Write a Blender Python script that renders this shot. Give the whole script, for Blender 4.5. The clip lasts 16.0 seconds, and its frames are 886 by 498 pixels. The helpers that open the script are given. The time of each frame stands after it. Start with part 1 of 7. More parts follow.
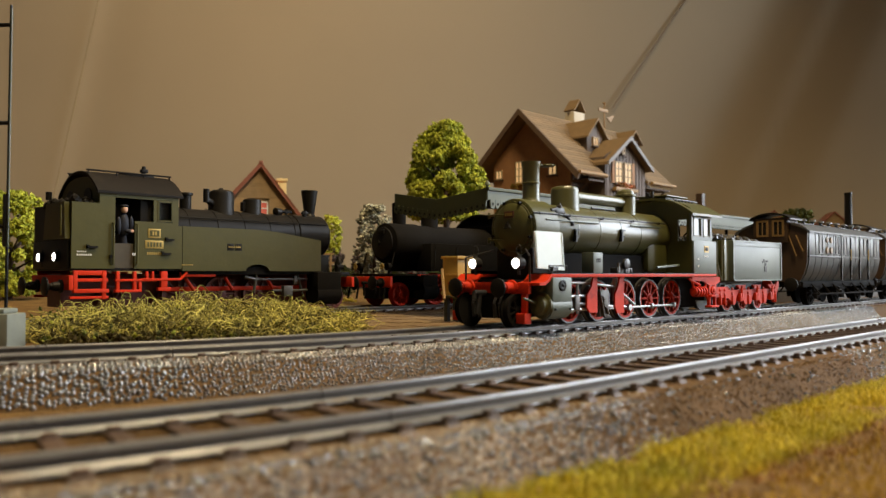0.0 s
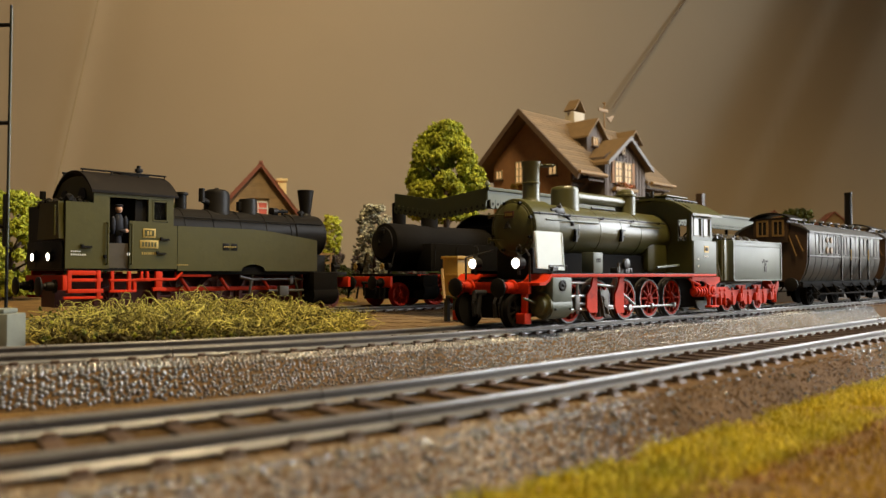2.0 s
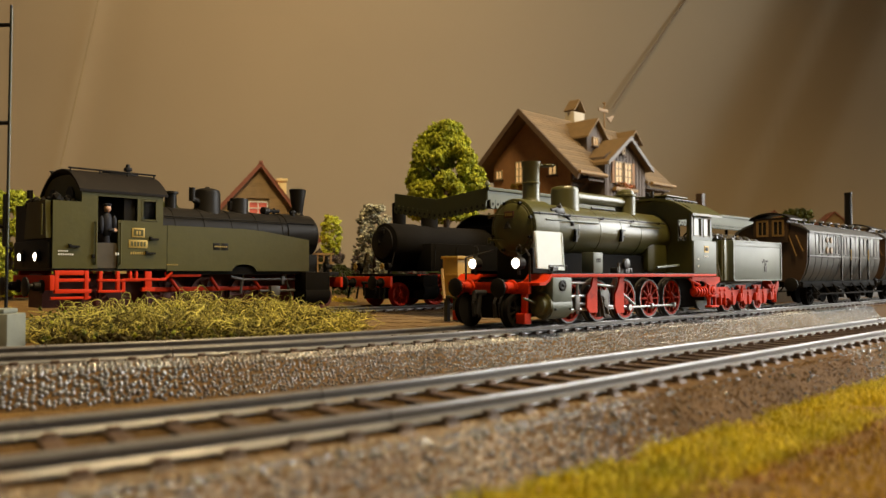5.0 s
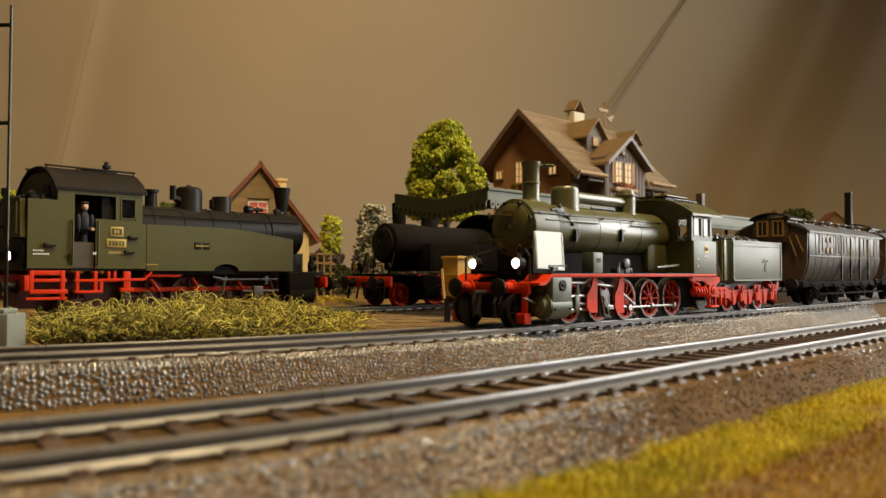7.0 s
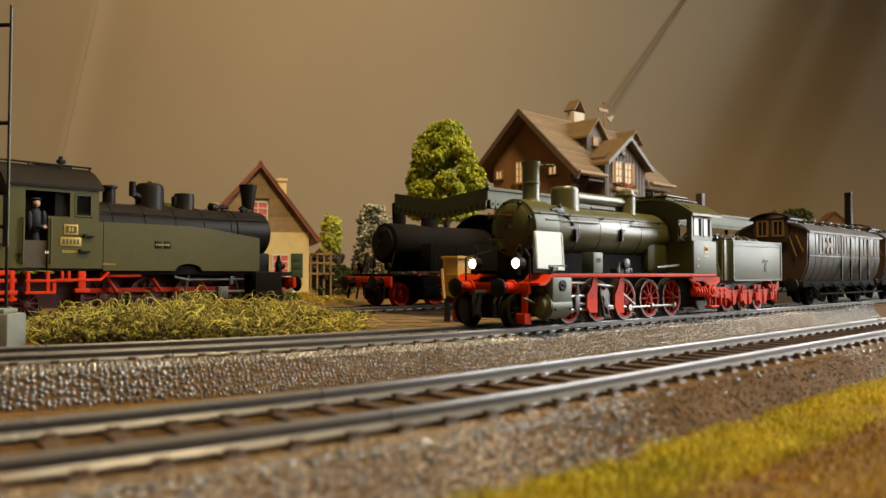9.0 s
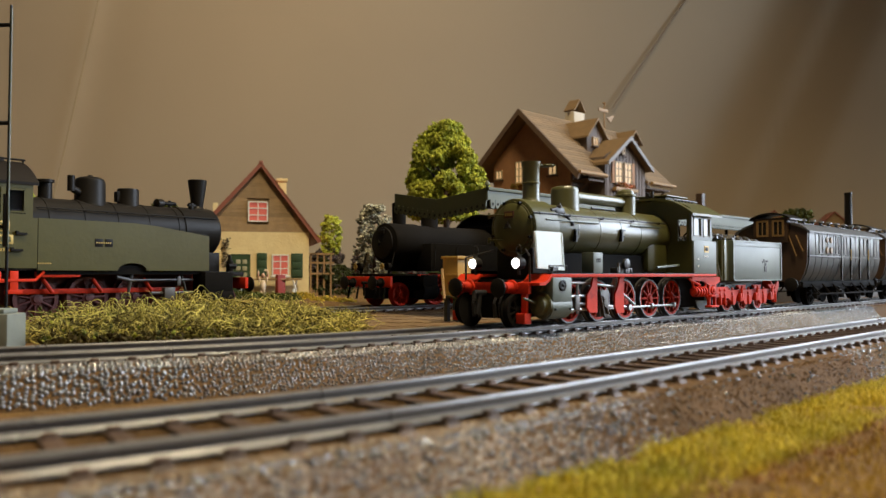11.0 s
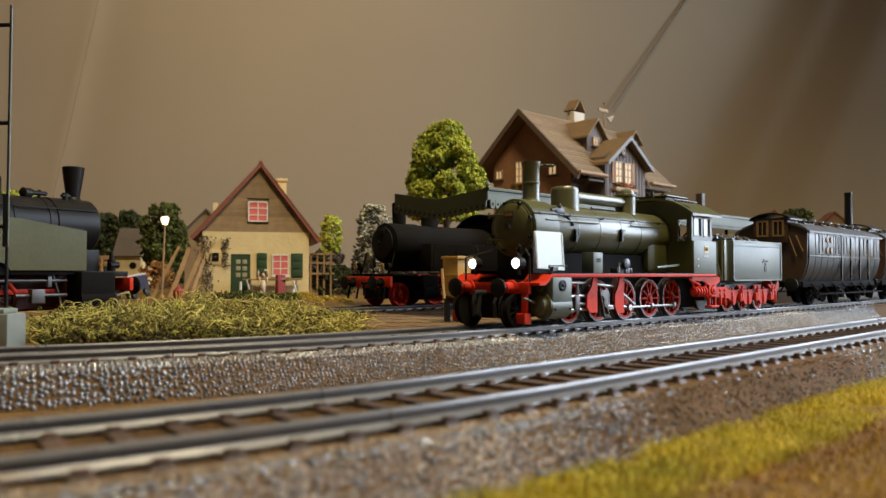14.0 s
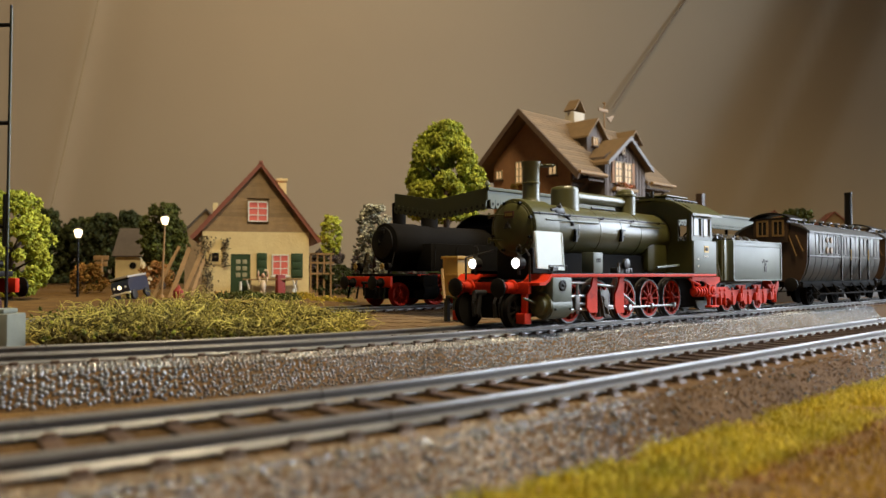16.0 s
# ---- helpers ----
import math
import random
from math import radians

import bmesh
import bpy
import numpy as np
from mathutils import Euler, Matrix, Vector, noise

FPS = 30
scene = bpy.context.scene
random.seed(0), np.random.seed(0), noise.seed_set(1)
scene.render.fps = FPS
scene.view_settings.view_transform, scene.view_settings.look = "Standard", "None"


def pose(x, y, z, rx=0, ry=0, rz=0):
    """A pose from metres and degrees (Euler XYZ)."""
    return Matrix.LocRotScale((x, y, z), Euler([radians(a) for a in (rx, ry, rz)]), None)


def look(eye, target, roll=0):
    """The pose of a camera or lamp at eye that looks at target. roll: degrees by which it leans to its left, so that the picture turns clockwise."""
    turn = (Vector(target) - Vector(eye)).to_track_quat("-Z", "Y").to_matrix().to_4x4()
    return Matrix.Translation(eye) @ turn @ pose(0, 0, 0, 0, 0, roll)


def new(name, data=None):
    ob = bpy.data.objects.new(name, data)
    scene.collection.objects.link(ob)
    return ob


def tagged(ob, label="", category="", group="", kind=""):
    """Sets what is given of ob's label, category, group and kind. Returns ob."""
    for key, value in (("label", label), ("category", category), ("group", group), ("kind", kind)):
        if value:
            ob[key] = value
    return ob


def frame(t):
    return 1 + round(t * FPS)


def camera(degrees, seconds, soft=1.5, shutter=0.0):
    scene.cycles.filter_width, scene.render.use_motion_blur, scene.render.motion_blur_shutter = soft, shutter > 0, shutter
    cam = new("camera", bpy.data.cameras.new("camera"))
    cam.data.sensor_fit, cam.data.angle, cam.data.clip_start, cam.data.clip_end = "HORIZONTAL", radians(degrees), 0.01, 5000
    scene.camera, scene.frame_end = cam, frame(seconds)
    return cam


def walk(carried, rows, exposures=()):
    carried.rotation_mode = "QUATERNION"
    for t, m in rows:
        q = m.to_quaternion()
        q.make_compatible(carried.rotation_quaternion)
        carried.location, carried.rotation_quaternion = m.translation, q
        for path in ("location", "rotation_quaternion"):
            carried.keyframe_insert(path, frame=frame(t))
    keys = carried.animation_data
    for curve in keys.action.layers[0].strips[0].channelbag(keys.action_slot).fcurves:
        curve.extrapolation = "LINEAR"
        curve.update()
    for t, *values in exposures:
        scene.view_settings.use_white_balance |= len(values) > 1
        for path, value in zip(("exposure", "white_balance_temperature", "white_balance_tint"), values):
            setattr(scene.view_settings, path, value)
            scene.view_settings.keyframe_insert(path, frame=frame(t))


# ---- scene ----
cam = camera(59.53, 16.0, soft=1.35)
walk(cam, [(0.0, pose(0, 0, 0.0264, 91.838, 0, -45)), (16.0, pose(0, 0, 0.0264, 91.838, 0, -45))],
     exposures=[(0.0, 0.05, 6250, 10), (1.0, 0.05, 7000, 10), (3.0, 0.05, 6250, 10), (4.0, 0.05, 7100, 10), (6.5, 0.05, 7150, 10), (8.0, 0.05, 7150, 10), (9.0, 0.05, 6850, 10),
                (11.5, 0.05, 5750, 10), (12.0, 0.05, 6450, 10), (12.5, 0.05, 6400, 10), (13.5, 0.05, 5900, 10), (14.5, 0.05, 5550, 10), (15.5, 0.05, 5700, 10), (16.0, 0.05, 5900, 10)])
cam.data.dof.use_dof = True
cam.data.dof.focus_distance = 0.27
cam.data.dof.aperture_fstop = 33.0

# ---- light: a daylight window beside the layout, a warm lamp overhead and an added backdrop lamp ----
world = bpy.data.worlds.new("world")
scene.world = world
world.use_nodes = True
sky = world.node_tree.nodes.new("ShaderNodeTexSky")
sky.sky_type, sky.sun_disc = "NISHITA", False
sky.sun_elevation, sky.sun_rotation = radians(25), radians(120)
world.node_tree.links.new(sky.outputs[0], world.node_tree.nodes["Background"].inputs[0])
world.node_tree.nodes["Background"].inputs[1].default_value = 0.08


def area_lamp(name, eye, target, power, colour, sx, sy):
    data = bpy.data.lights.new(name, "AREA")
    data.shape, data.size, data.size_y, data.energy, data.color = "RECTANGLE", sx, sy, power, colour
    ob = new(name, data)
    ob.matrix_world = look(eye, target)
    return ob


window = area_lamp("window_light", (1.42, -0.62, 0.53), (0.20, 0.08, 0.02), 16.5, (0.86, 0.93, 1.0), 0.95, 0.95)
window.data.spread = radians(128)
table = area_lamp("table_lamp_light", (0.17, -0.05, 0.66), (0.20, 0.15, 0.0), 2.9, (1.0, 0.77, 0.43), 0.14, 0.14)
table.data.spread = radians(125)
# Unseen lamp added to brighten the backdrop.
backdrop_fill = area_lamp("backdrop_fill_light", (0.30, 0.30, 1.12), (0.37, 1.02, 0.44), 3.75, (1.0, 0.71, 0.38), 0.14, 0.14)
backdrop_fill.data.spread = radians(120)

MM = 0.001
ORIGIN = {}


# ---- materials ----
def shader(name, colour, rough=0.5, metal=0.0, colour2=None, scale=300.0, amount=0.5, bump=0.0, bump_scale=None,
           coat=0.0, emit=None, power=0.0, random_tint=0.0, island=False, wear=None, spec=0.5):
    """A painted or natural surface with grain at two scales, relief and wear."""
    m = bpy.data.materials.new(name)
    m.use_nodes = True
    nt = m.node_tree
    b = nt.nodes["Principled BSDF"]
    L = nt.links.new
    b.inputs["Roughness"].default_value = rough
    b.inputs["Metallic"].default_value = metal
    b.inputs["Coat Weight"].default_value = coat
    b.inputs["Specular IOR Level"].default_value = spec
    tc = nt.nodes.new("ShaderNodeTexCoord")
    n1 = nt.nodes.new("ShaderNodeTexNoise")
    n1.inputs["Scale"].default_value = scale
    n1.inputs["Detail"].default_value = 6
    n2 = nt.nodes.new("ShaderNodeTexNoise")
    n2.inputs["Scale"].default_value = scale * 0.13
    n2.inputs["Detail"].default_value = 3
    L(tc.outputs["Object"], n1.inputs["Vector"])
    L(tc.outputs["Object"], n2.inputs["Vector"])
    add = nt.nodes.new("ShaderNodeMath")
    add.operation = "ADD"
    L(n1.outputs[0], add.inputs[0])
    L(n2.outputs[0], add.inputs[1])
    ramp = nt.nodes.new("ShaderNodeMapRange")
    ramp.inputs[1].default_value, ramp.inputs[2].default_value = 0.72, 1.28
    L(add.outputs[0], ramp.inputs[0])
    mix = nt.nodes.new("ShaderNodeMix")
    mix.data_type = "RGBA"
    c2 = colour2 or tuple(c * (1 - amount * 0.45) for c in colour)
    mix.inputs[6].default_value = (*colour, 1)
    mix.inputs[7].default_value = (*c2, 1)
    L(ramp.outputs[0], mix.inputs[0])
    last = mix.outputs[2]
    if random_tint:
        if island:
            rnd = nt.nodes.new("ShaderNodeNewGeometry").outputs["Random Per Island"]
        else:
            rnd = nt.nodes.new("ShaderNodeObjectInfo").outputs["Random"]
        hsv = nt.nodes.new("ShaderNodeHueSaturation")
        mr = nt.nodes.new("ShaderNodeMapRange")
        mr.inputs[3].default_value, mr.inputs[4].default_value = 1 - random_tint, 1 + random_tint
        L(rnd, mr.inputs[0])
        L(mr.outputs[0], hsv.inputs["Value"])
        L(last, hsv.inputs["Color"])
        last = hsv.outputs[0]
    if wear:
        n3 = nt.nodes.new("ShaderNodeTexNoise")
        n3.inputs["Scale"].default_value = scale * 0.5
        n3.inputs["Detail"].default_value = 8
        L(tc.outputs["Object"], n3.inputs["Vector"])
        r3 = nt.nodes.new("ShaderNodeMapRange")
        r3.inputs[1].default_value, r3.inputs[2].default_value = 0.58, 0.72
        L(n3.outputs[0], r3.inputs[0])
        m3 = nt.nodes.new("ShaderNodeMix")
        m3.data_type = "RGBA"
        m3.inputs[7].default_value = (*wear, 1)
        L(r3.outputs[0], m3.inputs[0])
        L(last, m3.inputs[6])
        last = m3.outputs[2]
    L(last, b.inputs["Base Color"])
    rr = nt.nodes.new("ShaderNodeMapRange")
    rr.inputs[3].default_value, rr.inputs[4].default_value = max(0.02, rough - 0.08), min(1, rough + 0.1)
    L(n2.outputs[0], rr.inputs[0])
    L(rr.outputs[0], b.inputs["Roughness"])
    if bump:
        bp = nt.nodes.new("ShaderNodeBump")
        bp.inputs["Distance"].default_value = bump * MM
        n4 = nt.nodes.new("ShaderNodeTexNoise")
        n4.inputs["Scale"].default_value = bump_scale or scale * 2
        n4.inputs["Detail"].default_value = 5
        L(tc.outputs["Object"], n4.inputs["Vector"])
        L(n4.outputs[0], bp.inputs["Height"])
        L(bp.outputs[0], b.inputs["Normal"])
    if emit:
        b.inputs["Emission Color"].default_value = (*emit, 1)
        b.inputs["Emission Strength"].default_value = power
    return m


def glass_shader(name, tint=(0.9, 0.95, 0.95)):
    m = bpy.data.materials.new(name)
    m.use_nodes = True
    b = m.node_tree.nodes["Principled BSDF"]
    b.inputs["Base Color"].default_value = (*tint, 1)
    b.inputs["Transmission Weight"].default_value = 1.0
    b.inputs["Roughness"].default_value = 0.03
    b.inputs["IOR"].default_value = 1.2
    return m


OLIVE = shader("olive_green_paint", (0.072, 0.071, 0.019), 0.38, scale=420, amount=0.25, bump=0.03)
OLIVE_GLOSS = shader("olive_green_satin_paint", (0.084, 0.082, 0.025), 0.34, scale=420, amount=0.25, bump=0.03, bump_scale=1800, spec=0.9)
# Greyer, paler green with the cool light of window-side faces in its colour.
COOL_LIT_GREEN = shader("cool_lit_green_paint", (0.092, 0.112, 0.086), 0.42, scale=420, amount=0.2)
BLACK = shader("black_plastic", (0.020, 0.019, 0.019), 0.42, scale=500, amount=0.5, wear=(0.05, 0.045, 0.04))
SOOT = shader("sooty_black_paint", (0.009, 0.0085, 0.008), 0.34, scale=300, amount=0.5, wear=(0.02, 0.018, 0.015), spec=0.2)
DARK_STEEL = shader("dark_grey_steel", (0.13, 0.12, 0.11), 0.5, 0.8, scale=500, amount=0.5)
# The red darkened by colour for the shade below the tanks.
SHADED_RED = shader("shaded_red_paint", (0.10, 0.014, 0.008), 0.5, scale=400, amount=0.5)
DARKGREY = shader("dark_grey_roof_paint", (0.012, 0.0095, 0.008), 0.6, scale=300, amount=0.5, spec=0.13, wear=(0.022, 0.017, 0.013))
RED = shader("red_chassis_paint", (0.60, 0.036, 0.008), 0.5, scale=400, amount=0.45, spec=0.14, wear=(0.26, 0.018, 0.008))
STEEL = shader("bright_steel", (0.40, 0.39, 0.375), 0.38, 0.9, scale=600, amount=0.3)
RAIL = shader("nickel_rail", (0.26, 0.256, 0.252), 0.29, 0.55, scale=500, amount=0.35, wear=(0.24, 0.21, 0.18))
RAILSIDE = shader("dark_rail_web", (0.13, 0.115, 0.10), 0.45, 0.5, scale=500, amount=0.4)
SLEEPER = shader("brown_plastic_sleeper", (0.085, 0.050, 0.030), 0.55, scale=900, amount=0.6, bump=0.12, random_tint=0.2)
BALLAST = shader("grey_brown_moulded_ballast", (0.19, 0.188, 0.185), 0.15, scale=350, colour2=(0.07, 0.058, 0.045),
                 random_tint=0.3, island=True, spec=1.0, coat=0.4)
BALLAST_GLOSS = shader("glossy_grey_moulded_ballast", (0.20, 0.205, 0.215), 0.10, scale=350, colour2=(0.08, 0.075, 0.07), random_tint=0.3, island=True, spec=1.0, coat=1.0)
BALLAST_FINE = shader("fine_brown_ballast", (0.30, 0.24, 0.165), 0.3, scale=350, colour2=(0.15, 0.10, 0.055), random_tint=0.4, island=True, spec=0.9)
BALLAST_BED = shader("ballast_bed", (0.125, 0.072, 0.028), 0.75, scale=500, colour2=(0.075, 0.045, 0.02), bump=0.4, bump_scale=1500, spec=0.06)
DIRT = shader("brown_soil", (0.20, 0.118, 0.042), 0.85, scale=220, colour2=(0.11, 0.066, 0.026), bump=0.6, bump_scale=1200, spec=0.06)
YARD = shader("brown_yard_gravel", (0.21, 0.145, 0.08), 0.9, scale=350, colour2=(0.13, 0.085, 0.05), bump=0.4, bump_scale=1600, spec=0.1)
BRASS = shader("brass_plate", (0.42, 0.29, 0.07), 0.45, 0.4, scale=600, amount=0.3)
WHITE = shader("white_paint", (0.72, 0.70, 0.64), 0.5, scale=400, amount=0.15)
LAMP_GLOW = shader("lit_lamp_lens", (0.9, 0.88, 0.8), 0.3, emit=(1.0, 0.90, 0.74), power=9.0)
BULB_GLOW = shader("lit_street_bulb", (0.9, 0.88, 0.8), 0.3, emit=(1.0, 0.74, 0.36), power=3.2)


# Blacker than BLACK: shade under canopy and vehicles is put into the colour.
SHADE_BLACK = shader("black_paint_with_shade", (0.011, 0.0098, 0.0088), 0.8, scale=400, amount=0.4, spec=0.05)
TANK_BLACK = shader("matt_black_boiler_paint", (0.013, 0.0115, 0.010), 0.42, scale=300, amount=0.5, wear=(0.018, 0.015, 0.012), spec=0.13)
TANK_OLIVE = shader("warm_olive_tank_paint", (0.066, 0.060, 0.012), 0.48, scale=420, amount=0.3, bump=0.04, spec=0.3)
TYRE = shader("worn_wheel_tyre", (0.15, 0.145, 0.14), 0.42, 0.8, scale=500, amount=0.4)


# ---- mesh helpers, in millimetres of the layout ----
def bm_new():
    return bmesh.new()


def box(bm, x0, x1, y0, y1, z0, z1, bevel=0.0):
    m = Matrix.Translation(((x0 + x1) / 2, (y0 + y1) / 2, (z0 + z1) / 2)) @ Matrix.Diagonal((abs(x1 - x0), abs(y1 - y0), abs(z1 - z0), 1))
    r = bmesh.ops.create_cube(bm, size=1, matrix=m)
    if bevel:
        es = list({e for v in r["verts"] for e in v.link_edges})
        bmesh.ops.bevel(bm, geom=es, offset=bevel, segments=2, affect="EDGES", profile=0.6)
    return bm


def rod(bm, p0, p1, r0, r1=None, seg=16, caps=True):
    p0, p1 = Vector(p0), Vector(p1)
    d = p1 - p0
    m = Matrix.Translation((p0 + p1) / 2) @ d.to_track_quat("Z", "Y").to_matrix().to_4x4()
    bmesh.ops.create_cone(bm, cap_ends=caps, segments=seg, radius1=r0, radius2=r0 if r1 is None else r1, depth=d.length, matrix=m)
    return bm


def lathe(bm, centre, axis, profile, seg=32):
    """Rings (distance along the axis, radius) joined into a turned body."""
    q = Vector(axis).to_track_quat("Z", "Y").to_matrix().to_4x4()
    m = Matrix.Translation(centre) @ q
    rings = []
    for h, r in profile:
        rings.append([bm.verts.new(m @ Vector((max(r, 0.001) * math.cos(2 * math.pi * k / seg), max(r, 0.001) * math.sin(2 * math.pi * k / seg), h)))
                      for k in range(seg)])
    for a, b in zip(rings, rings[1:]):
        for k in range(seg):
            bm.faces.new((a[k], a[(k + 1) % seg], b[(k + 1) % seg], b[k]))
    bm.faces.new(rings[0][::-1])
    bm.faces.new(rings[-1])
    return bm


def prism(bm, pts, axis, a, b):
    """A flat outline pushed from a to b along x, y or z; the outline gives the other two in order."""
    def at(p, h):
        return {"x": (h, p[0], p[1]), "y": (p[0], h, p[1]), "z": (p[0], p[1], h)}[axis]
    lo = [bm.verts.new(at(p, a)) for p in pts]
    hi = [bm.verts.new(at(p, b)) for p in pts]
    n = len(pts)
    bm.faces.new(lo)
    bm.faces.new(hi[::-1])
    for k in range(n):
        bm.faces.new((lo[k], hi[k], hi[(k + 1) % n], lo[(k + 1) % n]))
    return bm


def thing(name, origin, label="", category="", group="", kind="", turn=0.0):
    ob = new(name)
    ob.empty_display_size = 0.01
    ob.matrix_world = pose(origin[0] * MM, origin[1] * MM, origin[2] * MM, 0, 0, turn)
    ORIGIN[ob.name] = Vector((0, 0, 0)) if turn else Vector(origin)
    return tagged(ob, label, category, group, kind)


def part(name, bm, material, parent=None, label="", pivot=None, smooth=True):
    """Links a bmesh, given in layout millimetres, as one mesh under a thing or a part."""
    base = ORIGIN[parent.name] if parent else Vector((0, 0, 0))
    own = Vector(pivot) if pivot else base
    bm.transform(Matrix.Scale(MM, 4) @ Matrix.Translation(-own))
    bmesh.ops.recalc_face_normals(bm, faces=bm.faces)
    me = bpy.data.meshes.new(name)
    if smooth:
        for f in bm.faces:
            f.smooth = True
        for e in bm.edges:
            e.smooth = len(e.link_faces) == 2 and e.calc_face_angle(0) < 0.6
    bm.to_mesh(me)
    bm.free()
    me.materials.append(material)
    ob = new(name, me)
    if parent:
        ob.parent = parent
    if pivot:
        ob.location = (own - base) * MM
    ORIGIN[ob.name] = own
    if label:
        ob["label"] = label
    return ob


def solo(name, bm, material, label, category, origin=(0, 0, 0), group="", kind="", smooth=True):
    ob = part(name, bm, material, None, "", pivot=origin, smooth=smooth)
    return tagged(ob, label, category, group, kind)


def raw(name, verts, faces, material, smooth=True):
    me = bpy.data.meshes.new(name)
    me.from_pydata([tuple(c * MM for c in v) for v in verts], [], faces)
    me.materials.append(material)
    if smooth:
        me.polygons.foreach_set("use_smooth", [True] * len(me.polygons))
    ob = new(name, me)
    ORIGIN[ob.name] = Vector((0, 0, 0))
    return ob


# ---- the lie of the land ----
def near_axis(x):
    return 67.5 + (max(0, 85 - x) ** 2) / 660


def second_axis(x):
    return 138.0 + (max(0, 150 - x) ** 2) / 600


def back_axis(x):
    return 261.0 - max(0, 139 - x) ** 2 / 632


RAIL_TOP = 12.5


def ground_height(x, y):
    a1, a2 = near_axis(x), second_axis(x)
    pts = [(-900, 0), (a1 - 60, 3.0), (a1 - 33, 4.2), (a1 - 17, 4.6), (a1 - 8, 4.0), (a1 + 12, 3.0), (a2 - 26, 3.5), (a2 - 14, 4.5), (a2 + 14, 7.0),
           (a2 + 26, 9.6), (240, 9.4), (300, 9.6), (380, 13.0), (520, 15.0), (3000, 16.0)]
    h = np.interp(y, [p[0] for p in pts], [p[1] for p in pts])
    return float(h) + 0.45 * noise.noise(Vector((x * 0.05, y * 0.05, 0.3))) + 0.2 * noise.noise(Vector((x * 0.2, y * 0.2, 1.7)))


def build_ground():
    xs = np.concatenate([np.linspace(-900, -80, 14), np.arange(-70, 560, 6), np.linspace(570, 1580, 26)])
    ys = np.concatenate([np.linspace(-900, -40, 12), np.arange(-30, 330, 5), np.linspace(340, 2480, 56)])
    verts = [(x, y, ground_height(x, y)) for y in ys for x in xs]
    n = len(xs)
    faces = [(j * n + i, j * n + i + 1, (j + 1) * n + i + 1, (j + 1) * n + i) for j in range(len(ys) - 1) for i in range(n - 1)]
    tagged(raw("ground", verts, faces, DIRT), "brown soil of the model layout between the tracks", "ground", kind="structure")


build_ground()


# ---- tracks ----
def along(axis, x0, x1, step):
    """Points of the axis with their sideways normals, from x0 to x1."""
    out = []
    for x in np.arange(x0, x1 + 0.02, step):
        d = Vector((1.0, (axis(x + 0.5) - axis(x - 0.5)), 0)).normalized()
        out.append((Vector((x, axis(x), 0)), Vector((-d.y, d.x, 0)), d))
    return out


def sweep(name, axis, x0, x1, step, profile, material, parent, offset=0.0, closed=True):
    verts, faces = [], []
    n = len(profile)
    line = along(axis, x0, x1, step)
    for c, s, d in line:
        for w, z in profile:
            p = c + s * (w + offset)
            verts.append((p.x, p.y, z))
    for i in range(len(line) - 1):
        for k in range(n if closed else n - 1):
            faces.append((i * n + k, (i + 1) * n + k, (i + 1) * n + (k + 1) % n, i * n + (k + 1) % n))
    if closed:
        faces.append(tuple(range(n)))
        faces.append(tuple(range((len(line) - 1) * n, len(line) * n))[::-1])
    ob = raw(name, verts, faces, material, smooth=False)
    if parent:
        ob.parent = parent
    return ob


def build_track(label, axis, x0, x1, joints, foot_z):
    top = RAIL_TOP
    t = thing("railway_track", (0, 0, 0), label, "track", "model railway tracks")
    web = [(-0.3, top - 1.45), (-0.3, top - 0.5), (0.3, top - 0.5), (0.3, top - 1.45)]
    head = [(-0.5, top - 0.5), (-0.5, top - 0.26), (-0.4, top - 0.1), (-0.22, top - 0.02), (0.22, top - 0.02), (0.4, top - 0.1), (0.5, top - 0.26), (0.5, top - 0.5)]
    foot = [(-1.05, top - 1.85), (-1.0, top - 1.62), (-0.4, top - 1.22), (0.4, top - 1.22), (1.0, top - 1.62), (1.05, top - 1.85)]
    sweep("ballast_bed", axis, x0, x1, 6, [(-20, foot_z), (-14.2, top - 2.9), (-11.0, top - 2.25), (11.0, top - 2.25), (14.2, top - 2.9), (20, foot_z)], BALLAST_BED, t)
    cuts = [x0, *joints, x1]
    for side in (-8.25, 8.25):
        for a, b in zip(cuts, cuts[1:]):
            shift = -0.9 if side < 0 else 0.9
            p, q = a + shift + 0.09, b + shift - 0.09
            n = math.ceil((q - p) / 4.0)
            sweep("rail", axis, p, q, (q - p) / n, head, RAIL, t, side)
            sweep("rail_web", axis, p, q, (q - p) / n, web, RAILSIDE, t, side)
            sweep("rail_foot", axis, p, q, (q - p) / n, foot, RAIL, t, side)
    # sleepers with chair plates
    bm = bm_new()
    prism(bm, [(-12.2, top - 3.6), (12.2, top - 3.6), (10.9, top - 1.9), (10.4, top - 1.75), (-10.4, top - 1.75), (-10.9, top - 1.9)], "x", -0.95, 0.95)
    for s in (-8.25, 8.25):
        for k in (-1.9, 1.9):
            box(bm, -0.7, 0.7, s + k - 0.55, s + k + 0.55, top - 1.9, top - 1.25, 0.2)
    first = None
    for c, s, d in along(axis, x0 + 3, x1 - 3, 5.85):
        if first is None:
            first = part("sleeper", bm, SLEEPER, t)
            ob = first
        else:
            ob = new("sleeper", first.data)
            ob.parent = t
        ob.matrix_basis = Matrix.Translation((c.x * MM, c.y * MM, 0)) @ Matrix.Rotation(math.atan2(d.y, d.x), 4, "Z")
    return t


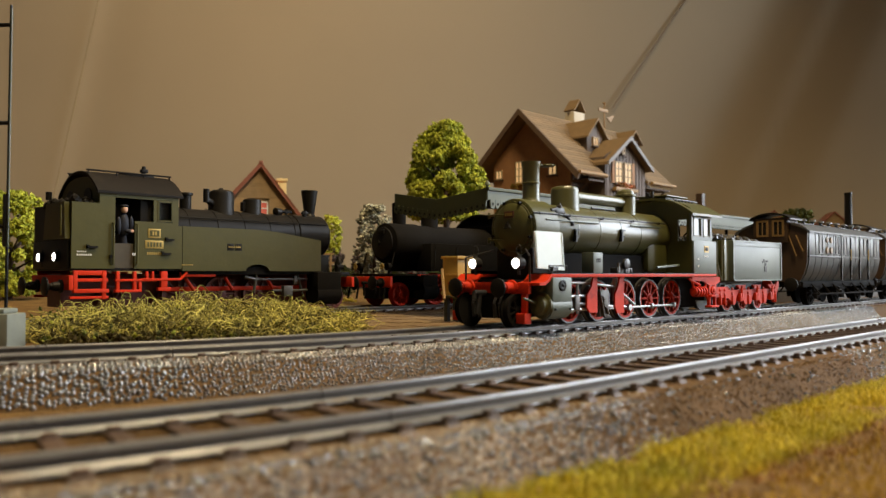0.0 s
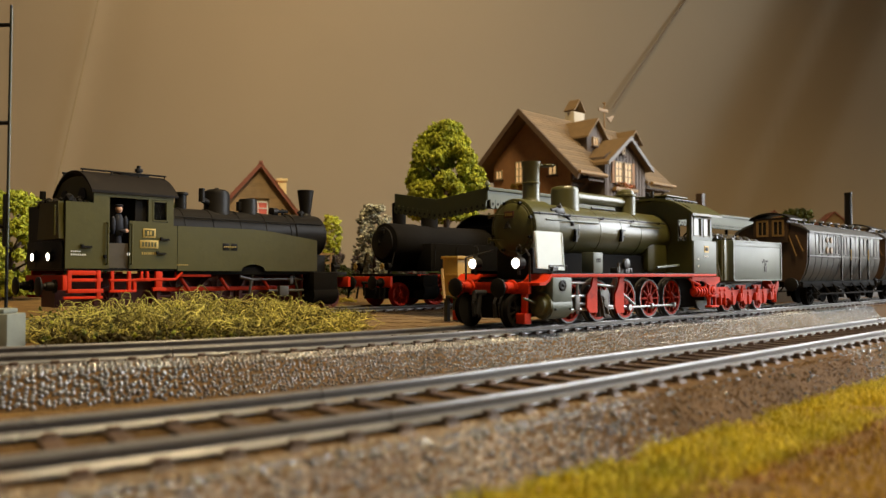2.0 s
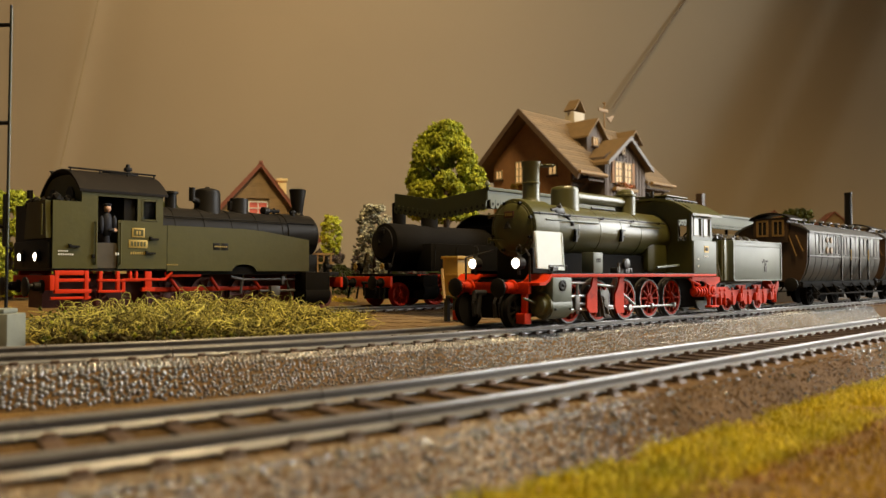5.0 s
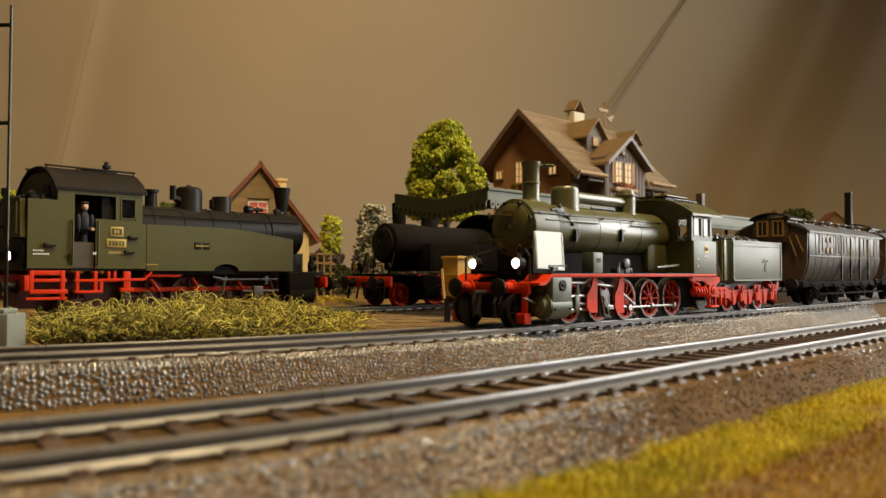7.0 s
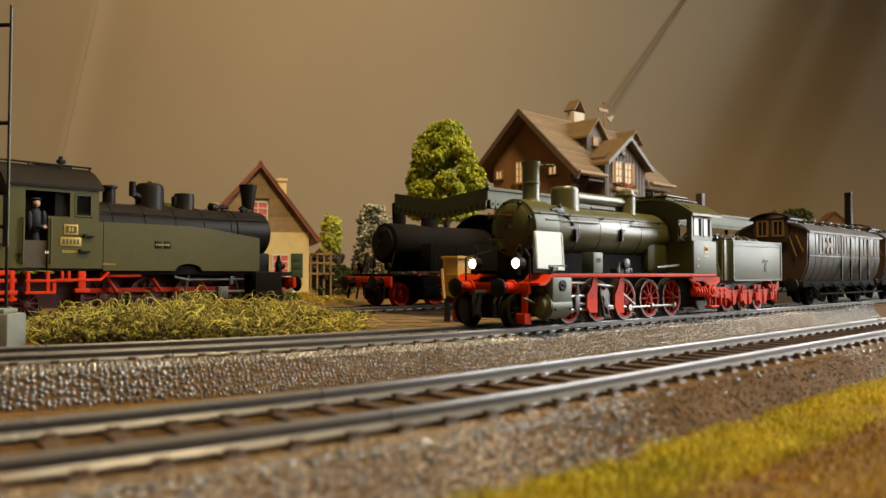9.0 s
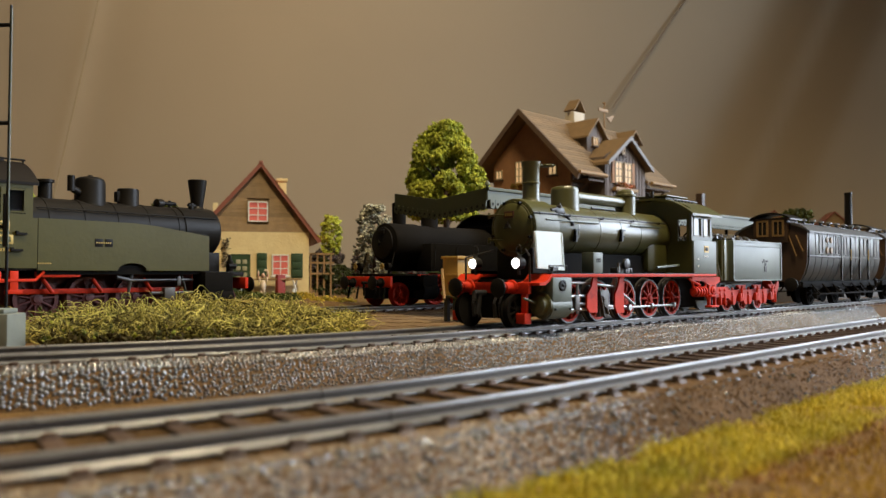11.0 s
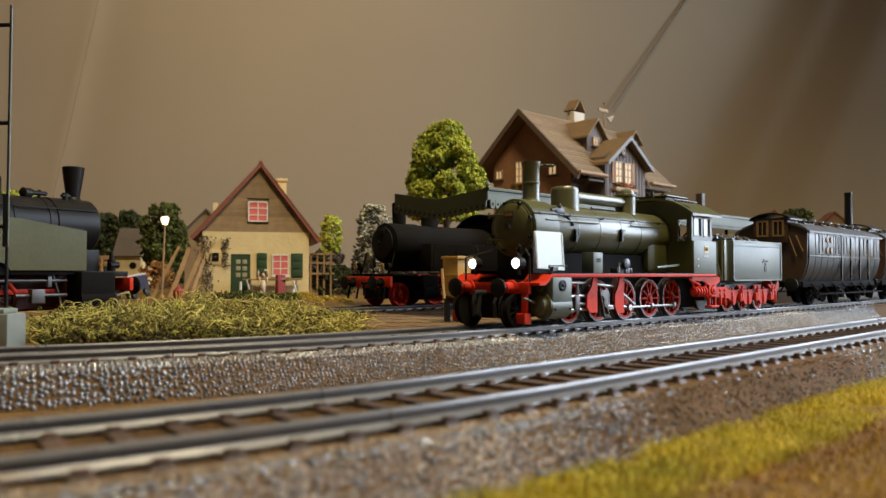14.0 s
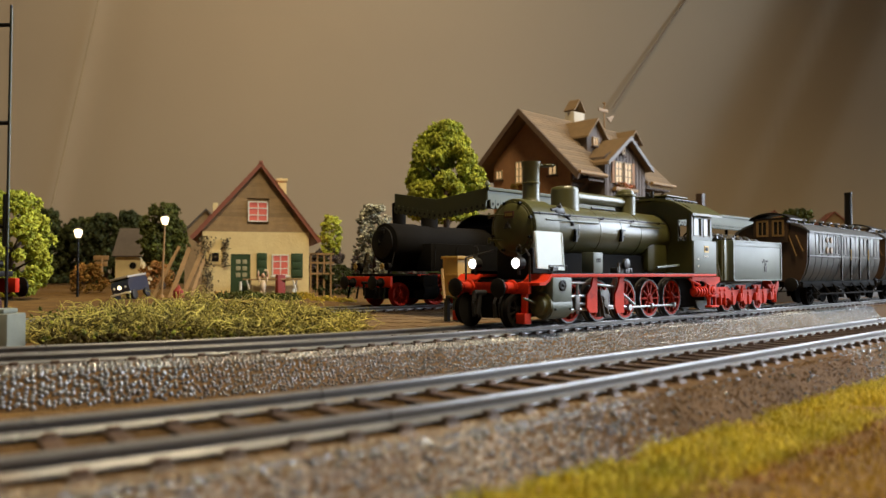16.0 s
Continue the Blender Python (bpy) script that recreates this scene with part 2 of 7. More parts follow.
def pebbles(name, spots, material, parent, seg=6):
    """Small moulded stones, each a low faceted dome: spots of (x, y, z, radius, height, lean)."""
    verts, faces = [], []
    for x, y, z, r, h, normal in spots:
        base = len(verts)
        side = Vector((1, 0, 0))
        up = Vector(normal)
        other = up.cross(side).normalized()
        side = other.cross(up)
        turn = random.random() * 6.28
        p = Vector((x, y, z))
        for rr, hh in ((1.0, -0.2), (0.62, 0.72)):
            for k in range(seg):
                a = turn + 2 * math.pi * k / seg
                w = rr * r * random.uniform(0.8, 1.15)
                v = p + side * (w * math.cos(a)) + other * (w * math.sin(a)) + up * (hh * h)
                verts.append(v)
        verts.append(p + up * h)
        for k in range(seg):
            k2 = (k + 1) % seg
            faces.append((base + k, base + k2, base + seg + k2, base + seg + k))
            faces.append((base + seg + k, base + seg + k2, base + 2 * seg))
    ob = raw(name, verts, faces, material)
    ob.parent = parent
    return tagged(ob, kind="stuff")


def shoulder_spots(axis, x0, x1, foot_z, sides, step):
    """Stones on the shoulders and between the sleepers."""
    rnd = random.Random(5)
    spots = []
    top = RAIL_TOP - 2.25
    for c, s, d in along(axis, x0, x1, step):
        rows = [*np.arange(10.6, 14.2, step * 0.92), *np.arange(14.2, 18.7, step * 0.6)]
        for sg in sides:
            for w in rows:
                ww = w + rnd.uniform(-0.3, 0.3) * step
                z = float(np.interp(ww, [11.0, 14.2, 20.0], [top, top - 0.65, foot_z]))
                n = Vector((0, 0, 1)) if ww < 14.2 else (Vector((0, 0, 5.8)) + s * sg * (top - 0.65 - foot_z)).normalized()
                p = c + s * (sg * ww) + d * rnd.uniform(-0.35, 0.35) * step
                r = step * rnd.uniform(0.42, 0.6)
                spots.append((p.x, p.y, z, r, r * rnd.uniform(0.6, 1.0), n))
    return spots


def cess_spots(axis, x0, x1, n):
    """Small earthy stones between the rails and beside the sleeper ends."""
    q = random.Random(9)
    out = []
    for _ in range(n):
        x = x0 + (x1 - x0) * q.random() ** 1.3
        r = q.uniform(0.2, 0.5)
        out.append((x, axis(x) + q.uniform(-10.8, 10.8), RAIL_TOP - 2.3, r, r * 0.6, Vector((0, 0, 1))))
    return out


near_track = build_track("nickel rails on brown sleepers in moulded grey ballast", near_axis, -60, 700, [54.5, 214.0], 1.5)
second_track = build_track("nickel rails on brown sleepers under the standing train", second_axis, -10, 900, [71.0, 215.0], 2.5)
back_track = build_track("siding track behind the tall grass", back_axis, -62, 700, [150.0, 320.0], 8.0)


def grain_spots(x0, x1, n, big):
    """Loose glittering grains on the brown outer shoulder of the near track."""
    q = random.Random(n)
    out = []
    for _ in range(n):
        x = x0 + (x1 - x0) * q.random() ** 1.3
        w = q.uniform(11.0, 19.4)
        z = 9.9 if w < 14.2 else 9.7 - 8.1 * (w - 14.2) / 5.8
        r = 0.12 + big * q.random() ** 3
        up = Vector((0, 0, 1)) if w < 14.2 else Vector((0, -8.1, 5.8)).normalized()
        out.append((x, near_axis(x) - w, z, r, r * q.uniform(0.7, 1.2), up))
    return out


pebbles("ballast_gravel", shoulder_spots(near_axis, 8, 84, 1.5, (1,), 0.95), BALLAST, near_track)
pick = random.Random(77)
pebbles("shoulder_gravel", [(a, b, c, r * 0.9, h * 0.45, n) for a, b, c, r, h, n in shoulder_spots(near_axis, 8, 96, 1.5, (-1,), 0.52) if pick.random() < (98 - a) / 40], BALLAST_FINE, near_track)
pebbles("glitter_gravel", grain_spots(10, 90, 3000, 0.3), BALLAST_GLOSS, near_track)
pebbles("ballast_gravel", shoulder_spots(near_axis, 84.5, 330, 1.5, (1,), 0.95), BALLAST, near_track)
pebbles("glitter_gravel", grain_spots(72, 330, 1100, 0.27), BALLAST_GLOSS, near_track)
pebbles("shoulder_gravel", grain_spots(74, 330, 5000, 0.1), BALLAST_BED, near_track)
pebbles("far_shoulder_gravel", grain_spots(175, 330, 1800, 0.35), BALLAST, near_track)
pebbles("ballast_gravel", shoulder_spots(second_axis, 72.0, 430, 2.5, (-1,), 0.78), BALLAST, second_track)
pebbles("cess_gravel", cess_spots(near_axis, 8, 260, 6000), BALLAST_BED, near_track)
pebbles("cess_gravel", cess_spots(second_axis, 20, 400, 5000), BALLAST_BED, second_track)
pebbles("glossy_gravel", [(a, b, c, r * 1.1, h * 1.35, n) for a, b, c, r, h, n in shoulder_spots(second_axis, 20, 72, 2.5, (-1,), 0.95)], BALLAST_GLOSS, second_track)


# ---- rolling stock ----
def wheel(parent, x, y, z, r, spokes=10, hub=RED, tyre=TYRE, near=True, width=2.2):
    """A spoked wheel that turns about y: a tread with flange, a spoked centre."""
    s = -1 if near else 1
    bm = bm_new()
    lathe(bm, (x, y, z), (0, s, 0), [(-width / 2, r - 1.0), (-width / 2, r + 0.5), (-width / 2 + 0.5, r + 0.5), (-width / 2 + 0.7, r), (width / 2, r - 0.05), (width / 2, r - 0.5), (0, r - 0.6)], 32)
    w = part("wheel", bm, tyre, parent, "", pivot=(x, y, z))
    bm = bm_new()
    lathe(bm, (x, y, z), (0, s, 0), [(0, r * 0.3), (width * 0.55, r * 0.28), (width * 0.6, r * 0.18), (width * 0.75, r * 0.16), (width * 0.78, r * 0.05)], 20)
    part("hub", bm, hub, w)
    bm = bm_new()
    lathe(bm, (x, y, z), (0, s, 0), [(width * 0.2, r - 1.25), (width * 0.46, r - 1.2), (width * 0.47, r - 0.48), (width * 0.2, r - 0.48)], 32)
    part("wheel_ring", bm, hub, w)
    bm = bm_new()
    face = y + s * width * 0.36
    rod(bm, (x, face, z), (x + (r - 0.6), face, z), 0.42, 0.32, seg=6)
    first = part("spoke", bm, hub, w)
    for k in range(1, spokes):
        ob = new("spoke", first.data)
        ob.parent = w
        ob.matrix_basis = Matrix.Rotation(-2 * math.pi * k / spokes, 4, "Y")
    return w


def buffer(parent, x, y, z, face, r=2.9, colour=RED, length=5.0):
    """A sprung buffer; face is -1 or 1 along x."""
    bm = bm_new()
    lathe(bm, (x, y, z), (face, 0, 0), [(0, 2.1), (0.6, 2.1), (0.8, 1.5), (length * 0.6, 1.35), (length * 0.62, 1.0), (length, 0.95)], 20)
    b = part("buffer", bm, colour, parent)
    bm = bm_new()
    lathe(bm, (x + face * length, y, z), (face, 0, 0), [(-0.5, r * 0.6), (0, r), (0.4, r), (0.7, r * 0.7), (0.8, 0.2)], 24)
    part("buffer_head", bm, TANK_BLACK, b, "black domed buffer head")
    return b


def lamp(parent, x, y, z, face, r=1.4, ring=True):
    bm = bm_new()
    lathe(bm, (x, y, z), (face, 0, 0), [(-2.6, r * 0.8), (-2.3, r * 1.12), (-0.2, r * 1.15), (0, r * 1.2), (0.25, r * 1.15), (0.25, r * 0.95), (0, r * 0.9)], 24)
    rod(bm, (x - face * 1.2, y, z - r - 1.6), (x - face * 1.2, y, z - r + 0.2), 0.4, seg=8)
    rod(bm, (x - face * 1.2, y, z + r), (x - face * 1.2, y, z + r + 0.9), 0.75, 0.5, seg=12)
    if ring:
        for k in range(10):
            a, b = 2 * math.pi * k / 10, 2 * math.pi * (k + 1) / 10
            rod(bm, (x - face * 1.2, y + 0.9 * math.sin(a), z + r + 2.2 + 1.3 * math.cos(a)), (x - face * 1.2, y + 0.9 * math.sin(b), z + r + 2.2 + 1.3 * math.cos(b)), 0.14, seg=5)
    h = part("headlamp", bm, BLACK, parent, "black lit headlamp")
    bm = bm_new()
    lathe(bm, (x, y, z), (face, 0, 0), [(-0.1, r * 0.95), (0.3, r * 0.85), (0.55, r * 0.4), (0.6, 0.05)], 24)
    part("lens", bm, LAMP_GLOW, h, "glowing warm white lens")
    return h


def arc_roof(bm, x0, x1, yc, half, z_eave, z_crown, thick=0.8, n=14):
    """A roof shell, bowed across y."""
    pts = []
    for k in range(n + 1):
        u = -1 + 2 * k / n
        pts.append((yc + u * half, z_eave + (z_crown - z_eave) * (1 - abs(u) ** 2.3)))
    pts += [(y, z - thick) for y, z in pts[::-1]]
    prism(bm, pts, "x", x0, x1)
    return bm


def frame_plate(bm, x0, x1, y0, y1, z0, z1, openings):
    """A side sheet from x0 to x1 with square openings (xa, xb, za, zb), all of one height band."""
    if not openings:
        return box(bm, x0, x1, y0, y1, z0, z1)
    za, zb = openings[0][2], openings[0][3]
    box(bm, x0, x1, y0, y1, z0, za)
    box(bm, x0, x1, y0, y1, zb, z1)
    last = x0
    for xa, xb, _, _ in sorted(openings):
        box(bm, last, xa, y0, y1, za, zb)
        last = xb
    box(bm, last, x1, y0, y1, za, zb)
    return bm


def cut_sheet(bm, xs, zs, solid, y0, y1):
    """One connected upright sheet over a grid of x and z lines; solid(x, z) tells which cells are filled."""
    cells = {(i, j) for i in range(len(xs) - 1) for j in range(len(zs) - 1) if solid((xs[i] + xs[i + 1]) / 2, (zs[j] + zs[j + 1]) / 2)}
    made = {}

    def vert(i, j, y):
        if (i, j, y) not in made:
            made[i, j, y] = bm.verts.new((xs[i], y, zs[j]))
        return made[i, j, y]
    for i, j in sorted(cells):
        for y in (y0, y1):
            bm.faces.new([vert(a, b, y) for a, b in ((i, j), (i + 1, j), (i + 1, j + 1), (i, j + 1))])
        for (di, dj), (p, q) in (((-1, 0), ((i, j), (i, j + 1))), ((1, 0), ((i + 1, j), (i + 1, j + 1))), ((0, -1), ((i, j), (i + 1, j))), ((0, 1), ((i, j + 1), (i + 1, j + 1)))):
            if (i + di, j + dj) not in cells:
                bm.faces.new((vert(*p, y0), vert(*q, y0), vert(*q, y1), vert(*p, y1)))
    return bm


def bars(parent, name, x, y, z, w, h, n, material, face="y"):
    """Lettering too small to read, as short upright bars on a plate."""
    bm = bm_new()
    for k in range(n):
        a = x - w / 2 + w * (k + 0.15) / n
        box(bm, a, a + w / n * 0.62, y - 0.05, y + 0.05, z - h / 2, z + h / 2)
    return part(name, bm, material, parent)


GLASS = glass_shader("window_glass")
DARK_PANE = shader("dark_glossy_pane", (0.015, 0.014, 0.013), 0.3, scale=400, amount=0.2, spec=0.15)
# Pale base colour paints the reflected window onto the panes.
PALE_PANE = shader("pane_with_painted_reflection", (0.33, 0.34, 0.33), 0.22, scale=200, amount=0.5)


def build_main_engine():
    e = thing("steam_locomotive", (200, 138, RAIL_TOP), "olive green steam locomotive with red running gear and lit headlamps", "locomotive")
    yc, zc = 138, 39.2
    bm = bm_new()
    lathe(bm, (176, yc, zc), (1, 0, 0), [(0, 7.25), (0.3, 7.35), (44, 7.35), (50, 7.5), (63.4, 7.5)], 56)
    boiler = part("boiler", bm, OLIVE_GLOSS, e, "satin olive boiler barrel")
    for x in (186.5, 198, 209.5, 221):
        bm = bm_new()
        lathe(bm, (x, yc, zc), (1, 0, 0), [(-0.3, 7.3), (-0.28, 7.47), (0.28, 7.47), (0.3, 7.3)], 56)
        part("boiler_band", bm, OLIVE_GLOSS, boiler)
    bm = bm_new()
    lathe(bm, (165.4, yc, zc), (1, 0, 0), [(0, 7.5), (0.25, 8.05), (0.9, 8.15), (10.6, 8.15), (10.9, 7.3)], 56)
    part("smokebox", bm, OLIVE, e)
    bm = bm_new()
    lathe(bm, (165.4, yc, zc + 0.2), (-1, 0, 0), [(0, 7.0), (0.45, 6.95), (0.5, 6.6), (0.9, 6.2), (1.5, 4.0), (1.8, 1.5), (1.85, 0.3)], 48)
    door = part("smokebox_door", bm, OLIVE, e)
    bm = bm_new()
    for a in (0, 2.1, 4.2):
        rod(bm, (163.2, yc, zc + 0.4), (163.0, yc + 1.3 * math.sin(a), zc + 0.4 + 1.3 * math.cos(a)), 0.25, seg=8)
    rod(bm, (163.9, yc, zc + 0.4), (162.6, yc, zc + 0.4), 0.6, seg=12)
    part("door_handle", bm, BLACK, door, "black smokebox door wheel handle")
    bm = bm_new()
    box(bm, 163.5, 164.9, yc - 1.7, yc + 1.7, zc + 2.6, zc + 4.5, 0.15)
    pl = part("number_plate", bm, shader("dark_red_plate", (0.07, 0.02, 0.015), 0.5, scale=500), e)
    bm = bm_new()
    for k in range(4):
        box(bm, 163.4, 163.5, yc - 1.35 + k * 0.7, yc - 0.9 + k * 0.7, zc + 3.1, zc + 4.0)
    part("plate_bars", bm, BRASS, pl)
    bm = bm_new()
    for a in range(0, 360, 12):
        p = radians(a)
        rod(bm, (165.5, yc + 7.55 * math.sin(p), zc + 7.55 * math.cos(p)), (165.15, yc + 7.55 * math.sin(p), zc + 7.55 * math.cos(p)), 0.2, seg=6)
    part("rivet_ring", bm, OLIVE, e)
    bm = bm_new()
    box(bm, 166.0, 175.5, 131.5, 144.5, 23.5, 33.6, 0.6)
    # Black instead of olive: the shade below the smokebox is put into the colour.
    part("saddle", bm, TANK_BLACK, e)
    # firebox below the barrel, door hinges and the door's closing clamps
    bm = bm_new()
    box(bm, 226, 239.2, 131.2, 144.8, 26.6, 41.0, 2.2)
    part("firebox", bm, OLIVE, e)
    for dz in (-3.4, 3.6):
        bm = bm_new()
        rod(bm, (163.6, 145.4, zc + dz), (163.4, 139.6, zc + dz), 0.3, 0.18, seg=6)
        rod(bm, (163.9, 145.4, zc + dz - 0.8), (163.9, 145.4, zc + dz + 0.8), 0.4, seg=8)
        part("door_hinge", bm, OLIVE, e)
    for a in range(0, 360, 45):
        p = radians(a + 20)
        bm = bm_new()
        box(bm, 164.2, 165.3, yc + 7.05 * math.sin(p) - 0.35, yc + 7.05 * math.sin(p) + 0.35, zc + 0.2 + 7.05 * math.cos(p) - 0.35, zc + 0.2 + 7.05 * math.cos(p) + 0.35, 0.1)
        part("door_clamp", bm, SOOT, e)
    # chimney with its swung cap
    bm = bm_new()
    lathe(bm, (173.5, yc, 45.2), (0, 0, 1), [(0, 4.4), (0.8, 3.6), (1.9, 2.75), (3, 2.45), (6.7, 2.42), (6.8, 2.65), (7.2, 2.65), (7.3, 2.42), (11.5, 2.45), (12.2, 2.75), (13.1, 2.8), (13.1, 2.1), (9, 1.9)], 36)
    ch = part("chimney", bm, OLIVE_GLOSS, e)
    bm = bm_new()
    lathe(bm, (180.2, yc - 0.5, 57.6), (0, 0, 1), [(0, 2.2), (0.3, 2.3), (0.5, 2.2)], 24)
    box(bm, 176, 178.5, yc - 0.9, yc + 0.1, 57.6, 58.0)
    part("chimney_cap", bm, OLIVE, ch, "swung-aside flat chimney cap")
    bm = bm_new()
    lathe(bm, (189.7, yc, 44.5), (0, 0, 1), [(0, 4.6), (1.4, 4.25), (6.6, 4.2), (7.3, 4.1), (7.8, 3.7), (8.0, 3.0)], 40)
    part("steam_dome", bm, OLIVE_GLOSS, e)
    bm = bm_new()
    lathe(bm, (223.2, yc, 45.2), (0, 0, 1), [(0, 3.9), (1.2, 3.35), (6.4, 3.3), (6.6, 3.55), (7.2, 3.55), (7.4, 3.0), (8.3, 2.7), (9.0, 1.5)], 36)
    part("sand_dome", bm, OLIVE_GLOSS, e)
    bm = bm_new()
    rod(bm, (192, yc, 49.7), (221, yc, 49.7), 1.75, seg=28)
    part("connecting_pipe", bm, OLIVE_GLOSS, e)
    bm = bm_new()
    rod(bm, (200, yc - 2.4, 46.6), (213, yc - 2.4, 46.6), 0.35, seg=8)
    part("sand_pipe", bm, BLACK, e)
    # handrails and fittings
    for s in (-1, 1):
        bm = bm_new()
        y = yc + s * 7.3
        rod(bm, (165, y, 43.1), (236, y, 43.1), 0.24, seg=8)
        for x in (168, 182, 199, 216, 232):
            rod(bm, (x, y, 43.1), (x, yc + s * 5.4, 42.8), 0.3, seg=8)
            lathe(bm, (x, y, 43.1), (1, 0, 0), [(-0.45, 0.1), (-0.2, 0.42), (0.2, 0.42), (0.45, 0.1)], 10)
        part("handrail", bm, BLACK, e)
    bm = bm_new()
    box(bm, 176.2, 180.0, 131.2, 133.4, 43.4, 45.2, 0.3)
    lathe(bm, (178.2, 131.6, 45.0), (0, 0, 1), [(0, 0.9), (0.7, 0.8), (0.9, 0.4), (1.5, 0.35)], 12)
    rod(bm, (179.6, 131.8, 44.5), (183.0, 130.9, 41.4), 0.4, seg=8)
    rod(bm, (183.0, 130.9, 41.4), (183.2, 130.5, 40.2), 0.55, seg=8)
    rod(bm, (176.5, 131.6, 44.6), (174.2, 131.6, 44.2), 0.5, seg=8)
    part("check_valve", bm, BLACK, e)
    for x, z in ((184.8, 37.6), (209, 38.4)):
        bm = bm_new()
        box(bm, x - 1.1, x + 1.1, 129.9, 131.2, z + 1.2, z + 1.7)
        box(bm, x - 0.9, x - 0.3, 129.8, 131.2, z - 2.0, z + 1.3)
        box(bm, x - 0.1, x + 0.8, 129.9, 131.2, z - 0.8, z - 0.2)
        part("bracket", bm, SOOT, e)
    bm = bm_new()
    rod(bm, (170, 130.0, 41.4), (196, 130.4, 41.4), 0.25, seg=8)
    rod(bm, (214, 130.4, 41.6), (232, 130.2, 41.6), 0.25, seg=8)
    part("pull_rod", bm, COOL_LIT_GREEN, e)
    bm = bm_new()
    rod(bm, (222, 126.0, 28.4), (236, 126.0, 29.2), 0.45, seg=10)
    part("injector_pipe", bm, COOL_LIT_GREEN, e)
    # the plate beside the smokebox, riveted along its edges
    bm = bm_new()
    prism(bm, [(158.9, 27.9), (170.8, 27.3), (170.2, 37.6), (158.6, 37.6)], "y", 124.4, 124.9)
    for k in range(16):
        z = 28.4 + k * 0.58
        rod(bm, (170.4, 124.45, z), (170.4, 124.2, z), 0.26, seg=6)
        rod(bm, (159.2, 124.45, z), (159.2, 124.2, z), 0.26, seg=6)
    # Pale colour stands in for glare; the lean turns it to the window.
    bm.transform(Matrix.Translation((0, 124.6, 27)) @ Matrix.Rotation(radians(-4), 4, "X") @ Matrix.Translation((0, -124.6, -27)))
    part("wind_plate", bm, shader("plate_with_painted_glare", (0.62, 0.70, 0.72), 0.42, scale=500, amount=0.14, spec=0.5), e, "riveted plate beside the smokebox, coloured pale for its glare")
    bm = bm_new()
    for a, b in (((161.5, 122.6, 26.9), (161.5, 122.6, 28.5)), ((161.5, 122.6, 28.5), (169, 122.6, 28.5)), ((169, 122.6, 28.5), (169, 122.6, 26.9))):
        rod(bm, a, b, 0.2, seg=6)
    box(bm, 163, 165.2, 122.4, 123.4, 27.2, 28.2)
    part("grab_rail", bm, BLACK, e)
    # running board
    bm = bm_new()
    box(bm, 161.5, 254.5, 121.7, 129.5, 25.5, 26.35, 0.1)
    box(bm, 161.5, 254.5, 146.5, 154.3, 25.5, 26.35, 0.1)
    for y0, y1 in ((121.7, 129.5), (146.5, 154.3)):
        prism(bm, [(156.3, 23.4), (156.3, 24.1), (158.6, 24.3), (160.2, 25.1), (161.5, 26.35), (161.5, 25.5), (160.6, 24.5), (158.8, 23.5)], "y", y0, y1)
    part("running_board", bm, RED, e)
    bm = bm_new()
    box(bm, 162, 254, 122.2, 129.4, 26.36, 26.6)
    box(bm, 162, 254, 146.6, 153.8, 26.36, 26.6)
    part("board_tread", bm, SOOT, e)
    bm = bm_new()
    box(bm, 157.0, 168, 123.4, 152.6, 23.5, 24.0)
    part("front_deck", bm, SOOT, e)
    bm = bm_new()
    box(bm, 155.9, 157.2, 125.0, 151.0, 21.2, 24.2, 0.25)
    part("buffer_beam", bm, RED, e)
    buffer(e, 155.9, 130.4, 22.8, -1, 2.5, RED, 5.4)
    buffer(e, 155.9, 145.6, 22.8, -1, 2.5, RED, 5.4)
    bm = bm_new()
    rod(bm, (154, yc, 21.4), (149.5, yc, 21.4), 0.7, seg=10)
    rod(bm, (149.8, yc, 21.4), (149.4, yc, 19.6), 0.6, seg=10)
    rod(bm, (151.6, yc, 21), (151.0, yc + 0.2, 15.8), 0.8, seg=8)
    part("coupling_hook", bm, BLACK, e)
    for y in (133.2, 135.2, 140.8, 142.8):
        bm = bm_new()
        rod(bm, (155.9, y, 22.0), (154.2, y, 18.6), 0.38, seg=8)
        rod(bm, (154.2, y, 18.6), (154.8, y, 14.8), 0.45, 0.55, seg=8)
        part("brake_hose", bm, BLACK, e)
    for y in (126.6, 149.4):
        bm = bm_new()
        box(bm, 156.0, 156.8, y - 0.9, y + 0.9, 13.8, 21.2, 0.2)
        box(bm, 154.6, 157.2, y - 1.5, y + 1.5, 13.6, 16.2, 0.2)
        part("footstep", bm, RED, e)
    lamp(e, 157.4, 130.3, 29.2, -1)
    lamp(e, 157.4, 145.7, 29.2, -1)
    for y in (126.6, 149.4):
        bm = bm_new()
        rod(bm, (158.5, y, 24), (158.5, y, 31), 0.3, seg=8)
        rod(bm, (158.5, y, 31), (164, y * 0.5 + yc * 0.5, 33), 0.25, seg=8)
        part("lamp_iron", bm, BLACK, e)
    # cylinders
    for s, y in ((-1, 124.6), (1, 151.4)):
        bm = bm_new()
        box(bm, 161.2, 169.6, y - 3.4, y + 3.4, 19.0, 25.5, 0.35)
        rod(bm, (161.2, y, 18.0), (169.6, y, 18.0), 3.5, seg=32)
        c = part("cylinder", bm, COOL_LIT_GREEN, e, "cylinder block coloured grey-green for the cool side light")
        bm = bm_new()
        lathe(bm, (161.2, y, 18.2), (-1, 0, 0), [(0, 3.4), (0.6, 3.4), (0.9, 2.6), (2.2, 2.4), (2.6, 1.6), (2.7, 0.6)], 28)
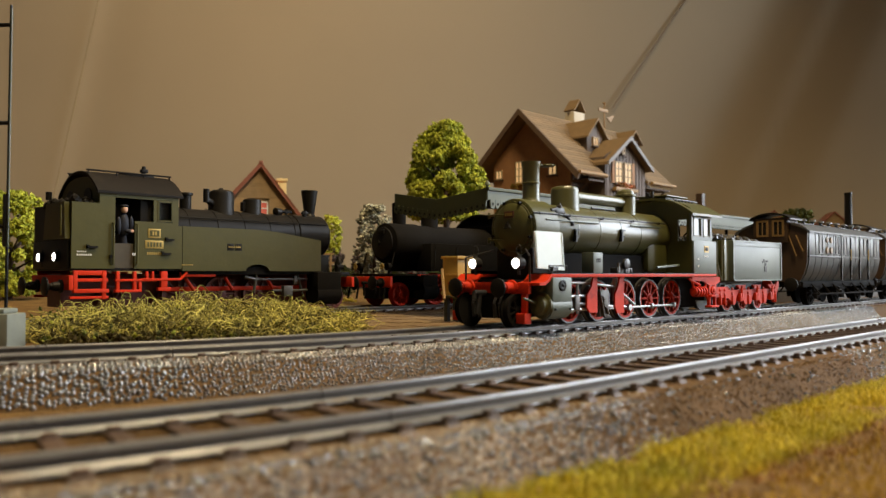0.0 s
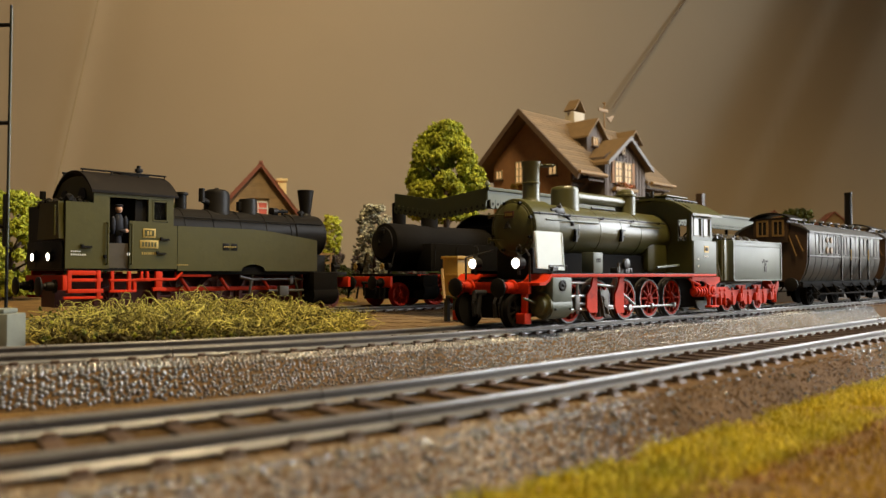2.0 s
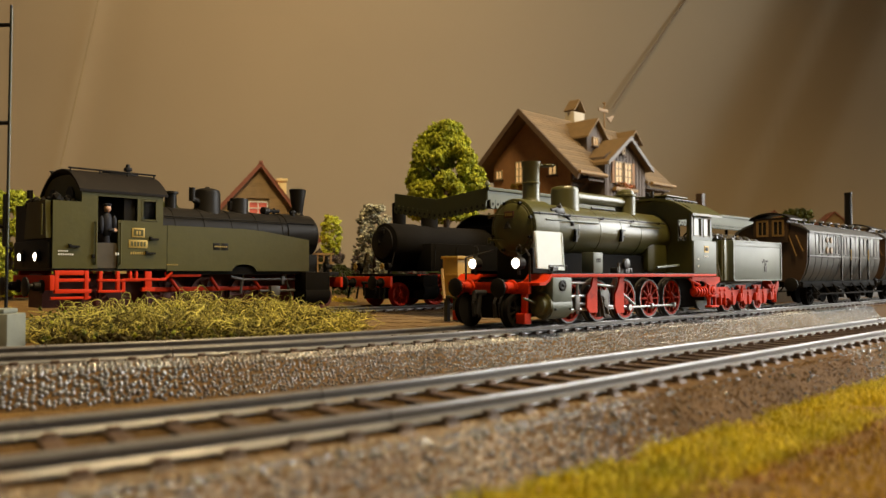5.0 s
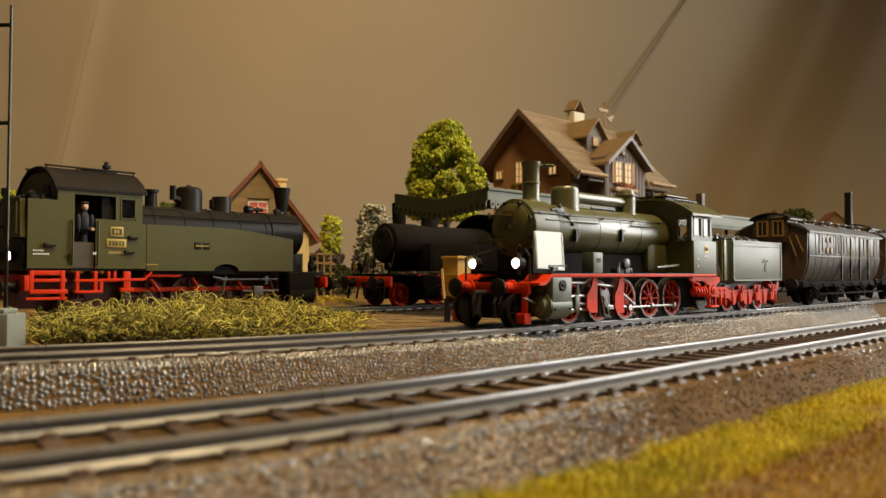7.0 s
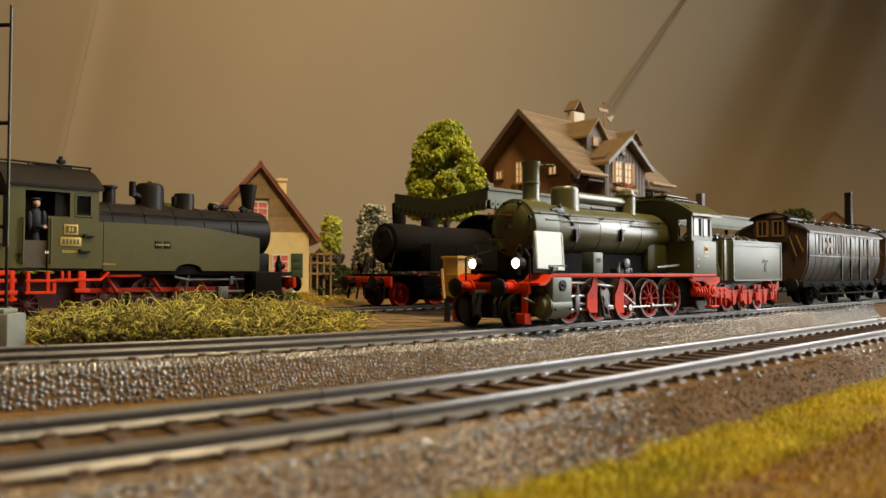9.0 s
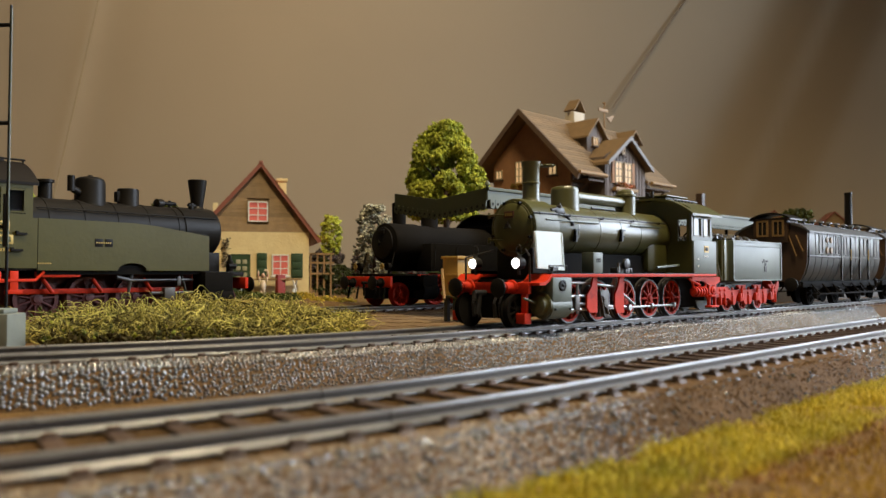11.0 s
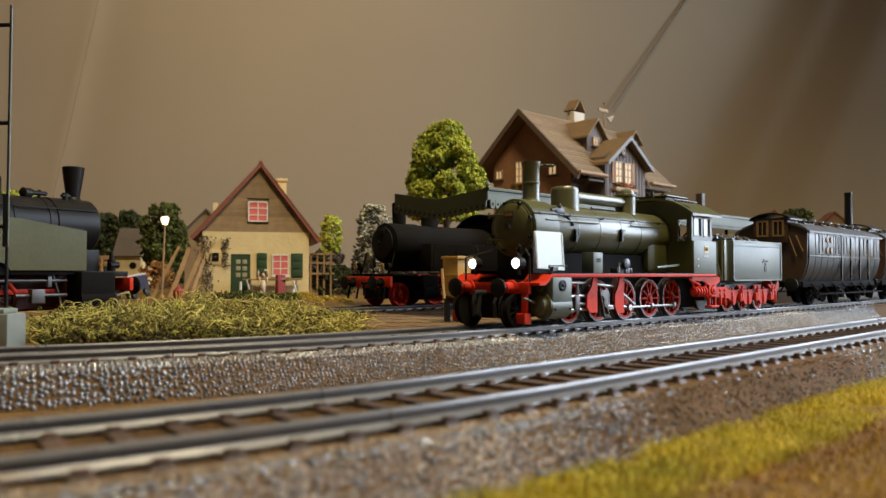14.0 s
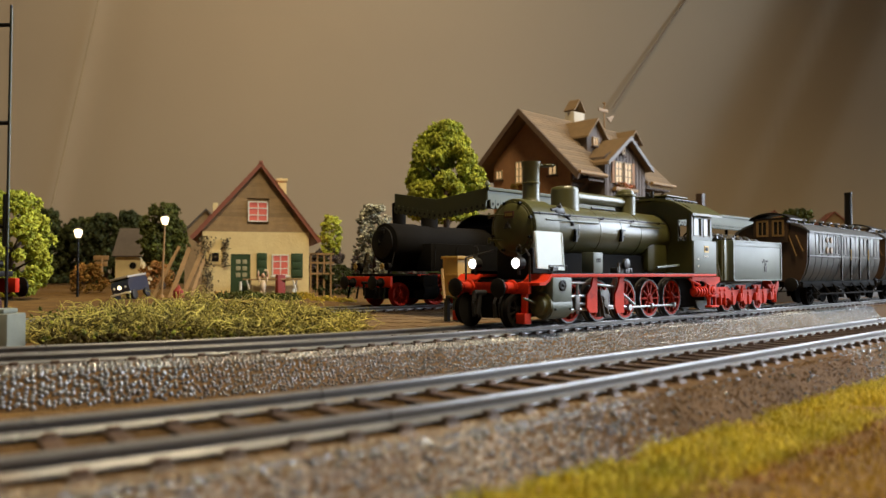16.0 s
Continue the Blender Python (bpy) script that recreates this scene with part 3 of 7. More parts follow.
        rod(bm, (161.2, y, 23.0), (159.6, y, 23.0), 1.3, 1.1, seg=18)
        rod(bm, (160, y, 18.4), (153.4, y, 20.2), 0.32, seg=8)
        part("cylinder_cover", bm, OLIVE, c)
        bm = bm_new()
        lathe(bm, (165.4, y + s * 3.4, 23.4), (0, s, 0), [(0, 1.5), (0.25, 1.5), (0.3, 1.1), (0.15, 1.0), (0.15, 0.4), (0.5, 0.35), (0.55, 0.1)], 20)
        for k in (-3.2, 3.2):
            rod(bm, (165.4 + k, y + s * 3.4, 17.2), (165.4 + k, y + s * 3.75, 17.2), 0.3, seg=8)
        part("inspection_cover", bm, SOOT, c)
        bm = bm_new()
        rod(bm, (169.6, y, 20.3), (181.5, y, 20.3), 0.42, seg=8)
        rod(bm, (169.6, y, 16.6), (181.5, y, 16.6), 0.42, seg=8)
        rod(bm, (169.6, y, 24.0), (178, y, 24.0), 0.5, seg=10)
        part("slide_bar", bm, STEEL, e)
        bm = bm_new()
        box(bm, 175.0, 177.2, y - 0.7, y + 0.7, 16.4, 20.6, 0.3)
        part("crosshead", bm, DARK_STEEL, e)
        yr = 127.3 if s < 0 else 148.7
        bm = bm_new()
        rod(bm, (176, yr, 18.4), (207.5, yr - s * 0.2, 16.2), 0.42, seg=8)
        lathe(bm, (207.5, yr, 16.2), (0, s, 0), [(-0.5, 1.0), (0.6, 1.0)], 16)
        part("main_rod", bm, STEEL, e)
        yk = 128.0 if s < 0 else 148.0
        bm = bm_new()
        box(bm, 178.6, 236.2, yk - 0.3, yk + 0.3, 15.85, 16.5, 0.08)
        for x in (178.6, 193, 207.5, 222, 236.2):
            lathe(bm, (x, yk, 16.2), (0, s, 0), [(-0.6, 0.85), (0.5, 0.85), (0.7, 0.4)], 16)
        part("coupling_rod", bm, STEEL, e)
        # valve gear
        yv = 124.8 if s < 0 else 151.2
        bm = bm_new()
        rod(bm, (196, yv, 22.5), (207, yv, 17.0), 0.35, seg=8)
        rod(bm, (178, yv, 24), (196, yv, 22.6), 0.38, seg=8)
        rod(bm, (177, yv, 23.6), (177, yv, 15.4), 0.35, seg=8)
        rod(bm, (196, yv, 25), (195.4, yv, 18.5), 0.7, 0.5, seg=8)
        part("valve_gear", bm, STEEL, e)
        bm = bm_new()
        prism(bm, [(182.8, 25.6), (184.6, 25.6), (184.6, 15.6), (181.0, 15.6), (179.6, 17.2), (179.8, 20.6), (182.0, 23.0)], "y", yv - 1.5, yv - 0.9)
        part("hanger_plate", bm, RED, e)
        bm = bm_new()
        prism(bm, [(196.2, 25.6), (198.4, 25.6), (198.4, 15.0), (194.8, 15.0), (193.6, 17.0), (193.8, 20.6), (195.6, 23.0)], "y", yv - 1.5, yv - 0.9)
        part("hanger_plate", bm, RED, e)
        bm = bm_new()
        box(bm, 187.2, 191.8, yv - 0.6, yv + 0.6, 14.2, 21.8, 0.3)
        rod(bm, (188, yv - 0.9, 20), (191, yv - 0.9, 15), 0.4, seg=8)
        rod(bm, (186.5, yv - 0.9, 22), (189, yv - 0.9, 14), 0.35, seg=8)
        lathe(bm, (189.6, yv - 0.7, 18.0), (0, -1, 0), [(0, 1.3), (0.5, 1.2), (0.6, 0.4)], 14)
        part("lubricator", bm, DARK_STEEL, e)
    for x in (178.6, 193, 207.5, 222, 236.2):
        wheel(e, x, 129.7, RAIL_TOP + 6.1, 6.1)
        wheel(e, x, 146.3, RAIL_TOP + 6.1, 6.1, near=False)
    for y, nr in ((129.7, True), (146.3, False)):
        wheel(e, 156.2, y, RAIL_TOP + 4.4, 4.4, 9, SHADE_BLACK, SHADE_BLACK, nr)
    bm = bm_new()
    box(bm, 156, 262, 133.5, 142.5, 14.6, 24.8)
    # Black block added to darken the gap below the boiler.
    box(bm, 176, 240, 133.2, 142.8, 24.8, 32.4)
    part("main_frame", bm, SHADE_BLACK, e)
    # generator box on the board, step hangers, ash pan
    bm = bm_new()
    box(bm, 181.8, 186.4, 122.6, 126.6, 26.6, 32.4, 0.25)
    g = part("tool_box", bm, COOL_LIT_GREEN, e)
    bars(g, "plate_bars", 184.2, 122.55, 30.2, 2.2, 1.2, 3, SOOT)
    bm = bm_new()
    for k in range(5):
        rod(bm, (197 + k * 1.8, 124.5 + 0.4 * (k % 2), 26.6), (198 + k * 1.5, 124.8, 29.5 - 0.4 * k), 0.55, seg=8)
    lathe(bm, (200.5, 124.2, 29.3), (0, -1, 0), [(0, 1.6), (0.8, 1.6), (1.0, 0.8)], 16)
    box(bm, 196.5, 205, 124.4, 126.8, 26.6, 28.2, 0.3)
    part("air_pump", bm, BLACK, e)
    for y in (122.6, 153.4):
        bm = bm_new()
        prism(bm, [(238, 25.4), (258, 25.4), (258, 23.6), (254, 22.4), (250, 22.6), (246, 24.0), (238, 24.2)], "y", y - 0.4, y + 0.4)
        part("frame_extension", bm, RED, e)
        bm = bm_new()
        rod(bm, (239.5, y, 20.6), (247, y, 20.2), 1.25, seg=14)
        for x in (240.4, 242.2, 244.0, 245.8):
            rod(bm, (x, y, 20.5), (x + 0.6, y, 20.5), 1.75, seg=14)
        part("injector", bm, RED, e, "red ribbed injector body")
        for x0, z0, x1, z1 in ((238.5, 24.6, 240.2, 20.4), (243, 24.4, 243.4, 21.5), (247, 20.2, 251.5, 16.4), (248.5, 24.2, 247.4, 20.4), (236.4, 24.8, 244, 22.6)):
            bm = bm_new()
            rod(bm, (x0, y, z0), (x1, y, z1), 0.4, seg=8)
            part("feed_pipe", bm, RED, e)
        for x, z0, z1 in ((250.4, 15.0, 22.8), (254.6, 15.2, 23.2)):
            bm = bm_new()
            box(bm, x - 0.5, x + 0.5, y - 0.5, y + 0.5, z0, z1, 0.15)
            part("step_hanger", bm, RED, e)
        for z in (15.0, 18.6):
            bm = bm_new()
            box(bm, 249.6, 255.4, y - 1.4, y + 1.0, z, z + 0.7, 0.15)
            part("cab_step", bm, RED, e)
        bm = bm_new()
        lathe(bm, (252.4, y - 0.4, 20.8), (0, -1, 0), [(0, 1.5), (0.5, 1.4), (0.6, 0.8), (0.9, 0.7), (1.0, 0.2)], 14)
        part("valve_cover", bm, RED, e)
    # cab
    for s, y in ((-1, 122.0), (1, 153.2)):
        bm = bm_new()
        box(bm, 239, 255.2, y, y + 0.8, 26.4, 37.4, 0.12)
        yy = y + (0.9 if s < 0 else -0.9)
        frame_plate(bm, 239, 254, yy, yy + 0.8, 37.4, 46.6, [(240.6, 246.0, 38.9, 45.4), (247.4, 252.4, 38.9, 45.4)])
        side = part("cab_side", bm, COOL_LIT_GREEN, e)
        for xa in (240.6, 247.4):
            bm = bm_new()
            xb = xa + (5.4 if xa < 245 else 5.0)
            for p in ((xa, xa + 0.4, 38.9, 45.4), (xb - 0.4, xb, 38.9, 45.4), (xa, xb, 38.9, 39.3), (xa, xb, 45.0, 45.4)):
                box(bm, p[0], p[1], yy - 0.15, yy + 0.9, p[2], p[3])
            w = part("window_frame", bm, OLIVE, side)
            bm = bm_new()
            box(bm, xa + 0.4, xb - 0.4, yy + 0.3, yy + 0.45, 39.3, 45.0)
            part("pane", bm, PALE_PANE, w, "pane coloured pale for the reflected window")
    bm = bm_new()
    box(bm, 246.2, 249.2, 121.85, 122.0, 33.6, 35.8)
    pl = part("number_plate", bm, BRASS, e, "small brass number plate")
    bars(pl, "plate_bars", 247.7, 121.8, 34.7, 2.2, 1.2, 4, SOOT)
    bars(e, "lettering_bars", 247.6, 121.95, 32.3, 2.8, 0.5, 5, WHITE)
    bars(e, "lettering_bars", 242, 121.95, 31.4, 1.0, 0.6, 2, WHITE)
    bars(e, "lettering_bars", 242, 121.95, 29.0, 1.0, 0.6, 2, WHITE)
    bm = bm_new()
    frame_plate(bm, 122.8, 153.2, 0, 0.8, 26.4, 47.2, [(124.6, 127.8, 37.4, 44.5), (148.2, 151.4, 37.4, 44.5)])
    pts = [(122.8, 47.2), (153.2, 47.2)] + [(yc + 15.2 * math.cos(a), 47.2 + 4.2 * math.sin(a)) for a in np.linspace(0.1, 3.04, 14)]
    prism(bm, pts, "y", 0, 0.8)
    for v in bm.verts:
        v.co = Vector((239.1 + v.co.y, v.co.x, v.co.z))
    part("cab_front", bm, OLIVE, e)
    bm = bm_new()
    arc_roof(bm, 236.5, 258, yc, 17.0, 46.4, 52.2)
    roof = part("cab_roof", bm, OLIVE, e)
    bm = bm_new()
    box(bm, 241, 252, yc - 5, yc + 5, 51.6, 53.0, 0.4)
    box(bm, 239.5, 254, yc - 6.2, yc + 6.2, 52.8, 53.3, 0.2)
    part("roof_vent", bm, OLIVE, roof)
    bm = bm_new()
    rod(bm, (238, yc - 1.5, 51.5), (238, yc - 1.5, 54.6), 0.6, 0.5, seg=10)
    rod(bm, (238, yc + 0.6, 51.5), (238, yc + 0.6, 54.2), 0.6, 0.5, seg=10)
    rod(bm, (236.5, yc - 0.5, 53), (239.5, yc - 0.5, 53), 0.7, seg=10)
    for k in range(6):
        rod(bm, (241 + 2.3 * k, yc - 8.5, 50.4), (241 + 2.3 * k, yc - 8.5, 51.7), 0.35, seg=6)
    rod(bm, (239.5, yc - 8.5, 51.7), (256, yc - 8.5, 51.6), 0.3, seg=6)
    part("safety_valve", bm, BLACK, e)
    # tender
    bm = bm_new()
    box(bm, 268.6, 311.4, 122.2, 153.8, 23.8, 38.4, 0.35)
    td = part("tender_body", bm, COOL_LIT_GREEN, e, "plain tender tank coloured grey-green for the cool side light")
    bm = bm_new()
    for y0, y1 in ((121.95, 122.35), (153.65, 154.05)):
        box(bm, 268.4, 311.6, y0, y1, 36.5, 36.9)
        box(bm, 268.4, 311.6, y0, y1, 38.0, 38.6)
        box(bm, 268.4, 269.2, y0, y1, 23.8, 38.0)
        box(bm, 310.8, 311.6, y0, y1, 23.8, 38.0)
        box(bm, 268.4, 311.6, y0, y1, 23.8, 24.3)
    part("beading", bm, COOL_LIT_GREEN, td)
    bm = bm_new()
    for a, b, c, d in ((295.6, 297.0, 29.4, 30.4), (293.4, 295.4, 30.6, 31.3), (296.8, 298.6, 30.8, 31.5), (295.2, 297.2, 27.2, 29.2), (294.6, 295.4, 31.2, 31.9)):
        box(bm, a, b, 122.0, 122.12, c, d)
    part("emblem", bm, SOOT, td, "small dark crest of plain shapes")
    bm = bm_new()
    rnd = random.Random(3)
    for k in range(70):
        x, y = rnd.uniform(271, 300), rnd.uniform(125, 151)
        r = rnd.uniform(0.9, 1.9)
        bmesh.ops.create_icosphere(bm, subdivisions=1, radius=r, matrix=Matrix.Translation((x, y, 38.2 + (1 - abs(y - 138) / 14) * 2.6)) @ Euler((rnd.random() * 3, rnd.random() * 3, 0)).to_matrix().to_4x4())
    coal = part("coal", bm, BLACK, td, "heap of black coal lumps", smooth=False)
    tagged(coal, kind="stuff")
    for y in (124.5, 151.5):
        bm = bm_new()
        for x in (258.4, 262.2, 266.4):
            rod(bm, (x, y - 1, 24), (x, y - 1, 38.2), 0.45, seg=8)
        box(bm, 263.6, 265.6, y - 1.4, y + 1, 24, 38.4, 0.2)
        rod(bm, (258.4, y - 1, 30), (261, y - 1, 24), 0.6, seg=8)
        part("tender_handrail", bm, OLIVE, e)
    for y in (123.6, 151.6):
        bm = bm_new()
        pts = [(257, 21.8), (266, 21.8), (268, 20.6), (309, 20.6), (311, 23.4), (312.4, 23.4), (312.4, 21.6), (309.6, 17.6)]
        for xc in (304, 290.5, 277):
            pts += [(xc + 4.4, 15.2)]
            pts += [(xc + 3.4 * math.cos(a), 16.2 + 3.4 * math.sin(a)) for a in np.linspace(0.0, math.pi, 9)]
            pts += [(xc - 4.4, 15.2)]
        pts += [(268, 17.6), (257, 18.4)]
        prism(bm, pts, "y", y, y + 0.8)
        fr = part("tender_frame", bm, RED, e)
        for xb in (261, 264.5, 270.5, 283.8, 297.2, 308.5):
            for zb in (19.4, 21.0):
                bm = bm_new()
                lathe(bm, (xb, y if y < 138 else y + 0.8, zb if xb > 268 else zb - 0.3), (0, -1 if y < 138 else 1, 0), [(0, 0.55), (0.3, 0.5), (0.4, 0.2)], 10)
                part("frame_bolt", bm, RED, fr)
            bm = bm_new()
            box(bm, xb - 0.35, xb + 0.35, y - 0.5, y + 1.2, 15.4, 18.6, 0.1)
            part("brake_hanger", bm, RED, fr)
        for xc in (277, 290.5, 304):
            bm = bm_new()
            box(bm, xc - 1.5, xc + 1.5, y - 0.9, y + 0.8, 16.4, 19.4, 0.3)
            rod(bm, (xc, y - 0.6, 18), (xc, y - 0.6, 22), 0.5, seg=8)
            for j in range(4):
                box(bm, xc - 3.6 + 0.5 * j, xc + 3.6 - 0.5 * j, y - 0.7, y + 0.1, 22 - 0.35 * j, 22.3 - 0.35 * j)
            part("axle_box", bm, RED, fr)
    for x in (277, 290.5, 304):
        wheel(e, x, 129.7, RAIL_TOP + 4.9, 4.9)
        wheel(e, x, 146.3, RAIL_TOP + 4.9, 4.9, near=False)
    bm = bm_new()
    box(bm, 262, 312, 130, 146, 17, 23.8)
    part("tender_chassis", bm, SOOT, e)
    buffer(e, 312.2, 128.3, 21.9, 1, 2.9, RED, 4.6)
    buffer(e, 312.2, 147.7, 21.9, 1, 2.9, RED, 4.6)
    return e


main_engine = build_main_engine()


TANK_WHEELS = []


def build_tank_engine():
    e = thing("tank_locomotive", (130, 261, RAIL_TOP), "olive green tank locomotive with black boiler and red chassis", "locomotive")
    yc = 261
    for s, y in ((-1, 245.6), (1, 275.6)):
        y1 = y + 0.8
        bm = bm_new()
        arch = [(145.2 + 4.9 * (1 - math.cos(a)), 27.4 + 2.4 * math.sin(a)) for a in np.linspace(0, math.pi, 11)]
        prism(bm, [(121, 27.4)] + arch + [(178.4, 27.4), (178.4, 39.2), (170, 40.3), (158, 41.8), (150, 42.3), (121, 42.3)], "y", y, y1)
        part("side_tank", bm, TANK_OLIVE, e, "flat olive side tank with a sloping front")
        bm = bm_new()
        cut_sheet(bm, [85.2, 93.4, 98.3, 104.6, 110.8, 112.2, 117.4, 119.4, 120.8], [28, 42.2, 43.2, 48.2, 50.3, 52.4],
                  lambda x, z: (z < 42.2 and not 98.3 < x < 104.6) or (z > 42.2 and x < 93.4 and z < 48.2)
                  or (z > 42.2 and 93.4 < x < 119.4 and not (43.2 < z < 50.3 and (98.3 < x < 110.8 or 112.2 < x < 117.4)) and not (z < 43.2 and 98.3 < x < 104.6)), y, y1)
        cs = part("cab_side", bm, TANK_OLIVE, e)
        bm = bm_new()
        for p in ((112.2, 112.7, 43.4, 50.2), (116.9, 117.4, 43.4, 50.2), (112.2, 117.4, 43.4, 43.9), (112.2, 117.4, 49.7, 50.2)):
            box(bm, p[0], p[1], y - 0.15, y1 + 0.1, p[2], p[3])
        wf = part("window_frame", bm, TANK_OLIVE, cs)
        bm = bm_new()
        box(bm, 112.6, 117.0, y + 0.3, y + 0.42, 43.8, 49.8)
        part("pane", bm, GLASS, wf)
        bm = bm_new()
        box(bm, 98.4, 104.4, y + 0.5, y + 1.0, 28.2, 36.0)
        # Brown door, darkened to stand in for the dark open doorway.
        part("cab_door", bm, shader("dark_doorway_brown", (0.060, 0.045, 0.022), 0.5, scale=400), cs)
        for x in (97.6, 105.2):
            bm = bm_new()
            for a, b in (((x, y - 0.7 if s < 0 else y1 + 0.7, 29.5), (x, y - 0.7 if s < 0 else y1 + 0.7, 42.2)),):
                rod(bm, a, b, 0.32, seg=8)
            rod(bm, (x, y, 42.2), (x, y - 0.7 if s < 0 else y1 + 0.7, 42.2), 0.3, seg=6)
            rod(bm, (x, y, 29.5), (x, y - 0.7 if s < 0 else y1 + 0.7, 29.5), 0.3, seg=6)
            part("grab_rail", bm, TANK_OLIVE, cs)
    y = 245.6
    for x, z, w in ((91.2, 34.6, 3.2), (116.2, 37.6, 3.0), (115.0, 33.0, 3.2), (97.2, 31.6, 1.4)):
        bm = bm_new()
        box(bm, x - w / 2, x + w / 2, y - 0.8, y, z - 0.3, z + 0.3)
        box(bm, x - w / 2, x - w / 2 + 0.7, y - 0.9, y, z, z + 0.7)
        part("tank_step", bm, TANK_BLACK, e)
    bm = bm_new()
    box(bm, 109.0, 113.2, y - 0.2, y, 38.0, 41.0, 0.08)
    p = part("coat_plate", bm, BRASS, e, "brass letter plate")
    bm = bm_new()
    box(bm, 109.5, 112.7, y - 0.26, y - 0.2, 38.5, 40.5)
    pp = part("plate_ground", bm, TANK_OLIVE, p)
    bars(p, "plate_bars", 111.1, y - 0.3, 39.5, 1.8, 1.2, 2, BRASS)
    bm = bm_new()
    box(bm, 108.0, 114.2, y - 0.2, y, 34.6, 37.2, 0.08)
    p = part("number_plate", bm, BRASS, e, "brass number plate")
    bars(p, "plate_bars", 111.1, y - 0.24, 35.9, 5.2, 1.5, 5, OLIVE)
    bars(e, "lettering_bars", 111.1, y - 0.04, 33.0, 5.0, 0.8, 7, BRASS)
    bars(e, "lettering_bars", 89.0, y - 0.04, 32.2, 4.6, 0.5, 7, WHITE)
    bars(e, "lettering_bars", 88.2, y - 0.04, 33.2, 3.0, 0.4, 5, WHITE)
    bars(e, "lettering_bars", 122.8, y - 0.04, 29.4, 4.2, 0.4, 6, BRASS)
    bars(e, "lettering_bars", 104.0, y - 0.9, 32.6, 1.2, 0.8, 2, WHITE)
    bm = bm_new()
    box(bm, 137.7, 140.2, y - 0.14, y, 34.6, 37.0, 0.05)
    box(bm, 140.9, 143.4, y - 0.14, y, 34.6, 37.0, 0.05)
    mp = part("maker_plate", bm, TANK_BLACK, e, "pair of small dark maker's plates")
    bars(mp, "plate_bars", 140.5, y - 0.16, 35.8, 5.0, 0.5, 7, BRASS)
    bm = bm_new()
    box(bm, 121, 178, 246.4, 275.6, 39.0, 40.0)
    box(bm, 177.6, 178.4, 246.4, 275.6, 27.4, 39.0)
    box(bm, 85.2, 121, 246.4, 275.6, 27.4, 28.4)
    box(bm, 120.2, 121, 246.4, 275.6, 28.4, 42.2)
    box(bm, 85.2, 86, 246.4, 275.6, 28.4, 48.0)
    part("tank_inner_plate", bm, TANK_BLACK, e)
    # cab ends, bunker and roof
    for x in (93.4, 118.6):
        bm = bm_new()
        prism(bm, [(yc - 14.6, 42.2), (yc + 14.6, 42.2)] + [(yc + 14.4 * math.cos(a), 51.9 + 5.6 * math.sin(a) ** 0.9) for a in np.linspace(0.02, 3.12, 16)], "x", x, x + 0.8)
        end = part("cab_end", bm, TANK_OLIVE, e)
        for yy in (yc - 7.0, yc + 7.0):
            bm = bm_new()
            lathe(bm, (x - 0.3 if x < 100 else x + 0.8, yy, 50.6), (1, 0, 0), [(-0.1, 2.9), (0.35, 2.9), (0.4, 2.4), (0.1, 2.3)], 24)
            spectacle = part("spectacle_frame", bm, TANK_BLACK, end)
            bm = bm_new()
            lathe(bm, (x - 0.25 if x < 100 else x + 0.85, yy, 50.6), (1, 0, 0), [(0, 2.35), (0.2, 2.35)], 24)
            part("pane", bm, DARK_PANE, spectacle, "dark round pane")
    bm = bm_new()
    arc_roof(bm, 92.6, 120.8, yc, 15.9, 52.2, 59.4, 0.8, 18)
    roof = part("cab_roof", bm, DARKGREY, e, "dark bowed cab roof")
    bm = bm_new()
    box(bm, 106, 116, yc - 5, yc + 5, 58.4, 60.0, 0.4)
    for yy in (yc - 7.5, yc + 7.5):
        rod(bm, (92.4, yy, 59.3), (120.6, yy, 59.3), 0.3, seg=8)
        for x in (93, 102, 111, 120):
            rod(bm, (x, yy, 57), (x, yy, 59.3), 0.25, seg=6)
    part("roof_vent", bm, TANK_BLACK, roof)
    bm = bm_new()
    rod(bm, (113.6, yc - 2, 59.6), (113.6, yc - 2, 62.8), 0.9, 0.6, seg=12)
    box(bm, 112.6, 114.8, yc - 3, yc - 1, 60.6, 61.8, 0.3)
    part("whistle", bm, TANK_BLACK, e)
    bm = bm_new()
    for k in range(60):
        r = random.Random(k)
        bmesh.ops.create_icosphere(bm, subdivisions=1, radius=r.uniform(0.9, 1.6), matrix=Matrix.Translation((r.uniform(86, 93), r.uniform(247.5, 274.5), r.uniform(47.6, 49.4))))
    tagged(part("coal", bm, TANK_BLACK, e, "black coal in the bunker", smooth=False), kind="stuff")
    bm = bm_new()
    prism(bm, [(246.4, 37.0), (264, 37.0), (262, 48.2), (247.4, 48.2)], "x", 83.6, 85.1)
    rod(bm, (82.8, 247.6, 38), (82.8, 247.6, 47.0), 0.3, seg=8)
    part("bunker_end", bm, TANK_OLIVE, e)
    bm = bm_new()
    box(bm, 84.4, 85.2, 247, 275, 28.0, 36.4, 0.2)
    part("rear_apron", bm, TANK_BLACK, e)
    bm = bm_new()
    box(bm, 107, 119.4, 247, 275, 28.6, 50.5, 0.3)
    part("backhead", bm, TANK_BLACK, e)
    # boiler
    bm = bm_new()
    lathe(bm, (119, yc, 41.4), (1, 0, 0), [(0, 8.2), (55, 8.2), (55.2, 8.55), (69.0, 8.55), (69.8, 8.0), (71.0, 5.0), (71.4, 0.5)], 44)
    bo = part("boiler", bm, TANK_BLACK, e, "matt black boiler and smokebox")
    for x in (128, 139, 150, 161, 172):
        bm = bm_new()
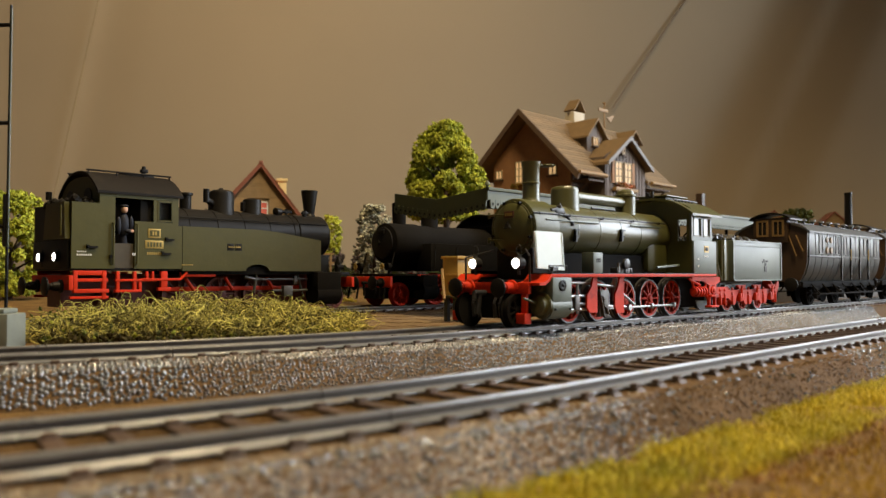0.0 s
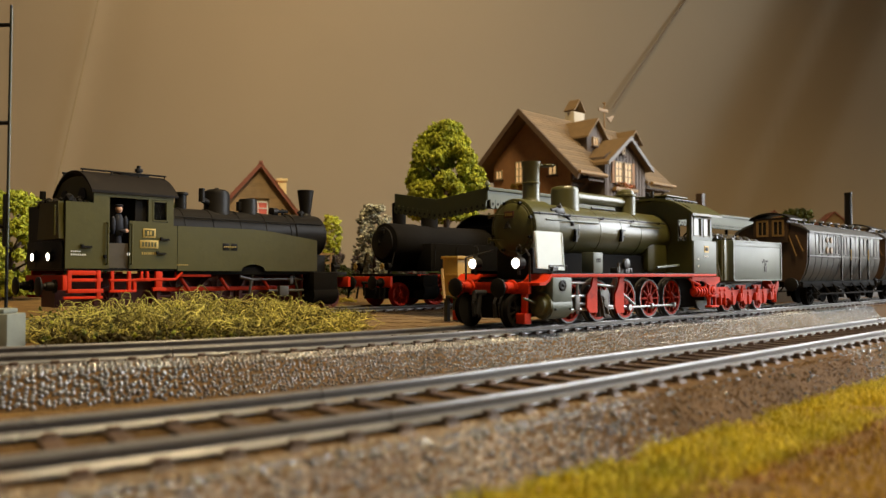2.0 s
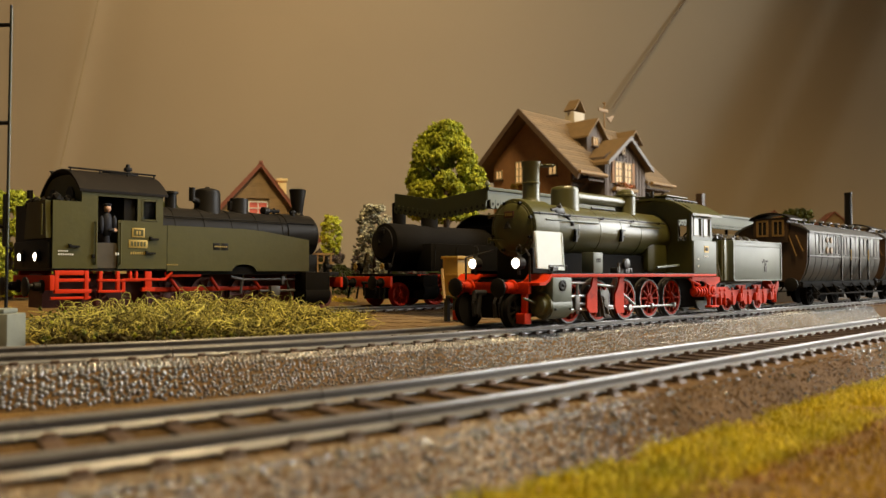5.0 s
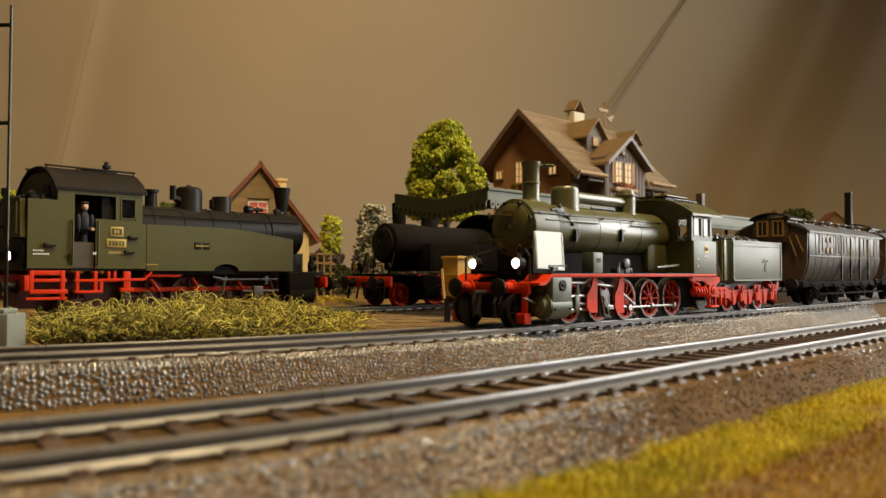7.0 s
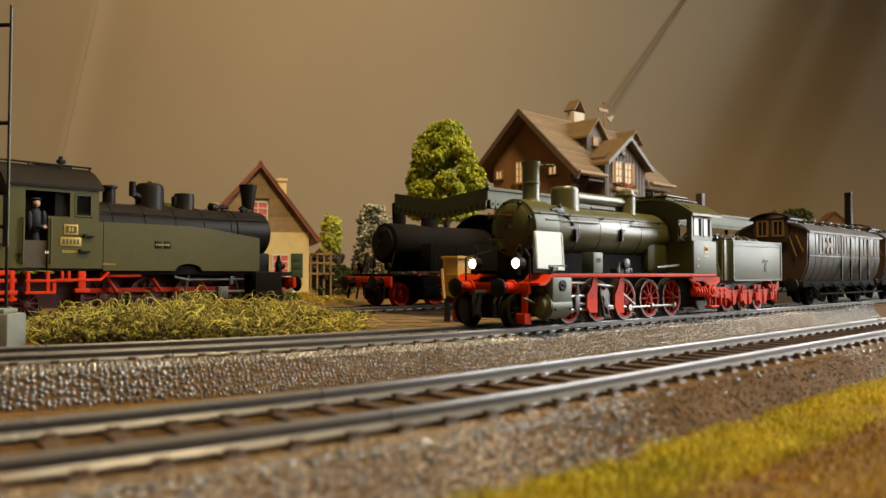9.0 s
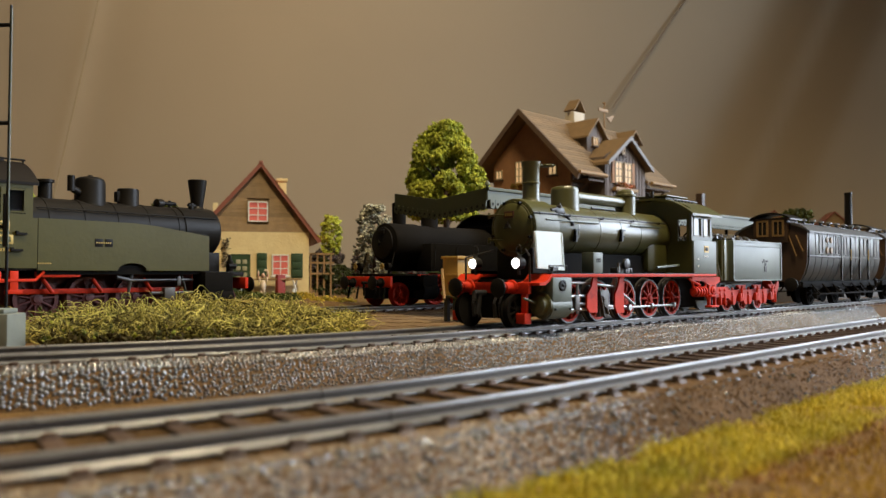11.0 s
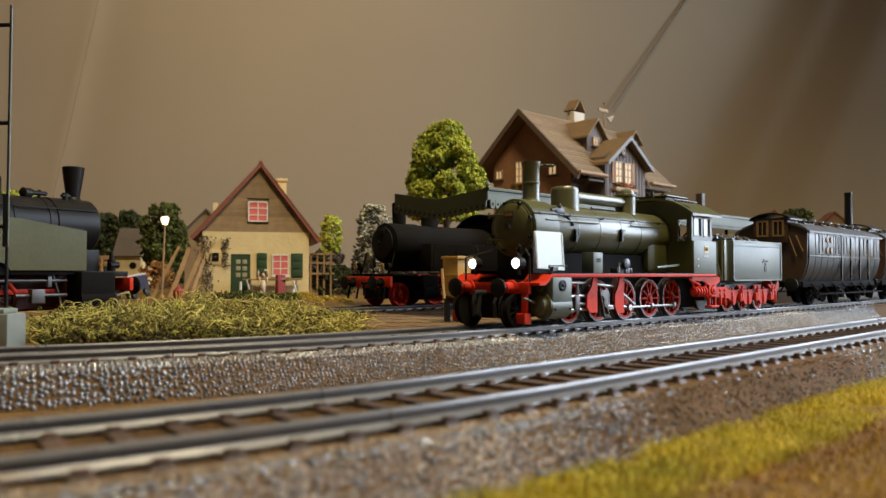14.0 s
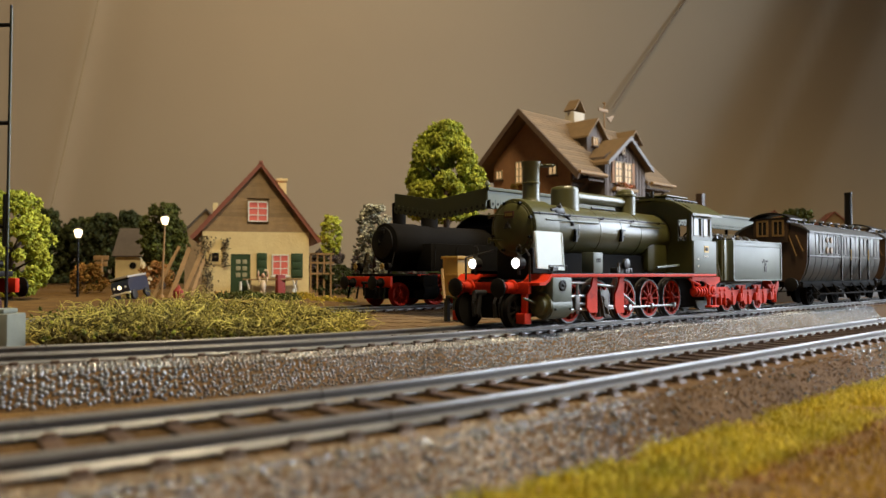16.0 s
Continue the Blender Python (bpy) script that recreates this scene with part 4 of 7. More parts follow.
        lathe(bm, (x, yc, 41.4), (1, 0, 0), [(-0.5, 8.2), (-0.45, 8.4), (0.45, 8.4), (0.5, 8.2)], 44)
        part("boiler_band", bm, TANK_BLACK, bo)
    bm = bm_new()
    lathe(bm, (184.2, yc, 48.6), (0, 0, 1), [(0, 4.0), (0.9, 2.7), (2, 2.05), (10.6, 3.25), (11.4, 3.35), (11.6, 3.1), (11.6, 2.5), (9, 2.0)], 32)
    part("chimney", bm, TANK_BLACK, e)
    bm = bm_new()
    lathe(bm, (144.2, yc, 47.8), (0, 0, 1), [(0, 5.2), (1.2, 4.65), (7.6, 4.6), (8.8, 4.2), (9.4, 3.2), (9.7, 1.0), (10.2, 0.6)], 36)
    part("steam_dome", bm, TANK_BLACK, e)
    bm = bm_new()
    rod(bm, (140.2, yc - 1, 52.0), (136.8, yc - 2.4, 53.2), 1.3, 1.0, seg=12)
    rod(bm, (136.8, yc - 2.4, 52.2), (136.8, yc - 2.4, 57.0), 1.1, seg=12)
    part("safety_valve", bm, TANK_BLACK, e)
    bm = bm_new()
    lathe(bm, (157.3, yc, 48.0), (0, 0, 1), [(0, 4.0), (1.0, 3.5), (6.0, 3.45), (6.6, 3.3), (6.8, 2.0)], 30)
    box(bm, 152.8, 154.6, yc - 1, yc + 1, 50.0, 53.5, 0.3)
    part("sand_dome", bm, TANK_BLACK, e)
    bm = bm_new()
    lathe(bm, (130.0, yc, 48), (0, 0, 1), [(0, 2.6), (0.8, 2.0), (6.2, 2.0), (6.4, 2.6), (7.2, 2.6), (7.3, 1.4)], 24)
    part("steam_turret", bm, TANK_BLACK, e)
    bm = bm_new()
    lathe(bm, (168.0, yc - 1.5, 50.6), (1, 0.2, 0), [(-1.6, 0.6), (-1.3, 1.5), (1.2, 1.5), (1.5, 0.6)], 18)
    rod(bm, (170, yc - 1.5, 50.8), (174.2, yc - 1.5, 50.8), 0.7, seg=10)
    rod(bm, (172, yc - 1.5, 49.4), (172, yc - 1.5, 51.8), 0.5, seg=10)
    rod(bm, (179.5, yc - 3, 49), (179.5, yc - 3, 51.5), 0.9, seg=12)
    box(bm, 178.2, 181, yc - 3.8, yc - 2.4, 50.2, 51.0, 0.2)
    part("feed_pump", bm, TANK_BLACK, e)
    for s in (-1, 1):
        bm = bm_new()
        rod(bm, (124, yc + s * 7.6, 46.0), (187, yc + s * 7.6, 46.0), 0.2, seg=6)
        for x in (130, 146, 162, 176, 186):
            rod(bm, (x, yc + s * 7.6, 46.0), (x, yc + s * 6.2, 45.6), 0.25, seg=6)
        part("handrail", bm, TANK_BLACK, e)
    # front end
    bm = bm_new()
    box(bm, 179, 195, 248, 274, 25.6, 27.2, 0.2)
    box(bm, 180, 189, 254, 268, 27, 34, 0.4)
    part("front_deck", bm, TANK_BLACK, e)
    for s, y in ((-1, 247.4), (1, 274.6)):
        bm = bm_new()
        box(bm, 175.6, 187.2, y - 3.6, y + 3.6, 19.5, 27, 0.4)
        rod(bm, (175.6, y, 18.6), (187.2, y, 18.6), 4.0, seg=28)
        rod(bm, (187, y, 18.6), (188.6, y, 18.6), 3.2, 2.4, seg=24)
        part("cylinder", bm, SHADE_BLACK, e)
        bm = bm_new()
        rod(bm, (150, y - s * 0.5, 24.4), (173.6, y - s * 0.5, 24.4), 0.45, seg=8)
        rod(bm, (158, y - s * 0.5, 20.2), (173.6, y - s * 0.5, 20.2), 0.5, seg=8)
        box(bm, 162, 166, y - 1, y + 1, 18, 22, 0.3)
        rod(bm, (151.5, y - s * 0.5, 29), (150.0, y - s * 0.5, 19.5), 0.7, 0.45, seg=8)
        rod(bm, (146, y - s * 0.5, 25.4), (151.5, y - s * 0.5, 24.2), 0.6, seg=8)
        rod(bm, (169, y - s * 0.5, 26.5), (172, y - s * 0.5, 17.5), 0.35, seg=8)
        box(bm, 167.2, 168.6, y - s * 0.5 - 0.6, y - s * 0.5 + 0.6, 22.6, 25.6, 0.2)
        part("valve_gear", bm, DARK_STEEL, e)
    bm = bm_new()
    box(bm, 193.8, 195.2, 245.6, 276.4, 21.2, 25.2, 0.25)
    part("buffer_beam", bm, RED, e)
    buffer(e, 195.2, 251.3, 22.6, 1, 2.9, TANK_BLACK, 4.6)
    buffer(e, 195.2, 270.7, 22.6, 1, 2.9, TANK_BLACK, 4.6)
    bm = bm_new()
    box(bm, 84.6, 86.0, 245.6, 276.4, 21.5, 26.0, 0.25)
    part("buffer_beam", bm, RED, e)
    buffer(e, 84.6, 251.3, 22.6, -1, 2.9, TANK_BLACK, 4.6)
    buffer(e, 84.6, 270.7, 22.6, -1, 2.9, TANK_BLACK, 4.6)
    lamp(e, 83.4, 253.8, 31.6, -1, 1.35, ring=False)
    lamp(e, 83.4, 266.9, 31.6, -1, 1.35, ring=False)
    bm = bm_new()
    rod(bm, (84, 261, 49.5), (84, 261, 52), 0.9, seg=12)
    part("top_lamp", bm, TANK_BLACK, e)
    for y in (252.2, 269.8):
        bm = bm_new()
        rod(bm, (192, y, 27), (192, y, 31), 1.3, seg=16)
        rod(bm, (192, y, 31), (192, y, 33.4), 0.9, 0.5, seg=12)
        rod(bm, (190.8, y - 0.4, 29.2), (194, y - 0.4, 29.2), 1.1, seg=14)
        part("unlit_lamp", bm, TANK_BLACK, e, "black unlit front lamp")
    # red frame, hanging steps and guard frames below the bunker and cab
    bm = bm_new()
    box(bm, 86, 193, 255.5, 266.5, 16.0, 26.5)
    part("main_frame", bm, SHADED_RED, e)
    # Black filler added to close the see-through gap under the tanks.
    bm = bm_new()
    box(bm, 121.2, 177.4, 246.6, 275.4, 26.2, 29.0, 0.1)
    part("underside_filler", bm, SHADE_BLACK, e)
    for s, y in ((-1, 246.2), (1, 275.4)):
        bm = bm_new()
        for k, p in enumerate(((86, 95.4, 26.0, 27.4), (86, 96.4, 24.0, 25.0), (86, 87.2, 20.6, 27.4), (94.6, 95.8, 18.6, 27.4), (86, 96.6, 20.6, 21.8), (85, 96.6, 18.8, 19.6),
                  (99, 100.0, 20.8, 27.2), (104.4, 105.4, 20.8, 27.2), (98.6, 112, 24.0, 24.8), (98.6, 107, 20.6, 21.4), (108.6, 109.4, 24, 27.2), (110.5, 111.3, 24, 27.2),
                  (113.6, 115.8, 21.0, 27.2), (112.6, 117, 20.8, 22.0), (107, 120.6, 24.2, 25.0), (106.2, 107.2, 20.6, 24.4))):
            w = 0.5 + 0.07 * (k % 5)
            box(bm, p[0], p[1], y - w, y + w, p[2], p[3], 0.12)
        rod(bm, (120.6, y, 24.6), (123, y, 27.0), 0.45, seg=8)
        part("step_frame", bm, RED, e)
        bm = bm_new()
        box(bm, 121, 134, y - s * 1.0 - 0.4, y - s * 1.0 + 0.4, 25.4, 27.0, 0.12)
        box(bm, 118, 172, y - s * 5 - 0.4, y - s * 5 + 0.4, 20.5, 22, 0.12)
        for x in (124, 139, 156):
            rod(bm, (x, y - s * 3, 25), (x + 3, y - s * 3, 21), 0.6, seg=8)
        part("brake_rigging", bm, RED, e)
    for x in (101, 123.5, 139, 154.5, 189.5):
        r = 6.6 if 110 < x < 180 else 4.9
        for y, nr in ((252.7, True), (269.3, False)):
            TANK_WHEELS.append((wheel(e, x, y, RAIL_TOP + r, r, 11, SHADED_RED, SHADED_RED, nr), x, y, r))
    return e


tank_engine = build_tank_engine()


SKIN = shader("painted_skin_tone", (0.52, 0.30, 0.20), 0.6, scale=400, amount=0.2)


def doll(name, label, spots, material, x, y, z):
    """A small modelled figure as one plain joined shape."""
    bm = bm_new()
    for (a, b, c), (p, q, r) in spots:
        bmesh.ops.create_icosphere(bm, subdivisions=2, radius=1, matrix=Matrix.Translation((x + a, y + b, z + c)) @ Matrix.Diagonal((p, q, r, 1)))
    ob = solo(name, bm, material, label, "figurine", origin=(x, y, z))
    ob.data.materials.append(SKIN)
    for f in ob.data.polygons:
        c = f.center / MM
        if 14.6 < c.z < 16.5 or (c.z < 9.4 and c.y < -1.2 and c.x > 1.6 and c.z > 8):
            f.material_index = 1
    return ob


FIGURE = [((0, 0, 4), (1.2, 1.0, 5.2)), ((0, 0, 10.6), (1.9, 1.4, 4.2)), ((1.9, -0.9, 11.0), (0.8, 0.7, 2.8)), ((-1.9, -0.5, 10.6), (0.8, 0.7, 3.0)), ((1.2, -1.4, 8.9), (1.6, 0.7, 0.7)),
          ((0, -0.2, 15.8), (1.1, 1.1, 1.4)), ((0, -0.1, 16.9), (1.4, 1.3, 0.6))]
driver = doll("cab_figurine", "small dark blue moulded driver figurine in the cab", FIGURE, shader("dark_blue_figure", (0.009, 0.010, 0.018), 0.6, scale=500, spec=0.3), 101.8, 247.2, 31.0)
fireman = doll("cab_figurine", "small dark moulded fireman figurine in the cab", FIGURE, shader("brown_black_figure", (0.014, 0.012, 0.011), 0.6, scale=500, colour2=(0.06, 0.045, 0.025), spec=0.3), 98.9, 250.5, 30.6)


def build_dark_engine():
    e = thing("black_locomotive", (240, 261, RAIL_TOP), "black locomotive with red spoked wheels under the canopy", "locomotive")
    yc = 261
    bm = bm_new()
    lathe(bm, (220, yc, 40), (1, 0, 0), [(0, 0.5), (0.3, 5), (1.2, 7.4), (1.4, 8.6), (2, 9.0), (18, 9.2), (20, 8.7), (74, 8.7)], 40)
    part("boiler", bm, SHADE_BLACK, e)
    bm = bm_new()
    lathe(bm, (230, yc, 47.5), (0, 0, 1), [(0, 4), (1, 3), (10.6, 3.3), (11, 2.6)], 28)
    part("chimney", bm, SHADE_BLACK, e)
    bm = bm_new()
    lathe(bm, (249, yc, 47.5), (0, 0, 1), [(0, 4.6), (1, 4), (5, 4), (6, 2.5)], 28)
    part("steam_dome", bm, SHADE_BLACK, e)
    for y0, y1 in ((246.5, 256), (266, 275.5)):
        bm = bm_new()
        box(bm, 236, 300, y0, y1, 27.6, 40, 0.4)
        part("side_tank", bm, SHADE_BLACK, e)
    bm = bm_new()
    box(bm, 214, 300, 246.6, 275.4, 25.6, 26.4, 0.1)
    part("running_board", bm, SHADE_BLACK, e)
    bm = bm_new()
    box(bm, 228, 300, 246.2, 246.6, 25.4, 26.2)
    part("board_edge", bm, RED, e, "thin red edge of the board")
    bm = bm_new()
    box(bm, 285, 312, 246, 276, 26.4, 50, 0.5)
    part("cab", bm, SHADE_BLACK, e)
    bm = bm_new()
    arc_roof(bm, 283, 314, yc, 16, 50, 56)
    part("cab_roof", bm, SHADE_BLACK, e)
    bm = bm_new()
    box(bm, 211.6, 213.2, 246.2, 275.8, 20.6, 25.2, 0.25)
    part("buffer_beam", bm, RED, e)
    buffer(e, 211.6, 251.5, 22.6, -1, 2.9, SHADE_BLACK, 5)
    buffer(e, 211.6, 270.5, 22.6, -1, 2.9, SHADE_BLACK, 5)
    bm = bm_new()
    rod(bm, (212, yc, 22.5), (208.5, yc, 22.5), 0.7, seg=8)
    rod(bm, (209.5, yc, 22.5), (210, yc, 17), 0.6, seg=8)
    for y in (249, 255, 267, 273):
        rod(bm, (211.6, y, 21), (210.4, y, 15.5), 0.45, seg=8)
    part("coupling_hook", bm, SHADE_BLACK, e)
    for y in (251.5, 270.5):
        bm = bm_new()
        lathe(bm, (214.5, y, 29.6), (-1, 0, 0), [(-2, 1.2), (-1.6, 1.6), (0.2, 1.7), (0.3, 1.3), (0, 1.2)], 18)
        rod(bm, (215.5, y, 26), (215.5, y, 29), 0.4, seg=8)
        part("unlit_lamp", bm, SHADE_BLACK, e, "black unlit lamp")
        bm = bm_new()
        rod(bm, (216, y, 26.4), (219, y, 36), 0.35, seg=8)
        part("grab_rail", bm, SHADE_BLACK, e)
    for x, r in ((222.8, 4.9), (244, 7), (260, 7), (276, 7)):
        wheel(e, x, 252.7, RAIL_TOP + r, r, 10, RED, RED)
        wheel(e, x, 269.3, RAIL_TOP + r, r, 10, RED, RED, near=False)
    bm = bm_new()
    box(bm, 214, 300, 256, 266, 15.5, 25.6)
    part("main_frame", bm, SHADE_BLACK, e)
    for y in (247.6, 274.4):
        bm = bm_new()
        rod(bm, (229.5, y, 19), (238.5, y, 19), 3.9, seg=24)
        box(bm, 229.5, 238.5, y - 3, y + 3, 19, 26, 0.3)
        part("cylinder", bm, SHADE_BLACK, e)
    bm = bm_new()
    lathe(bm, (220.2, yc, 40.2), (-1, 0, 0), [(0, 7.0), (0.5, 6.9), (0.6, 6.4), (1.2, 3.6), (1.5, 0.5)], 32)
    door = part("smokebox_door", bm, TANK_BLACK, e)
    bm = bm_new()
    rod(bm, (218.6, yc, 40.2), (217.6, yc, 40.2), 0.6, seg=10)
    rod(bm, (217.9, yc - 1.4, 40.2), (217.9, yc + 1.4, 40.2), 0.22, seg=6)
    rod(bm, (217.9, yc, 38.8), (217.9, yc, 41.6), 0.22, seg=6)
    part("door_handle", bm, TANK_BLACK, door)
    bm = bm_new()
    box(bm, 218.4, 219.6, yc - 2.6, yc + 2.6, 44.0, 45.8, 0.1)
    part("number_plate", bm, TANK_BLACK, e)
    for y in (252.0, 270.0):
        bm = bm_new()
        lathe(bm, (212.3, y, 29.6), (-1, 0, 0), [(0, 1.2), (0.2, 1.35), (0.4, 1.2), (0.4, 0.8), (0.1, 0.7)], 16)
        part("lamp_rim", bm, BRASS, e, "dull brass lamp rim")
    for x in (238, 252, 266):
        bm = bm_new()
        rod(bm, (x, 246.3, 28.5), (x + 0.5, 246.3, 39), 0.3, seg=6)
        part("tank_strap", bm, TANK_BLACK, e)
    e.location.x += 3 * MM
    return e


build_dark_engine()

COACH_SIDE = shader("grey_green_coach_boards", (0.036, 0.039, 0.034), 0.38, scale=500, amount=0.3, spec=0.42)
# Brown puts the warm shade of the coach ends into the colour.
COACH_END = shader("warm_shade_coach_end", (0.048, 0.025, 0.011), 0.5, scale=400, amount=0.4)
ROOF_GREY = shader("grey_coach_roof", (0.075, 0.078, 0.08), 0.45, scale=300, amount=0.4)
WINDOW_FRAME = shader("ochre_window_frame", (0.20, 0.115, 0.035), 0.5, scale=500)


def build_coach(x0, label):
    x1 = x0 + 99
    e = thing("railway_coach", ((x0 + x1) / 2, 138, RAIL_TOP), label, "coach", "coaches behind the tender")
    yc = 138
    bm = bm_new()
    n = 10
    prof = [(123.4, 31.0), (123.0, 44.8), (153.0, 44.8), (152.6, 31.0), (151.4, 26.6), (149.4, 23), (126.6, 23), (124.6, 26.6)]
    prism(bm, prof, "x", x0 + 0.6, x1 - 0.6)
    body = part("body", bm, COACH_SIDE, e)
    for x in (x0, x1 - 0.8):
        bm = bm_new()
        prism(bm, prof[:2] + [(yc - 15 * math.cos(a), 44.8 + 4.6 * math.sin(a)) for a in np.linspace(0.05, 3.09, 12)] + prof[2:], "x", x, x + 0.8)
        end = part("end_wall", bm, COACH_END, e, "boarded end wall coloured brown for its warm shade")
        xf = x - 0.3 if x == x0 else x + 0.8
        for y in (134.6, 141.4):
            bm = bm_new()
            for p in ((y - 2.4, y - 1.7, 41.0, 48.4), (y + 1.7, y + 2.4, 41.0, 48.4), (y - 1.7, y + 1.7, 41.0, 41.7), (y - 1.7, y + 1.7, 47.7, 48.4), (y - 0.2, y + 0.2, 41.7, 47.7)):
                box(bm, xf - 0.2, xf + 0.5, p[0], p[1], p[2], p[3])
            wf = part("window_frame", bm, WINDOW_FRAME, end)
            bm = bm_new()
            box(bm, xf + 0.05, xf + 0.3, y - 1.7, y + 1.7, 41.7, 47.7)
            part("pane", bm, DARK_PANE, wf)
        bm = bm_new()
        rod(bm, (xf - 0.6, 127.5, 43), (xf - 0.6, 124.6, 36), 0.3, seg=8)
        rod(bm, (xf - 0.6, 130.5, 43), (xf - 0.6, 127.4, 34), 0.3, seg=8)
        part("grab_rail", bm, WINDOW_FRAME, end)
    # brake cabin raised over the end
    bm = bm_new()
    box(bm, x0 - 1.6, x0 + 10, 130.6, 145.6, 40.0, 50.8, 0.4)
    cab = part("brake_cabin", bm, COACH_END, e)
    bm = bm_new()
    arc_roof(bm, x0 - 2.6, x0 + 11, yc, 9, 50.4, 53.0, 0.6)
    part("cabin_roof", bm, SOOT, cab)
    for y in (134.6, 141.4):
        bm = bm_new()
        xf = x0 - 1.6
        for p in ((y - 2.6, y - 1.7, 42.6, 49.8), (y + 1.7, y + 2.6, 42.6, 49.8), (y - 1.7, y + 1.7, 42.6, 43.4), (y - 1.7, y + 1.7, 49.0, 49.8), (y - 0.25, y + 0.25, 43.4, 49.0)):
            box(bm, xf - 0.4, xf, p[0], p[1], p[2], p[3])
        wf = part("window_frame", bm, WINDOW_FRAME, cab)
        bm = bm_new()
        box(bm, xf - 0.15, xf - 0.02, y - 1.7, y + 1.7, 43.4, 49.0)
        part("pane", bm, DARK_PANE, wf)
    bm = bm_new()
    arc_roof(bm, x0 - 0.8, x1 + 0.8, yc, 16.2, 44.8, 49.6, 0.8, 16)
    roof = part("roof", bm, ROOF_GREY, e)
    for k in range(9):
        bm = bm_new()
        x = x0 + 7 + k * 10.6
        lathe(bm, (x, yc - 7, 48.4), (0, 0, 1), [(0, 0.8), (1.6, 0.7), (1.8, 1.5), (2.4, 1.3), (2.8, 0.4)], 14)
        part("roof_vent", bm, ROOF_GREY, roof)
    bm = bm_new()
    for k in range(4):
        x = x0 + 13 + k * 22
        rod(bm, (x, yc - 9, 48.6), (x + 10, yc - 9, 48.6), 0.25, seg=6)
        rod(bm, (x, yc - 9, 47), (x, yc - 9, 48.6), 0.25, seg=6)
    part("roof_rail", bm, SOOT, roof)
    # boards along the side, battens, doors and windows
    y = 123.0
    for side in (-1, 1):
        ys = 123.0 if side < 0 else 153.0
        for k in range(13):
            x = x0 + 1.2 + k * 7.45
            bm = bm_new()
            y0, y1 = (ys - 0.22, ys + 0.3) if side < 0 else (ys - 0.3, ys + 0.22)
            box(bm, x + 0.22, x + 7.23, y0, y1, 34.4, 44.2, 0.08)
            part("board", bm, COACH_SIDE, body)
            if side < 0:
                bm = bm_new()
                prism(bm, [(ys - 0.22, 33.6), (ys + 0.5, 33.6), (ys + 0.7, 31.0), (ys + 2.0, 26.6), (ys + 4.0, 23.4), (ys + 3.2, 23.4), (ys + 1.2, 26.6), (ys + 0.05, 31.0)], "x", x + 0.22, x + 7.23)
                part("board", bm, COACH_SIDE, body)
    for z0, z1 in ((33.6, 34.4), (44.2, 44.9)):
        bm = bm_new()
        box(bm, x0 + 0.8, x1 - 0.8, 122.55, 123.3, z0, z1, 0.06)
        part("waist_batten", bm, SOOT, body)
    for xw, w in ((13, 3.6), (34, 2.4), (44.6, 3.4), (73, 4.0), (89, 3.6)):
        bm = bm_new()
        xa, xb = x0 + xw, x0 + xw + w
        za, zb = (35.6, 43.2)
        for p in ((xa - 0.5, xa, za, zb), (xb, xb + 0.5, za, zb), (xa - 0.5, xb + 0.5, za - 0.5, za), (xa - 0.5, xb + 0.5, zb, zb + 0.5)):
            box(bm, p[0], p[1], 122.5, 123.1, p[2], p[3])
        wf = part("window_frame", bm, SOOT, body)
        bm = bm_new()
        box(bm, xa, xb, 122.68, 122.85, za, zb)
        part("pane", bm, DARK_PANE, wf)
    for xd in (40.5, 66):
        bm = bm_new()
        for p in ((xd, xd + 0.7), (xd + 13, xd + 13.7)):
            box(bm, x0 + p[0], x0 + p[1], 122.4, 123.2, 23.6, 43.8)
        box(bm, x0 + xd, x0 + xd + 13.7, 122.4, 123.2, 43.4, 44.0)
        d = part("door_frame", bm, SOOT, body)
        bm = bm_new()
        rod(bm, (x0 + xd + 12, 122.2, 33), (x0 + xd + 12, 122.2, 38), 0.25, seg=6)
        part("door_handle", bm, BRASS, d)
    bm = bm_new()
    for a in (22, 27):
        lathe(bm, (x0 + a, 122.6, 41.5), (0, -1, 0), [(0, 1.4), (0.3, 1.3), (0.35, 0.8)], 14)
        lathe(bm, (x0 + a, 122.6, 36.8), (0, -1, 0), [(0, 1.5), (0.3, 1.4), (0.35, 0.8)], 14)
    part("crest", bm, WINDOW_FRAME, body, "small round dull brass crests")
    # underframe
    bm = bm_new()
    box(bm, x0 + 1, x1 - 1, 125.4, 150.6, 20.6, 23, 0.2)
    part("underframe", bm, SHADE_BLACK, e)
    for ys in (122.0, 154.0):
        bm = bm_new()
        box(bm, x0 + 6, x1 - 6, ys - 1.6, ys + 1.6, 17.4, 18.0, 0.1)
        for k in range(7):
            x = x0 + 10 + k * 13
            rod(bm, (x, ys, 18), (x, ys * 0.8 + yc * 0.2, 22), 0.35, seg=6)
        part("footboard", bm, SHADE_BLACK, e)
        for k in (18, 50, 82):
            bm = bm_new()
            yi = ys * 0.75 + yc * 0.25
            box(bm, x0 + k - 1.6, x0 + k + 1.6, yi - 0.8, yi + 0.8, 15.4, 18.8, 0.3)
            for j in range(4):
                box(bm, x0 + k - 5 + 0.7 * j, x0 + k + 5 - 0.7 * j, yi - 0.5, yi + 0.5, 20.2 - 0.35 * j, 20.5 - 0.35 * j)
            part("axle_guard", bm, SHADE_BLACK, e)
    for k in (18, 50, 82):
        wheel(e, x0 + k, 129.7, RAIL_TOP + 5.4, 5.4, 10, SHADE_BLACK, SHADE_BLACK)
